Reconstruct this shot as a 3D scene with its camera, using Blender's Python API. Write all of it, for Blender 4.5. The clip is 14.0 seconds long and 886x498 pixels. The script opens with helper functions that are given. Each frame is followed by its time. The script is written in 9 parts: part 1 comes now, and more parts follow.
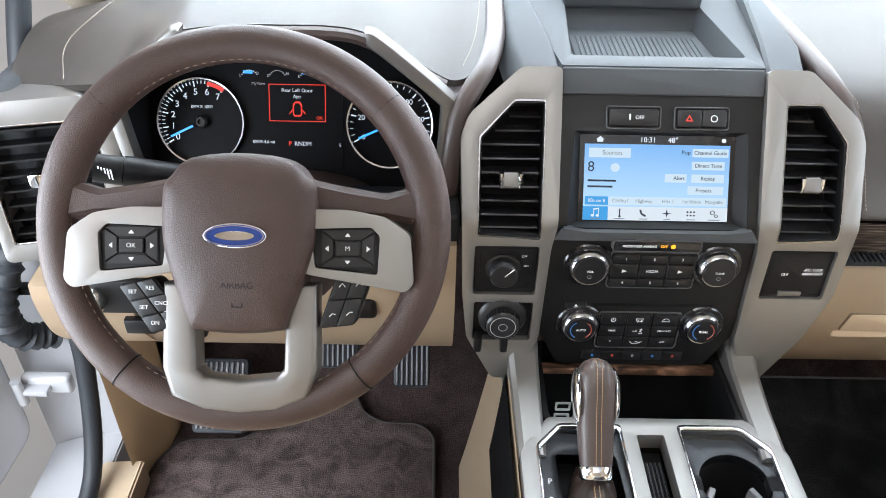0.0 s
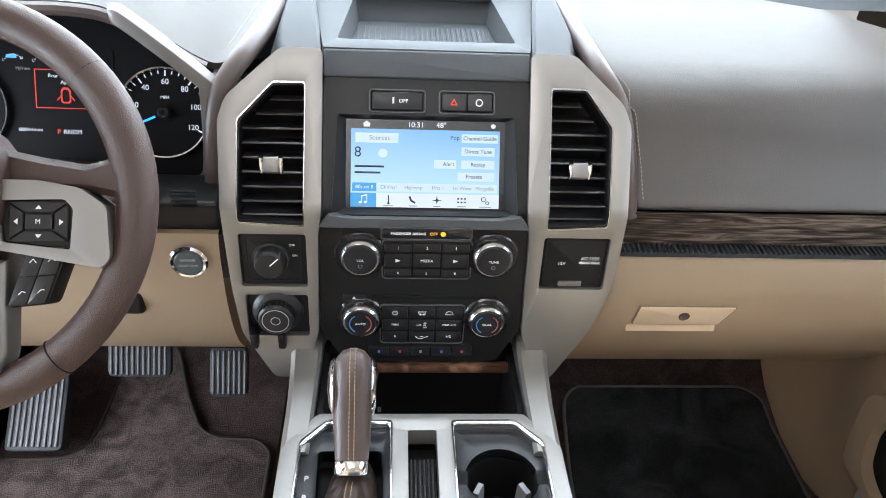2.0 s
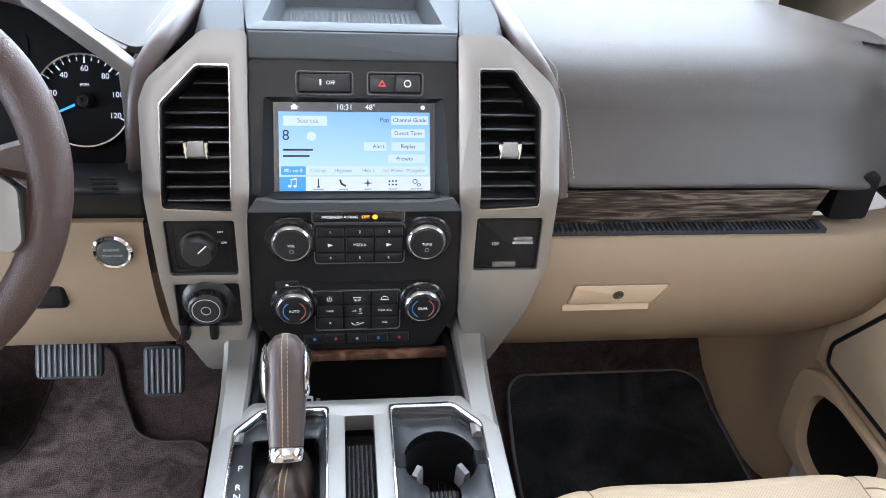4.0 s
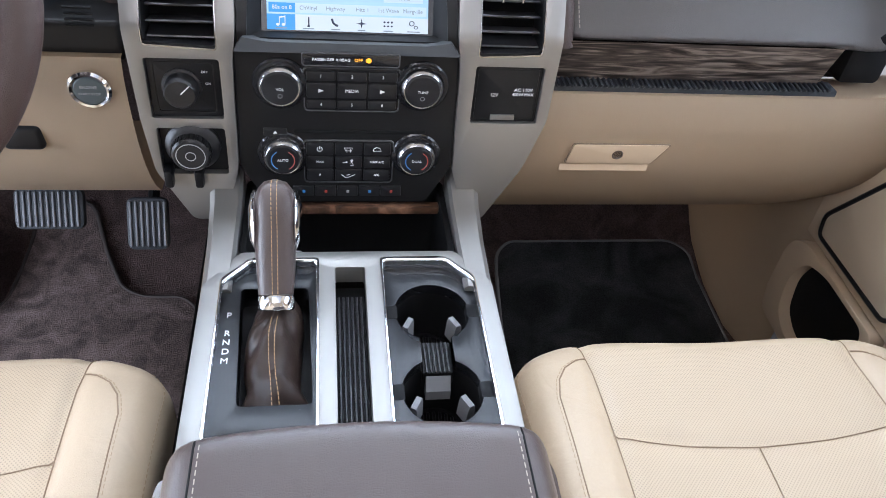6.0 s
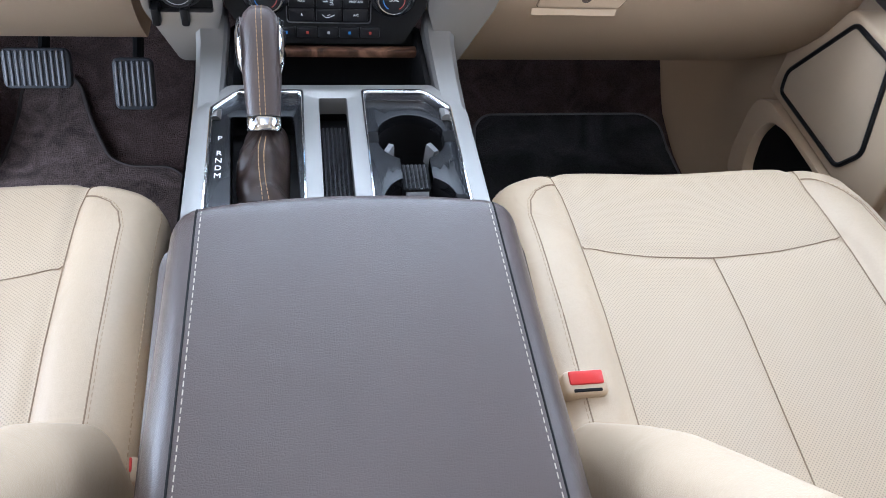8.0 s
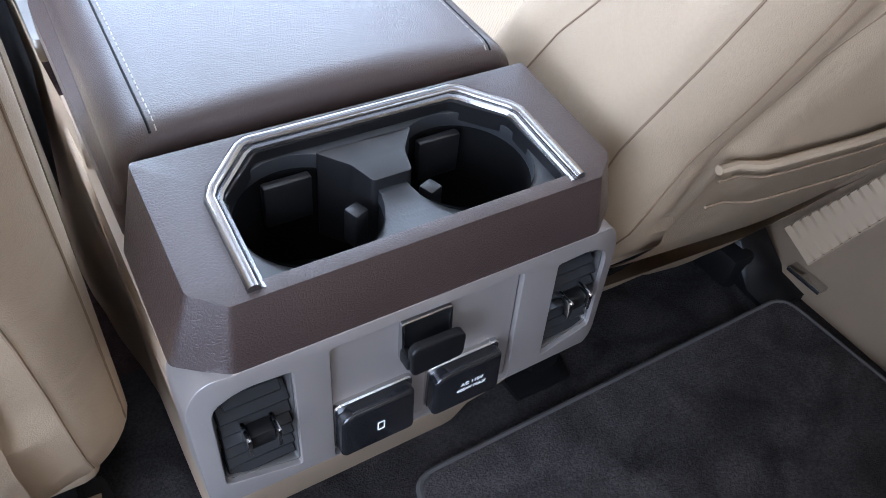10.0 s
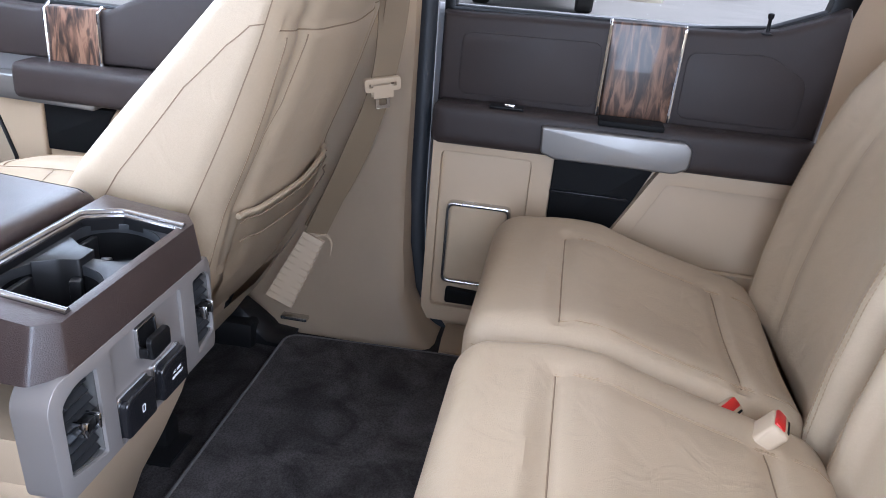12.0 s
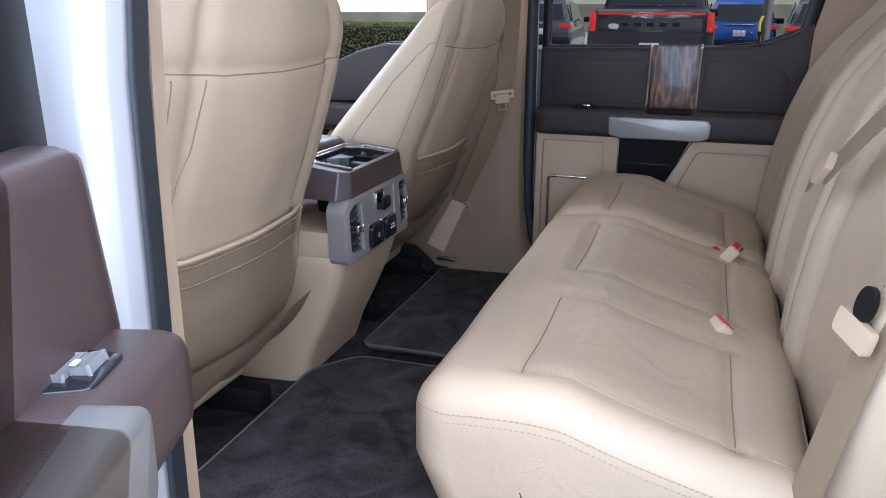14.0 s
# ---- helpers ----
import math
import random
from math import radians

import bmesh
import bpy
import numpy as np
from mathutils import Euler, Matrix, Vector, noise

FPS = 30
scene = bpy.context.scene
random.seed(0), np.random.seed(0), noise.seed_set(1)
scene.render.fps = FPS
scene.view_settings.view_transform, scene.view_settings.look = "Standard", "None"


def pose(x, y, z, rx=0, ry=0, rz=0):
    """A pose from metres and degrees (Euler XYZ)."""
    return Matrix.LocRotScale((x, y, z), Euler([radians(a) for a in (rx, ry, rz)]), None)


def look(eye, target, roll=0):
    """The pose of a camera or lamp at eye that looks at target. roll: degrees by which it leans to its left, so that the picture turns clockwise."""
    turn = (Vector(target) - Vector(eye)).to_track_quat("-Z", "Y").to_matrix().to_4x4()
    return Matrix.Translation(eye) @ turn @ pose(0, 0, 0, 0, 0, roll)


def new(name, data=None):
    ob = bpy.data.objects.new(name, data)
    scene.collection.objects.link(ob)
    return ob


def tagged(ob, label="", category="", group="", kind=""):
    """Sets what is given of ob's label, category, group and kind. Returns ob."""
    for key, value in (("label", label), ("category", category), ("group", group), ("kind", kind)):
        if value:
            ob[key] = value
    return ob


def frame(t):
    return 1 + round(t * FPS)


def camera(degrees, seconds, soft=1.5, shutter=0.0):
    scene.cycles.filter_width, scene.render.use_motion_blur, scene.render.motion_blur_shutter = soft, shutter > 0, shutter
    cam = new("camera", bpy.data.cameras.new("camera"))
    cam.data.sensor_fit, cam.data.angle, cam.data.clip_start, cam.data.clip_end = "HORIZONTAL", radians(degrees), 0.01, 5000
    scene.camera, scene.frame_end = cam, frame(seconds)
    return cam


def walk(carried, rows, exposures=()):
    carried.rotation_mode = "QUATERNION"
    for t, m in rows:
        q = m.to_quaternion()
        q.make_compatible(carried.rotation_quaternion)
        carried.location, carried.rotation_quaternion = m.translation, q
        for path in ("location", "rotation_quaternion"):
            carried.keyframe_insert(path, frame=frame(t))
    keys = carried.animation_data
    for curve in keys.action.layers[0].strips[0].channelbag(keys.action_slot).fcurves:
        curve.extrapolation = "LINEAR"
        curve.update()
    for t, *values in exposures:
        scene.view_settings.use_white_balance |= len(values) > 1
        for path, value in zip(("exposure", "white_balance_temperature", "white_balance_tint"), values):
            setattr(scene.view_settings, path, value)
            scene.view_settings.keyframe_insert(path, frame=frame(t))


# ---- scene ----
cam = camera(59.3, 14.0, soft=0.75)
PATH = [
    (0, (-0.26, -0.761, 1.331), (-0.248, 0.835, 0.125), 1.2),
    (0.5, (-0.227, -0.762, 1.325), (-0.22, 0.837, 0.123), 1.0),
    (1, (-0.185, -0.757, 1.311), (-0.14, 0.859, 0.134), 2.0),
    (1.5, (-0.113, -0.765, 1.293), (-0.035, 0.871, 0.146), 2.6),
    (2, (-0.037, -0.772, 1.272), (0.092, 0.876, 0.147), 3.3),
    (2.5, (-0.003, -0.772, 1.267), (0.174, 0.881, 0.157), 3.6),
    (2.7, (-0.004, -0.777, 1.266), (0.193, 0.881, 0.165), 3.8),
    (4.8, (-0.023, -0.785, 1.228), (0.245, 0.843, 0.099), 4.4),
    (5, (-0.024, -0.781, 1.223), (0.247, 0.797, 0.024), 4.9),
    (5.5, (-0.026, -0.776, 1.214), (0.258, 0.713, -0.091), 6.1),
    (6, (-0.025, -0.778, 1.205), (0.269, 0.67, -0.143), 7.3),
    (6.5, (-0.024, -0.798, 1.199), (0.283, 0.594, -0.203), 8.4),
    (7, (-0.027, -0.832, 1.189), (0.289, 0.52, -0.25), 9.1),
    (7.2, (-0.028, -0.845, 1.183), (0.291, 0.49, -0.271), 9.3),
    (9.3, (-0.095, -1.054, 1.073), (0.378, 0.2, -0.408), 1.9),
    (9.5, (-0.124, -1.085, 1.045), (0.459, 0.172, -0.395), 2.5),
    (10, (-0.194, -1.142, 0.988), (0.637, 0.024, -0.408), 6.6),
    (10.5, (-0.247, -1.172, 0.939), (0.85, -0.133, -0.371), 7.7),
    (11, (-0.338, -1.199, 0.919), (1.134, -0.344, -0.131), 8.7),
    (11.5, (-0.496, -1.235, 0.94), (1.2, -0.715, 0.015), 8.5),
    (12, (-0.683, -1.277, 1.03), (1.139, -1.027, 0.245), 5.0),
    (12.5, (-0.812, -1.314, 0.981), (1.067, -1.143, 0.316), 2.9),
    (13, (-0.984, -1.382, 0.983), (0.91, -1.076, 0.417), 1.6),
    (13.5, (-1.205, -1.437, 0.983), (0.632, -0.884, 0.417), 0.2),
    (14, (-1.47, -1.492, 0.961), (0.348, -0.893, 0.381), 0.3),
]
walk(cam, [(t, look(eye, target, roll)) for t, eye, target, roll in PATH], exposures=[(0.0, 0.07, 6450, 13), (2.5, 0.20, 6350, 13), (5.0, 0.18, 5950, 17), (7.0, 0.08, 5850, 16), (9.5, 0.08, 5400, 15), (10.4, 0.88, 5500, 18), (11.2, 0.78, 5650, 19), (12.5, 0.43, 5600, 17), (13.4, 0.08, 5600, 17), (14.0, -0.22, 5600, 19)])

# ---- world, sun, lights ----
world = bpy.data.worlds.new("overcast_sky")
scene.world = world
world.use_nodes = True
wn, wl = world.node_tree.nodes, world.node_tree.links
sky = wn.new("ShaderNodeTexSky")
sky.sky_type = "NISHITA"
sky.sun_disc = False
sky.sun_elevation = radians(48)
sky.sun_rotation = radians(200)
sky.air_density, sky.dust_density, sky.ozone_density = 1.0, 4.0, 1.0
soft_sky = wn.new("ShaderNodeHueSaturation")
soft_sky.inputs["Saturation"].default_value = 0.25
wl.new(sky.outputs["Color"], soft_sky.inputs["Color"])
wl.new(soft_sky.outputs["Color"], wn["Background"].inputs["Color"])
wn["Background"].inputs["Strength"].default_value = 0.15

sun_data = bpy.data.lights.new("sun", "SUN")
sun_data.energy, sun_data.angle, sun_data.color = 0.5, radians(40), (1.0, 0.97, 0.92)
sun_ob = new("sun", sun_data)
sun_ob.matrix_world = look((0, 0, 6), (0.55, -1.6, 0.0))


def window_light(name, eye, target, w, h, power):
    data = bpy.data.lights.new(name, "AREA")
    data.shape, data.size, data.size_y, data.energy, data.color = "RECTANGLE", w, h, power, (0.80, 0.91, 1.0)
    ob = new(name, data)
    ob.matrix_world = look(eye, target)
    return ob


window_light("windshield_daylight", (0, 0.42, 1.175), (0, -0.20, 0.395), 1.55, 0.74, 27)
window_light("driver_doorway_daylight", (-1.12, -0.35, 0.70), (-0.25, -0.08, 0.15), 0.70, 0.85, 21)
window_light("rear_doorway_daylight", (-1.05, -1.36, 0.86), (0.2, -1.15, 0.35), 0.8, 0.8, 14)
window_light("passenger_window_daylight", (0.93, -0.42, 1.15), (-0.1, -0.4, 0.6), 0.8, 0.42, 4.5)
window_light("rear_window_daylight", (0, -2.12, 1.22), (0, -1.0, 0.6), 1.2, 0.35, 4)

# ---- helpers for meshes ----
I4 = Matrix.Identity(4)


def finish(bm, name, material, smooth=True, sharp=38):
    me = bpy.data.meshes.new(name)
    bmesh.ops.recalc_face_normals(bm, faces=bm.faces[:])
    bm.to_mesh(me)
    bm.free()
    for m in (material if isinstance(material, (list, tuple)) else [material]):
        me.materials.append(m)
    if smooth:
        me.shade_smooth()
        me.set_sharp_from_angle(angle=radians(sharp))
    return me


def part(name, bm, material, parent=None, label="", smooth=True, sharp=38):
    ob = new(name, finish(bm, name, material, smooth, sharp))
    if parent is not None:
        ob.parent = parent
        if parent.type == "EMPTY":
            ob.matrix_parent_inverse = Matrix.Translation(-Vector(parent.location))
    if label:
        tagged(ob, label)
    return ob


def thing(name, at, label, category, group="", kind=""):
    ob = new(name)
    ob.location = at
    ob.empty_display_size = 0.05
    return tagged(ob, label, category, group, kind)


def B():
    return bmesh.new()


def sharpen(bm, verts, bev, seg, angle=25):
    """Rounds the sharp edges among the given corners."""
    if bev <= 0:
        return
    vs = set(verts)
    es = [e for e in bm.edges if e.verts[0] in vs and e.verts[1] in vs and len(e.link_faces) == 2 and e.calc_face_angle(0) > radians(angle)]
    if es:
        bmesh.ops.bevel(bm, geom=es, offset=bev, segments=seg, profile=0.5, affect="EDGES", clamp_overlap=True)


def box(bm, c, s, bev=0.002, seg=2, M=None, taper=1.0):
    r = bmesh.ops.create_cube(bm, size=1.0)["verts"]
    for v in r:
        k = taper if v.co.z > 0 else 1.0
        v.co = Vector((v.co.x * s[0] * k, v.co.y * s[1] * k, v.co.z * s[2]))
        v.co = (M @ v.co if M else v.co) + Vector(c)
    sharpen(bm, r, bev, seg)
    return bm


def frame_at(p, x, y):
    """A pose with its origin at p and the axes x and y as given."""
    x = Vector(x).normalized()
    z = x.cross(Vector(y)).normalized()
    y = z.cross(x)
    return Matrix.Translation(p) @ Matrix((x, y, z)).transposed().to_4x4()


def rounded(pts, r, n=4):
    """A closed outline with its corners rounded by r."""
    out = []
    m = len(pts)
    for i in range(m):
        a, b, c = Vector(pts[i - 1][:2]), Vector(pts[i][:2]), Vector(pts[(i + 1) % m][:2])
        d0, d1 = (a - b), (c - b)
        k = min(r if not isinstance(r, (list, tuple)) else r[i], d0.length * 0.45, d1.length * 0.45)
        if k < 1e-5:
            out.append((b.x, b.y))
            continue
        p0, p1 = b + d0.normalized() * k, b + d1.normalized() * k
        for j in range(n + 1):
            t = j / n
            q = p0 * (1 - t) ** 2 + b * 2 * t * (1 - t) + p1 * t * t
            out.append((q.x, q.y))
    return out


def rect(x0, y0, x1, y1, r=0.0, n=4):
    p = [(x0, y0), (x1, y0), (x1, y1), (x0, y1)]
    return rounded(p, r, n) if r > 0 else p


def circle(cx, cy, r, n=32, ry=None):
    return [(cx + r * math.cos(2 * math.pi * i / n), cy + (ry or r) * math.sin(2 * math.pi * i / n)) for i in range(n)]


def plate(bm, outer, holes=(), z0=0.0, z1=0.01, bev=0.0, seg=2, F=None, cuts=()):
    """A flat piece of the given outline with holes, from z0 to z1, laid into place by F (a pose or a function)."""
    sub = bmesh.new()
    for loop in (outer, *holes):
        vs = [sub.verts.new((x, y, z1)) for x, y in loop]
        for i in range(len(vs)):
            sub.edges.new((vs[i - 1], vs[i]))
    if holes:
        bmesh.ops.triangle_fill(sub, edges=sub.edges[:], use_beauty=True, use_dissolve=False)
    else:
        sub.faces.new(sub.verts[:])
    bmesh.ops.recalc_face_normals(sub, faces=sub.faces[:])
    if sub.faces and sub.faces[0].normal.z < 0:
        bmesh.ops.reverse_faces(sub, faces=sub.faces[:])
    for s in cuts:
        bmesh.ops.bisect_plane(sub, geom=sub.verts[:] + sub.edges[:] + sub.faces[:], plane_co=(0, s, 0), plane_no=(0, 1, 0))
    rim = [e for e in sub.edges if len(e.link_faces) == 1]
    top = sub.faces[:]
    ex = bmesh.ops.extrude_face_region(sub, geom=top)
    low = [g for g in ex["geom"] if isinstance(g, bmesh.types.BMVert)]
    for v in low:
        v.co.z = z0
    bmesh.ops.recalc_face_normals(sub, faces=sub.faces[:])
    if bev > 0:
        es = [e for e in sub.edges if len(e.link_faces) == 2 and e.calc_face_angle(0) > radians(50) and max(e.verts[0].co.z, e.verts[1].co.z) > z1 - 1e-6 and abs(e.verts[0].co.z - e.verts[1].co.z) < 1e-6]
        if es:
            bmesh.ops.bevel(sub, geom=es, offset=bev, segments=seg, profile=0.5, affect="EDGES", clamp_overlap=True)
    for v in sub.verts:
        v.co = (F @ v.co) if isinstance(F, Matrix) else (F(v.co) if F else v.co)
    merge(bm, sub)
    return bm


def merge(bm, sub):
    me = bpy.data.meshes.new("tmp")
    sub.to_mesh(me)
    sub.free()
    bm.from_mesh(me)
    bpy.data.meshes.remove(me)


def tube(bm, pts, r, n=8, closed=False, flat=1.0, up=None):
    """A round bar along the points; r may be a list; flat squeezes it along its normal."""
    pts = [Vector(p) for p in pts]
    m = len(pts)
    rings = []
    prev = None
    for i, p in enumerate(pts):
        a = pts[(i - 1) % m] if closed or i > 0 else p
        b = pts[(i + 1) % m] if closed or i < m - 1 else p
        t = (b - a).normalized()
        ref = Vector(up) if up is not None else (prev if prev is not None else (Vector((0, 0, 1)) if abs(t.z) < 0.9 else Vector((1, 0, 0))))
        nrm = (ref - t * ref.dot(t)).normalized()
        prev = nrm
        bi = t.cross(nrm)
        k = r[i] if isinstance(r, (list, tuple)) else r
        rings.append([bm.verts.new(p + nrm * (k * flat * math.cos(2 * math.pi * j / n)) + bi * (k * math.sin(2 * math.pi * j / n))) for j in range(n)])
    for i in range(m if closed else m - 1):
        A, C = rings[i], rings[(i + 1) % m]
        for j in range(n):
            bm.faces.new((A[j], A[(j + 1) % n], C[(j + 1) % n], C[j]))
    if not closed:
        bm.faces.new(rings[0][::-1])
        bm.faces.new(rings[-1])
    return bm


def smooth_path(pts, n=6, closed=False):
    """A curve through the points (Catmull-Rom)."""
    P = [Vector(p) for p in pts]
    m = len(P)
    out = []
    for i in range(m if closed else m - 1):
        a, b = P[i], P[(i + 1) % m]
        p0 = P[(i - 1) % m] if closed or i > 0 else a * 2 - b
        p3 = P[(i + 2) % m] if closed or i < m - 2 else b * 2 - a
        for j in range(n):
            t = j / n
            out.append(0.5 * ((2 * a) + (b - p0) * t + (2 * p0 - 5 * a + 4 * b - p3) * t * t + (3 * a - p0 - 3 * b + p3) * t ** 3))
    if not closed:
        out.append(P[-1])
    return out


def loft(bm, rings, closed=True, cap=True):
    """Skins rings of equal length."""
    R = [[bm.verts.new(p) for p in ring] for ring in rings]
    n = len(R[0])
    for a, b in zip(R, R[1:]):
        for j in range(n if closed else n - 1):
            bm.faces.new((a[j], a[(j + 1) % n], b[(j + 1) % n], b[j]))
    if cap and closed:
        bm.faces.new(R[0][::-1])
        bm.faces.new(R[-1])
    return bm


def sheet(bm, rows, thick=0.0):
    """A curved sheet through rows of points, with thickness (downwards along its normals)."""
    sub = bmesh.new()
    R = [[sub.verts.new(p) for p in row] for row in rows]
    for a, b in zip(R, R[1:]):
        for j in range(len(a) - 1):
            sub.faces.new((a[j], a[j + 1], b[j + 1], b[j]))
    if thick:
        bmesh.ops.solidify(sub, geom=sub.faces[:], thickness=thick)
    merge(bm, sub)
    return bm


def lathe(bm, prof, n=32, M=None, cap=True):
    """A turned shape about local z from (radius, height) pairs."""
    M = M or I4
    rings = [[M @ Vector((r * math.cos(2 * math.pi * j / n), r * math.sin(2 * math.pi * j / n), z)) for j in range(n)] for r, z in prof]
    return loft(bm, rings, True, cap)


def dashes(bm, pts, length=0.0042, gap=0.0022, r=0.0006, lift=None):
    """Stitches along a line."""
    pts = [Vector(p) for p in pts]
    acc, on = 0.0, True
    seg = []
    cur = [pts[0]]
    need = length
    for a, b in zip(pts, pts[1:]):
        d = (b - a).length
        if d < 1e-9:
            continue
        pos = 0.0
        while d - pos >= need:
            pos += need
            q = a.lerp(b, pos / d)
            if on:
                cur.append(q)
                seg.append((cur[0], cur[-1]))
            cur = [q]
            on = not on
            need = length if on else gap
        need -= d - pos
    for p, q in seg:
        tube(bm, (p, q), r, 5)
    return bm


def softbox(half, r, F, n=(24, 24, 12)):
    """A rounded block: a function from the unit cube's skin to the world, by the deformation F."""
    half = Vector(half)

    def S(u, v, w):
        p = Vector((u * half.x, v * half.y, w * half.z))
        q = Vector([max(-(half[i] - r), min(half[i] - r, p[i])) for i in range(3)])
        d = p - q
        if d.length > 1e-9:
            p = q + d.normalized() * r
        return F(p)
    S.n = n
    return S


def soft_mesh(bm, S, mat_of=None):
    nx, ny, nz = S.n
    N = (nx, ny, nz)
    sub = bmesh.new()

    def ease(i, n):
        t = 2 * i / n - 1
        return math.sin(t * math.pi / 2) * 0.35 + t * 0.65
    for axis in range(3):
        a, b = [k for k in range(3) if k != axis]
        for sgn in (-1, 1):
            g = {}
            for i in range(N[a] + 1):
                for j in range(N[b] + 1):
                    c = [0, 0, 0]
                    c[axis], c[a], c[b] = sgn, ease(i, N[a]), ease(j, N[b])
                    g[i, j] = sub.verts.new(S(*c))
            for i in range(N[a]):
                for j in range(N[b]):
                    f = sub.faces.new((g[i, j], g[i + 1, j], g[i + 1, j + 1], g[i, j + 1]))
                    if mat_of:
                        c = [0, 0, 0]
                        c[axis], c[a], c[b] = sgn, ease(i + 0.5, N[a]), ease(j + 0.5, N[b])
                        f.material_index = mat_of(*c)
    bmesh.ops.remove_doubles(sub, verts=sub.verts[:], dist=0.0002)
    merge(bm, sub)
    return bm


def lettering(name, text, size, M, material, parent, align="CENTER", depth=0.0002):
    cu = bpy.data.curves.new(name, "FONT")
    cu.body, cu.size, cu.align_x, cu.align_y, cu.extrude = text, size, align, "CENTER", depth
    tmp = new(name + "_curve", cu)
    bpy.context.view_layer.update()
    me = bpy.data.meshes.new_from_object(tmp.evaluated_get(bpy.context.evaluated_depsgraph_get()))
    bpy.data.objects.remove(tmp)
    bpy.data.curves.remove(cu)
    for v in me.vertices:
        v.co = M @ v.co
    me.materials.clear()
    me.materials.append(material)
    ob = new(name, me)
    ob.parent = parent
    if parent.type == "EMPTY":
        ob.matrix_parent_inverse = Matrix.Translation(-Vector(parent.location))
    return ob


# ---- materials ----
def material(name, color, rough=0.5, metal=0.0, grain=None, vary=0.12, vscale=14.0, bump=0.2, coat=0.0, spec=0.5, fine=220.0, emit=None, rvary=0.1, crease=0.12):
    """Principled surface with two scales of variation. grain: leather, fine, carpet, weave, brushed or None."""
    m = bpy.data.materials.new(name)
    m.use_nodes = True
    N, L = m.node_tree.nodes, m.node_tree.links
    p = N["Principled BSDF"]
    p.inputs["Roughness"].default_value, p.inputs["Metallic"].default_value = rough, metal
    p.inputs["Coat Weight"].default_value, p.inputs["Specular IOR Level"].default_value = coat, spec
    if grain == "leather":
        p.inputs["Coat Roughness"].default_value = 0.32
    p.inputs["Base Color"].default_value = (*color, 1)
    co = N.new("ShaderNodeTexCoord")
    big = N.new("ShaderNodeTexNoise")
    big.inputs["Scale"].default_value, big.inputs["Detail"].default_value = vscale, 5
    L.new(co.outputs["Object"], big.inputs["Vector"])
    mix = N.new("ShaderNodeMix")
    mix.data_type = "RGBA"
    mix.inputs[6].default_value = (*[c * (1 - vary) for c in color], 1)
    mix.inputs[7].default_value = (*[min(1, c * (1 + vary)) for c in color], 1)
    if grain == "carpet":
        # brushed pile: broad lighter and darker sweeps
        sweep = N.new("ShaderNodeMapRange")
        sweep.inputs["From Min"].default_value, sweep.inputs["From Max"].default_value = 0.33, 0.67
        L.new(big.outputs["Fac"], sweep.inputs["Value"])
        L.new(sweep.outputs["Result"], mix.inputs["Factor"])
    else:
        L.new(big.outputs["Fac"], mix.inputs["Factor"])
    L.new(mix.outputs[2], p.inputs["Base Color"])
    if grain in ("carpet", "leather"):
        tuft = N.new("ShaderNodeTexNoise")
        tuft.inputs["Scale"].default_value, tuft.inputs["Detail"].default_value = (320.0 if grain == "carpet" else fine * 0.7), 4
        L.new(co.outputs["Object"], tuft.inputs["Vector"])
        tr = N.new("ShaderNodeMapRange")
        amp = 0.32 if grain == "carpet" else 0.025
        tr.inputs["From Min"].default_value, tr.inputs["From Max"].default_value = 0.3, 0.7
        tr.inputs["To Min"].default_value, tr.inputs["To Max"].default_value = 1 - amp, 1 + amp
        L.new(tuft.outputs["Fac"], tr.inputs["Value"])
        mul = N.new("ShaderNodeVectorMath")
        mul.operation = "SCALE"
        L.new(mix.outputs[2], mul.inputs[0])
        L.new(tr.outputs["Result"], mul.inputs["Scale"])
        L.new(mul.outputs[0], p.inputs["Base Color"])
        if grain == "carpet":
            big.inputs["Distortion"].default_value = 1.5
    rr = N.new("ShaderNodeMapRange")
    rr.inputs["To Min"].default_value, rr.inputs["To Max"].default_value = max(0.02, rough - rvary), min(1, rough + rvary)
    L.new(big.outputs["Fac"], rr.inputs["Value"])
    L.new(rr.outputs["Result"], p.inputs["Roughness"])
    if grain:
        if grain == "leather":
            tex = N.new("ShaderNodeTexVoronoi")
            tex.feature = "DISTANCE_TO_EDGE"
            tex.inputs["Scale"].default_value = fine
            out = tex.outputs["Distance"]
            warp = N.new("ShaderNodeTexNoise")
            warp.inputs["Scale"].default_value = fine * 0.4
            add = N.new("ShaderNodeVectorMath")
            add.operation = "MULTIPLY_ADD"
            add.inputs[1].default_value = (0.004, 0.004, 0.004)
            L.new(co.outputs["Object"], warp.inputs["Vector"])
            L.new(warp.outputs["Color"], add.inputs[0])
            L.new(co.outputs["Object"], add.inputs[2])
            L.new(add.outputs[0], tex.inputs["Vector"])
            pw = N.new("ShaderNodeMath")
            pw.operation, pw.inputs[1].default_value = "POWER", 0.4
            L.new(out, pw.inputs[0])
            out = pw.outputs[0]
        else:
            tex = N.new("ShaderNodeTexNoise")
            tex.inputs["Scale"].default_value, tex.inputs["Detail"].default_value = fine, 4
            if grain == "brushed":
                mp = N.new("ShaderNodeMapping")
                mp.inputs["Scale"].default_value = (1, 30, 30)
                L.new(co.outputs["Object"], mp.inputs["Vector"])
                L.new(mp.outputs["Vector"], tex.inputs["Vector"])
            else:
                L.new(co.outputs["Object"], tex.inputs["Vector"])
            out = tex.outputs["Fac"]
        b = N.new("ShaderNodeBump")
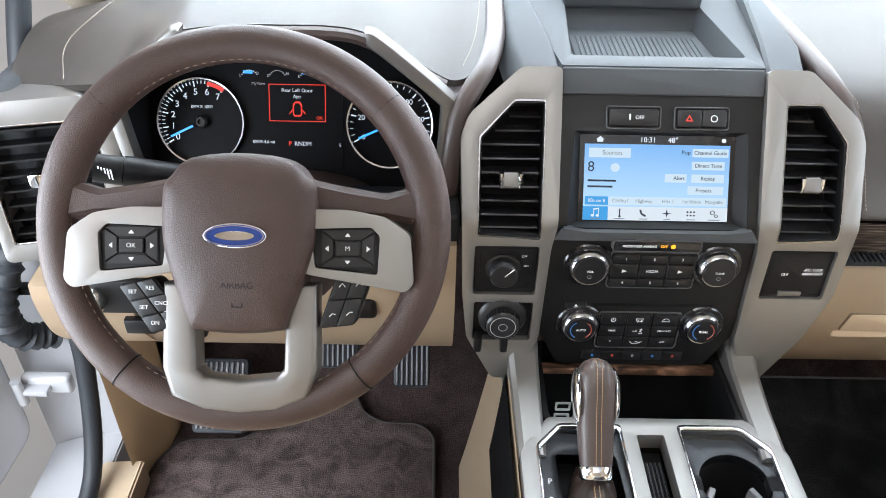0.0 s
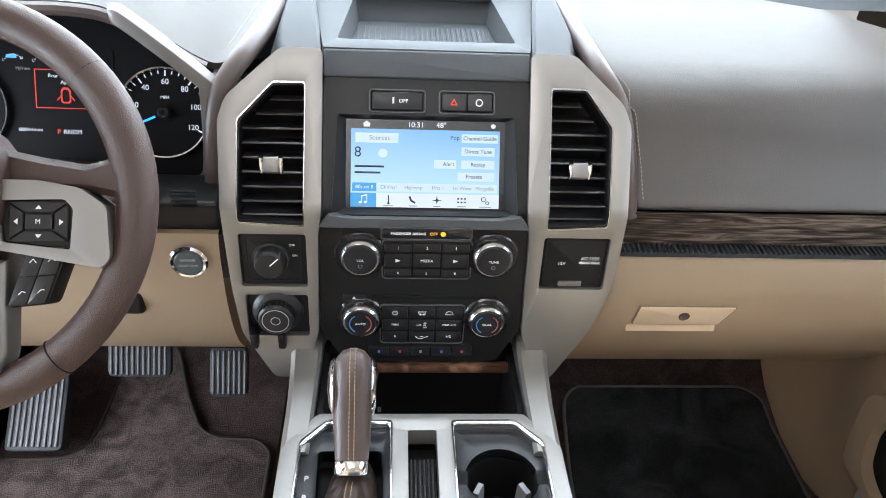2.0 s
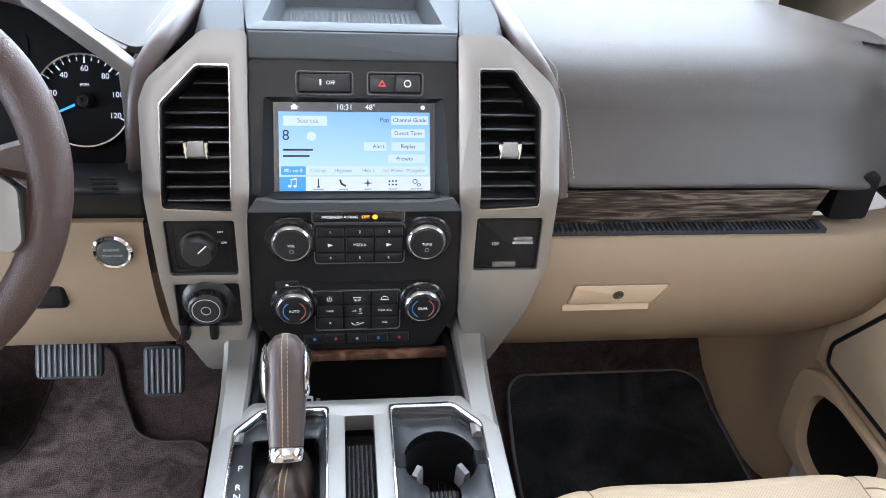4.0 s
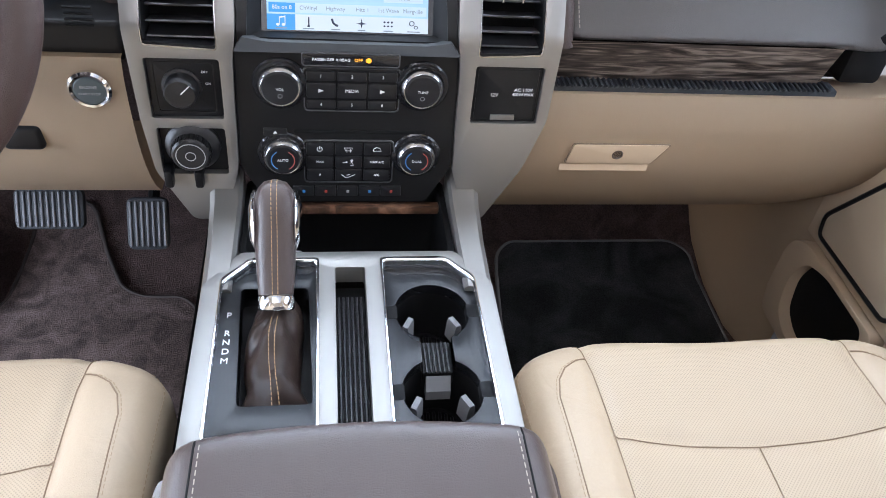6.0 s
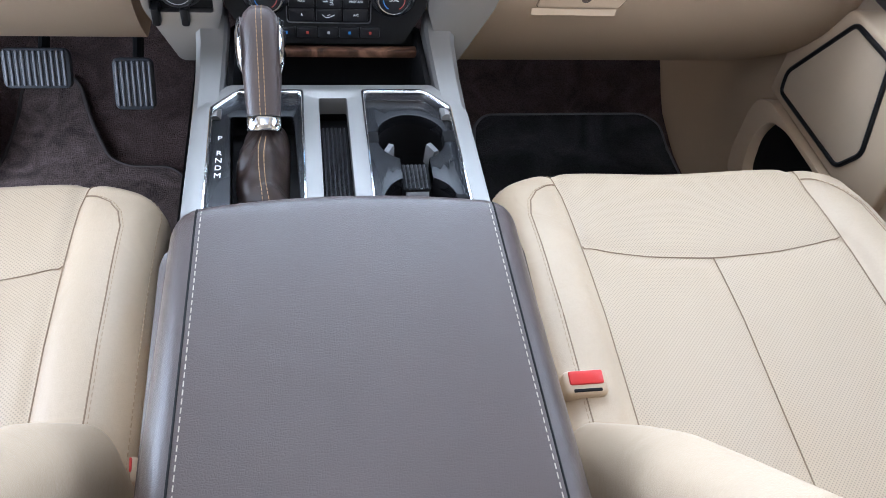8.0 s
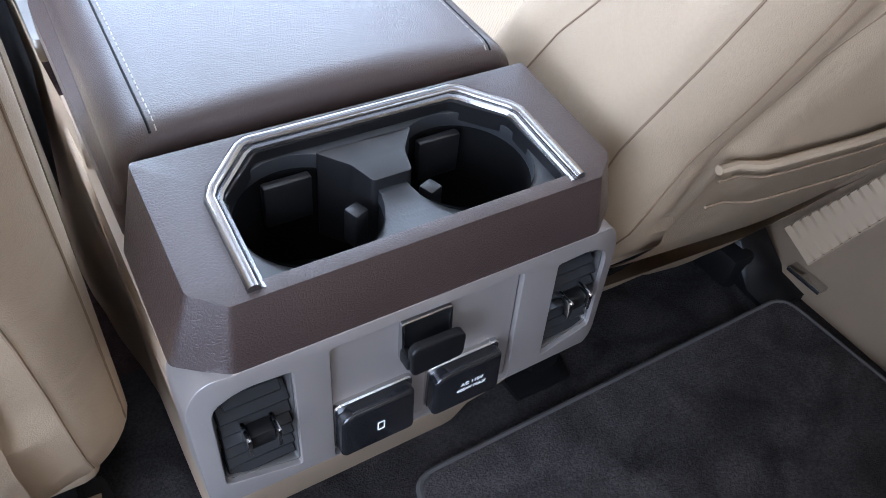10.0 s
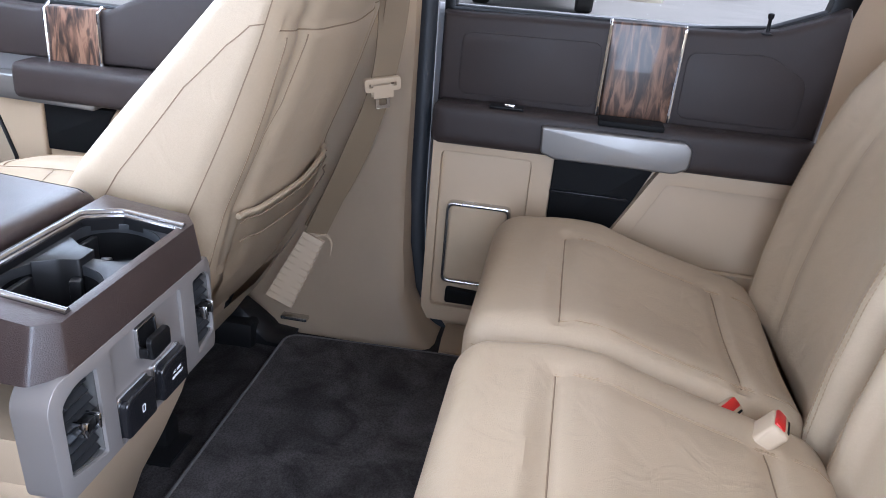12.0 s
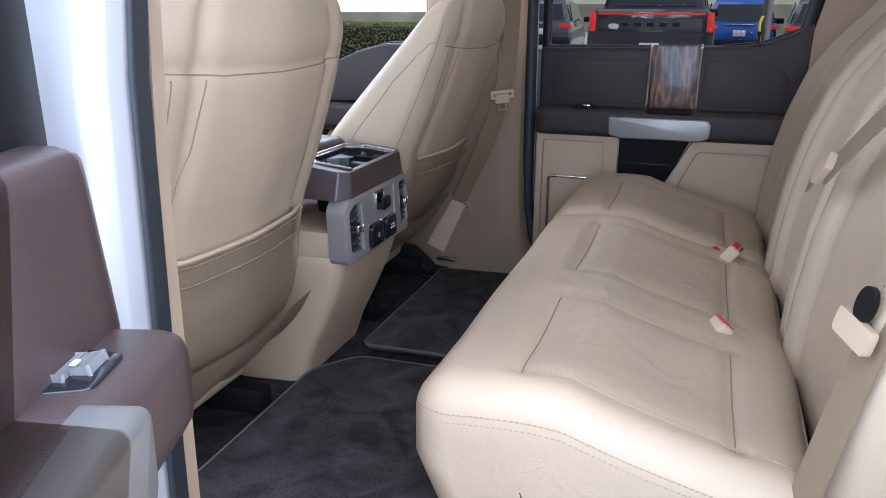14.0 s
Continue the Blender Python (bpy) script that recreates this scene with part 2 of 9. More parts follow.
        b.inputs["Strength"].default_value, b.inputs["Distance"].default_value = bump, 0.004 if grain == "carpet" else 0.0012
        L.new(out, b.inputs["Height"])
        L.new(b.outputs["Normal"], p.inputs["Normal"])
        if grain == "leather":
            # shallow sat-in creases and puckers in the hide
            fold = N.new("ShaderNodeTexNoise")
            fold.inputs["Scale"].default_value, fold.inputs["Detail"].default_value, fold.inputs["Distortion"].default_value = 16.0, 3, 1.2
            L.new(co.outputs["Object"], fold.inputs["Vector"])
            fb = N.new("ShaderNodeBump")
            fb.inputs["Strength"].default_value, fb.inputs["Distance"].default_value = crease, 0.006
            L.new(fold.outputs["Fac"], fb.inputs["Height"])
            L.new(fb.outputs["Normal"], b.inputs["Normal"])
    if emit:
        p.inputs["Emission Color"].default_value = (*emit[0], 1)
        p.inputs["Emission Strength"].default_value = emit[1]
    return m


def glow(name, color, strength):
    m = bpy.data.materials.new(name)
    m.use_nodes = True
    p = m.node_tree.nodes["Principled BSDF"]
    p.inputs["Base Color"].default_value = (0.01, 0.01, 0.01, 1)
    p.inputs["Roughness"].default_value = 0.3
    p.inputs["Emission Color"].default_value = (*color, 1)
    p.inputs["Emission Strength"].default_value = strength
    return m


def clear_glass(name, tint, rough=0.0):
    m = bpy.data.materials.new(name)
    m.use_nodes = True
    p = m.node_tree.nodes["Principled BSDF"]
    p.inputs["Base Color"].default_value = (*tint, 1)
    p.inputs["Roughness"].default_value = rough
    p.inputs["Transmission Weight"].default_value = 1.0
    p.inputs["IOR"].default_value = 1.02
    return m


def wood_material(r=1.0, g=1.0, b=1.0):
    m = material("grey_brown_wood", (0.16, 0.105, 0.075), 0.38, coat=0.3)
    N, L = m.node_tree.nodes, m.node_tree.links
    p = N["Principled BSDF"]
    co = N.new("ShaderNodeTexCoord")
    mp = N.new("ShaderNodeMapping")
    mp.inputs["Scale"].default_value = (4.5, 46, 46)
    w = N.new("ShaderNodeTexNoise")
    w.inputs["Scale"].default_value, w.inputs["Detail"].default_value, w.inputs["Distortion"].default_value = 2.2, 7, 1.6
    ramp = N.new("ShaderNodeValToRGB")
    ramp.color_ramp.elements[0].position, ramp.color_ramp.elements[0].color = 0.38, (0.028 * r, 0.020 * g, 0.016 * b, 1)
    ramp.color_ramp.elements[1].position, ramp.color_ramp.elements[1].color = 0.64, (0.36 * r, 0.30 * g, 0.25 * b, 1)
    e = ramp.color_ramp.elements.new(0.5)
    e.color = (0.12 * r, 0.092 * g, 0.076 * b, 1)
    L.new(co.outputs["Object"], mp.inputs["Vector"])
    L.new(mp.outputs["Vector"], w.inputs["Vector"])
    L.new(w.outputs["Fac"], ramp.inputs["Fac"])
    L.new(ramp.outputs["Color"], p.inputs["Base Color"])
    return m, mp


def perforated(name, color):
    m = material(name, color, 0.45, grain="leather", bump=0.12, vary=0.05)
    N, L = m.node_tree.nodes, m.node_tree.links
    p = N["Principled BSDF"]
    co = N.new("ShaderNodeTexCoord")
    v = N.new("ShaderNodeTexVoronoi")
    v.inputs["Scale"].default_value, v.inputs["Randomness"].default_value = 350, 0.0
    v.voronoi_dimensions = "3D"
    mp = N.new("ShaderNodeMapping")
    mp.inputs["Scale"].default_value = (1, 1, 0.0)
    mp.inputs["Rotation"].default_value = (0, 0, radians(45))
    L.new(co.outputs["Object"], mp.inputs["Vector"])
    L.new(mp.outputs["Vector"], v.inputs["Vector"])
    r = N.new("ShaderNodeMapRange")
    r.inputs["From Min"].default_value, r.inputs["From Max"].default_value = 0.20, 0.32
    L.new(v.outputs["Distance"], r.inputs["Value"])
    mix = N.new("ShaderNodeMix")
    mix.data_type = "RGBA"
    mix.inputs[6].default_value = (*[c * 0.68 for c in color], 1)
    mix.inputs[7].default_value = (*color, 1)
    L.new(r.outputs["Result"], mix.inputs["Factor"])
    L.new(mix.outputs[2], p.inputs["Base Color"])
    return m


TAN = (0.432, 0.334, 0.228)
M_TAN_LEATHER = material("tan_leather", TAN, 0.47, grain="leather", bump=0.26, vary=0.10, vscale=7, fine=520, crease=0.36)
M_TAN_PERF = perforated("tan_perforated_leather", TAN)
M_TAN_PLASTIC = material("tan_moulded_plastic", (0.49, 0.374, 0.256), 0.55, grain="fine", bump=0.12, vary=0.05, fine=700)
M_TAN_THREAD = material("tan_thread", (0.33, 0.24, 0.15), 0.8)
M_BROWN = material("dark_brown_leather", (0.052, 0.034, 0.030), 0.38, grain="leather", bump=0.34, vary=0.1, fine=480, rvary=0.06, coat=0.6)
M_RIM = material("dark_brown_rim_leather", (0.056, 0.032, 0.026), 0.44, grain="leather", bump=0.34, vary=0.12, fine=480, rvary=0.08, coat=0.08)
M_BROWN_PLASTIC = material("brown_grained_plastic", (0.042, 0.026, 0.024), 0.40, grain="leather", bump=0.42, vary=0.08, fine=420, coat=0.7)
M_DOOR_BROWN = material("dark_brown_door_skin", (0.036, 0.027, 0.025), 0.45, spec=0.28, grain="leather", bump=0.2, vary=0.08, fine=520)
M_DASH = material("brown_grey_dash_leather", (0.118, 0.104, 0.095), 0.45, grain="leather", bump=0.26, vary=0.06, fine=520, coat=0.6, rvary=0.05)
M_GREY = material("slate_grey_soft_plastic", (0.058, 0.063, 0.068), 0.68, spec=0.3, grain="fine", bump=0.14, fine=600)
M_THREAD = material("light_thread", (0.40, 0.35, 0.29), 0.8)
M_RIM_THREAD = material("brown_rim_thread", (0.30, 0.25, 0.20), 0.8)
M_ORANGE = material("orange_thread", (0.42, 0.27, 0.14), 0.8)
M_SILVER = material("satin_silver_paint", (0.285, 0.274, 0.262), 0.42, metal=0.82, grain="fine", bump=0.02, vary=0.03, fine=900)
M_PEWTER = material("pewter_grey_paint", (0.230, 0.222, 0.213), 0.42, metal=0.82, grain="fine", bump=0.02, vary=0.03, fine=900)
M_CHROME = material("chrome", (0.85, 0.86, 0.88), 0.08, metal=1.0, vary=0.02, rvary=0.03)
M_TRIM = material("dull_chrome_trim", (0.42, 0.42, 0.43), 0.20, metal=1.0, vary=0.05, rvary=0.06)
M_SATIN = material("satin_chrome", (0.62, 0.62, 0.62), 0.25, metal=1.0, vary=0.03)
M_SLAT = material("satin_black_blade", (0.016, 0.016, 0.018), 0.30, spec=0.6, vary=0.1, rvary=0.04)
M_OUTLINE = material("grey_switch_outline", (0.10, 0.10, 0.105), 0.4, metal=0.5)
M_BLACK = material("black_plastic", (0.007, 0.007, 0.0078), 0.36, spec=0.3, grain="fine", bump=0.1, fine=800, vary=0.2)
M_SOOT = material("matte_black_plastic", (0.005, 0.005, 0.0055), 0.65, spec=0.2, grain="fine", bump=0.1, fine=600, vary=0.2)
M_FACE = material("matte_gauge_face", (0.003, 0.003, 0.0042), 0.5, spec=0.12, vary=0.15)
M_GLOSS = material("gloss_black_plastic", (0.012, 0.012, 0.014), 0.12, vary=0.2, rvary=0.05, coat=0.3)
M_CHARCOAL = material("charcoal_panel", (0.009, 0.0088, 0.009), 0.40, spec=0.28, grain="fine", bump=0.08, fine=800, vary=0.1)
M_KEY = material("dark_rubber_key", (0.012, 0.012, 0.013), 0.34, spec=0.45, grain="fine", bump=0.06, fine=900, vary=0.1)
M_RUBBER = material("black_rubber", (0.018, 0.021, 0.026), 0.55, grain="fine", bump=0.15, fine=300, vary=0.2)
# carpet tones differ by place, partly for the light each floor gets
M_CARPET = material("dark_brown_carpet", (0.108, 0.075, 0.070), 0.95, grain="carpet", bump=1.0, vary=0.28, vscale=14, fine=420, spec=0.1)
M_FRONT_MAT = material("black_carpet_mat", (0.024, 0.0235, 0.025), 0.95, grain="carpet", bump=0.9, vary=0.5, vscale=8, fine=480, spec=0.1)
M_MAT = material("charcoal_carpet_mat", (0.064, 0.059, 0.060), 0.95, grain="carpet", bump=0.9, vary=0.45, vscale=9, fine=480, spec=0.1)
M_WHITE = material("white_body_paint", (0.41, 0.41, 0.42), 0.2, vary=0.03, coat=0.6, vscale=3)
# this print also gives off a faint glow of its own
M_PRINT = material("faint_glow_white_print", (0.75, 0.75, 0.75), 0.5, emit=((0.8, 0.85, 0.9), 0.12))
M_PRINT_DIM = material("grey_print", (0.35, 0.35, 0.36), 0.5)
M_AMBER = glow("amber_lamp", (1.0, 0.42, 0.02), 1.6)
M_RED_LAMP = glow("red_lamp", (1.0, 0.05, 0.03), 0.9)
M_BLUE_LAMP = glow("blue_pointer", (0.03, 0.35, 1.0), 1.6)
M_BLUE_DIM = glow("dim_blue_symbol", (0.05, 0.30, 0.8), 0.45)
M_RED_DIM = glow("dim_red_symbol", (0.9, 0.12, 0.08), 0.30)
M_WHITE_LAMP = glow("white_display_print", (0.8, 0.9, 1.0), 0.9)
M_RED = material("red_release_button", (0.55, 0.02, 0.015), 0.35, vary=0.08)
M_BELT = material("tan_seat_belt_webbing", (0.21, 0.15, 0.09), 0.7, grain="fine", bump=0.5, fine=900, vary=0.1)
M_HEADLINER = material("beige_headliner_cloth", (0.62, 0.53, 0.42), 0.9, grain="fine", bump=0.3, fine=500)
M_GLASS = clear_glass("window_glass", (0.94, 0.96, 0.95))
M_WOOD, wood_map = wood_material()
M_WOOD_UP, wood_up_map = wood_material(0.62, 0.40, 0.29)
wood_up_map.inputs["Scale"].default_value = (8, 24, 4.5)
M_BLUE_OVAL = material("deep_blue_enamel", (0.02, 0.05, 0.22), 0.12, coat=0.6, vary=0.1)

# ---- dashboard ----
UP_Y, UP_Z = 0.522, 0.853


def on_stack(v):
    """Unrolled stack coordinates (across, along, out) into the world: leaning above the bend, upright below."""
    a, s, d = v
    w = min(1.0, max(0.0, (s + 0.012) / 0.024))
    w = w * w * (3 - 2 * w)
    if s >= 0:
        p = Vector((a, UP_Y * s, 0.8 + UP_Z * s))
    else:
        p = Vector((a, 0.05 * s, 0.8 + s))
    n = Vector((0, -(0.998 * (1 - w) + UP_Z * w), 0.06 * (1 - w) + UP_Y * w)).normalized()
    return p + n * d


BEND = (-0.016, -0.011, -0.006, 0.0, 0.006, 0.011, 0.016)


def stack_pose(a, s, d=0.0):
    o = on_stack((a, s, d))
    y = on_stack((a, s + 0.001, d)) - on_stack((a, s - 0.001, d))
    return frame_at(o, (1, 0, 0), y)


dash = thing("dashboard", (0, 0.3, 0.45), "brown leather dashboard with a silver-framed centre stack", "dashboard")

# passenger pad: a rounded leather face that rolls over into the flat top
def pad_profile(x):
    k = max(0.0, (x - 0.60) / 0.2)
    far = 0.42 - 0.5 * max(0.0, x - 0.5)
    ff = 0.10 * k * k
    pts = [(far, 0.938), (0.55 * far + 0.05, 0.938), (0.17 + ff, 0.932), (0.125 + ff, 0.923), (0.099 + ff, 0.906), (0.086 + ff, 0.884), (0.076 + ff, 0.858), (0.064 + ff, 0.832), (0.047 + ff, 0.803), (0.036 + ff, 0.788), (0.041 + ff, 0.781), (0.065 + ff, 0.781)]
    return [(x, y, z - 0.03 * k) for y, z in pts]


def pad_rows(xs):
    return [smooth_path(pad_profile(x), 4) for x in xs]


def pad_side(y, z):
    """Where the pad's rolled side edge runs, from the wood strip up and along the stack's rail."""
    if z < 0.895:
        return float(np.interp(z, (0.77, 0.827, 0.885, 0.895), (0.258, 0.252, 0.241, 0.237)))
    return float(np.interp(y, (0.105, 0.14, 0.22, 0.42), (0.232, 0.207, 0.198, 0.190)))


PADX = [0.262 + 0.03 * i for i in range(1, 18)]
rows = []
for add, dip in ((0.002, 0.008), (0.005, 0.003), (0.010, 0.001), (0.018, 0.0), (0.028, 0.0)):
    row = []
    for p in smooth_path(pad_profile(0.262), 4):
        row.append(Vector((pad_side(p.y, p.z) + add, p.y + dip * (1 if p.z < 0.92 else 0), p.z - dip * (1 if p.z > 0.90 else 0))))
    rows.append(row)
rows += pad_rows(PADX)
part("passenger_pad", sheet(B(), rows, 0.012), M_DASH, dash, "grained leather airbag pad")
line = [Vector((pad_side(p.y, p.z) + 0.014, p.y - 0.0015, p.z + 0.001)) for p in smooth_path(pad_profile(0.262), 4)[11:35]]
part("pad_stitching", dashes(B(), line, 0.0036, 0.0018, 0.0006), M_THREAD, dash, "pale contrast stitching")
# rolled brown edge that runs from the pad's side up along the stack
bm = B()
edge = smooth_path([(0.252, 0.034, 0.774), (0.246, 0.048, 0.827), (0.236, 0.068, 0.882), (0.224, 0.082, 0.912), (0.207, 0.10, 0.934), (0.197, 0.14, 0.946), (0.190, 0.22, 0.952), (0.183, 0.42, 0.952)], 6)
tube(bm, edge, 0.012, 12)
part("pad_edge", bm, M_BROWN, dash, "rolled dark leather edge")

# far strip and defroster panel under the glass
bm = B()
sheet(bm, [[(x, y, z) for x in [-0.80 + 0.1 * i for i in range(17)]] for y, z in ((0.38, 0.935), (0.46, 0.94), (0.56, 0.93), (0.70, 0.90))], 0.01)
part("defroster_panel", bm, M_GREY, dash, "slate grey panel under the windshield")
bm = B()
for i in range(26):
    box(bm, (-0.62 + 0.05 * i, 0.60, 0.936), (0.04, 0.03, 0.004), 0.001, 1)
part("defroster_grille", bm, M_SOOT, dash)

# driver's hood over the instruments
def hood_row(t):
    """From the lip (t = 0) to the far edge (t = 1)."""
    lip = [(-0.80, 0.13, 0.90), (-0.735, 0.12, 0.905), (-0.70, 0.10, 0.915), (-0.655, 0.098, 0.922), (-0.615, 0.095, 0.958), (-0.57, 0.092, 0.987), (-0.50, 0.09, 0.998), (-0.44, 0.088, 1.0), (-0.39, 0.09, 0.999), (-0.35, 0.093, 0.991), (-0.30, 0.096, 0.962), (-0.262, 0.100, 0.936), (-0.240, 0.100, 0.930), (-0.214, 0.108, 0.940)]
    far = [(-0.80, 0.30, 0.93), (-0.75, 0.33, 0.935), (-0.70, 0.36, 0.94), (-0.66, 0.38, 0.945), (-0.61, 0.40, 0.95), (-0.56, 0.41, 0.952), (-0.50, 0.42, 0.955), (-0.44, 0.42, 0.955), (-0.39, 0.42, 0.955), (-0.34, 0.42, 0.955), (-0.29, 0.42, 0.955), (-0.25, 0.42, 0.955), (-0.22, 0.42, 0.955), (-0.18, 0.42, 0.955)]
    out = []
    for a, b in zip(lip, far):
        p = Vector(a).lerp(Vector(b), t)
        p.z += 0.024 * math.sin(math.pi * t) * (0.12 if a[0] > -0.31 else (0.6 if a[2] > 0.95 else 0.8))
        out.append(p)
    return smooth_path(out, 4)


rows = [hood_row(t) for t in (0, 0.015, 0.05, 0.12, 0.22, 0.35, 0.5, 0.65, 0.8, 0.9, 1.0)]
rows[0] = [p + Vector((0, 0.006, -0.008)) for p in rows[0]]
part("driver_hood", sheet(B(), rows, 0.014), M_DASH, dash, "grained leather hood over the instruments")
bm = B()
tube(bm, [p + Vector((0, -0.001, -0.007)) for p in hood_row(0)[12:46]], 0.0075, 8)
part("hood_lip", bm, M_BROWN, dash, "rolled dark leather lip")
side = smooth_path([(-0.66, 0.33, 0.966), (-0.70, 0.24, 0.955), (-0.735, 0.17, 0.93), (-0.725, 0.115, 0.905)], 6)
part("hood_stitching", dashes(B(), [p + Vector((0.006, 0, 0.012)) for p in side]), M_THREAD, dash, "pale contrast stitching")
seam_r = smooth_path([(-0.204, 0.40, 0.958), (-0.210, 0.28, 0.960), (-0.219, 0.17, 0.955), (-0.234, 0.118, 0.940)], 6)
part("hood_stitching", dashes(B(), [p + Vector((0, 0, 0.003)) for p in seam_r]), M_THREAD, dash, "pale contrast stitching")
bm = B()
edge = smooth_path([(-0.250, 0.052, 0.79), (-0.246, 0.056, 0.85), (-0.238, 0.070, 0.90), (-0.222, 0.085, 0.930), (-0.208, 0.105, 0.945), (-0.197, 0.15, 0.953), (-0.190, 0.23, 0.957), (-0.184, 0.42, 0.957)], 6)
tube(bm, edge, 0.0125, 12)
part("hood_edge", bm, M_BROWN, dash, "rolled dark leather edge")
bm = B()
box(bm, (-0.236, 0.105, 0.835), (0.03, 0.05, 0.17), 0.006)
part("stack_cheek", bm, M_BROWN_PLASTIC, dash)

# silver brackets at both sides of the instruments
for sgn in (-1, 1):
    bm = B()
    cx = -0.45
    line = smooth_path([(cx + sgn * 0.105, 0.082, 0.990), (cx + sgn * 0.118, 0.080, 0.985), (cx + sgn * 0.192, 0.078, 0.922), (cx + sgn * 0.199, 0.078, 0.905), (cx + sgn * 0.193, 0.080, 0.82), (cx + sgn * 0.186, 0.081, 0.792), (cx + sgn * 0.174, 0.082, 0.778), (cx + sgn * 0.158, 0.083, 0.772)], 4)
    rings = []
    for i, p in enumerate(line):
        t = (line[min(i + 1, len(line) - 1)] - line[max(i - 1, 0)]).normalized()
        nrm = Vector((0, -1, 0))
        bi = t.cross(nrm).normalized()
        rings.append([p + bi * (0.0095 * c) + nrm * (0.007 * s) for c, s in ((-1, -1.6), (-1, 0.3), (-0.75, 0.85), (-0.3, 1), (0.3, 1), (0.75, 0.85), (1, 0.3), (1, -1.6))])
    loft(bm, rings)
    part("instrument_bracket", bm, M_PEWTER, dash, "satin silver bracket")

# ---- instrument cluster ----
cluster = thing("instrument_cluster", (-0.45, 0.17, 0.76), "lit black instrument cluster with two round dials", "instrument cluster")
CU = Vector((0, 0.42, 0.907)).normalized()
CP = frame_at((-0.45, 0.150, 0.845), (1, 0, 0), CU)
bm = B()
plate(bm, rounded([(-0.19, -0.10), (0.19, -0.10), (0.195, 0.07), (0.12, 0.145), (-0.12, 0.145), (-0.195, 0.07)], 0.02), (), -0.012, -0.004, 0, 1, CP)
part("face", bm, M_FACE, cluster)
bm = B()
outer = rounded([(-0.200, -0.125), (0.200, -0.125), (0.198, 0.046), (0.118, 0.126), (-0.118, 0.126), (-0.198, 0.046)], 0.02)
inner = rounded([(-0.186, -0.082), (0.186, -0.082), (0.190, 0.068), (0.115, 0.128), (-0.115, 0.128), (-0.190, 0.068)], 0.02)
sub_rings = [[CP @ Vector((x, y, z)) for x, y in loop] for loop, z in ((outer, 0.066), (inner, -0.004))]
loft(bm, sub_rings, True, False)
part("cowl", bm, M_SOOT, cluster, "matte black cowl")
for gx, kind in ((-0.122, "tach"), (0.124, "speed")):
    bm = B()
    G = CP @ Matrix.Translation((gx, 0.0, 0))
    lathe(bm, [(0.0535, -0.004), (0.0545, 0.006), (0.0565, 0.007), (0.0575, -0.004)], 48, G, False)
    dial = part("dial_ring", bm, M_SATIN, cluster, "thin bright dial ring")
    bm = B()
    n_marks = 29 if kind == "tach" else 25
    a0, a1 = (212, 56) if kind == "tach" else (206, -28)
    for i in range(n_marks):
        a = radians(a0 + (a1 - a0) * i / (n_marks - 1))
        big = i % 4 == 0
        r0, r1 = (0.0455 if big else 0.0485), 0.0525
        Q = G @ Matrix.Rotation(a, 4, "Z")
        box(bm, Q @ Vector(((r0 + r1) / 2, 0, -0.0025)), (r1 - r0, 0.0016 if big else 0.0009, 0.001), 0, 1, Q.to_3x3().to_4x4())
    part("dial_scale", bm, M_WHITE_LAMP, dial)
    nums = [str(i) for i in range(8)] if kind == "tach" else ["0", "20", "40", "60", "80", "100", "120"]
    for i, tx in enumerate(nums):
        a = radians(a0 + (a1 - a0) * i / (len(nums) - 1))
        lettering("dial_number", tx, 0.0115 if kind == "tach" else 0.0095, G @ Matrix.Translation((0.0385 * math.cos(a), 0.0385 * math.sin(a), -0.002)), M_WHITE_LAMP, dial)
    lettering("dial_caption", "RPM X 1000" if kind == "tach" else "MPH", 0.0055, G @ Matrix.Translation((0.0, 0.019, -0.002)), M_WHITE_LAMP, dial)
    if kind == "tach":
        bm = B()
        for i in range(9):
            a = radians(a0 + (a1 - a0) * (6.0 + 0.125 * i) / 7)
            Q = G @ Matrix.Rotation(a, 4, "Z")
            box(bm, Q @ Vector((0.0495, 0, -0.0018)), (0.005, 0.0035, 0.001), 0, 1, Q.to_3x3().to_4x4())
        part("red_band", bm, M_RED_LAMP, dial)
    bm = B()
    a = radians(a0 - 6 if kind == "tach" else a0 - 2)
    Q = G @ Matrix.Rotation(a, 4, "Z")
    box(bm, Q @ Vector((0.029, 0, 0.002)), (0.032, 0.0026, 0.0012), 0, 1, Q.to_3x3().to_4x4())
    part("pointer", bm, M_BLUE_LAMP, dial)
    bm = B()
    lathe(bm, [(0.0085, -0.004), (0.0085, 0.005), (0.006, 0.007), (0.0035, 0.007), (0.003, 0.004)], 24, G)
    part("dial_hub", bm, M_CHARCOAL, dial)
bm = B()
plate(bm, rect(-0.074, -0.062, 0.062, 0.078, 0.008), (), -0.004, -0.0025, 0, 1, CP)
disp = part("display", bm, M_FACE, cluster)
bm = B()
X0, X1, Y0, Y1 = -0.034, 0.040, 0.002, 0.050
plate(bm, rect(X0, Y0, X1, Y1), [rect(X0 + 0.001, Y0 + 0.001, X1 - 0.001, Y1 - 0.001)], -0.0025, -0.0018, 0, 1, CP)
part("warning_frame", bm, M_RED_LAMP, disp)


def on_cluster(x, y):
    return CP @ Matrix.Translation((x, y, -0.0015))


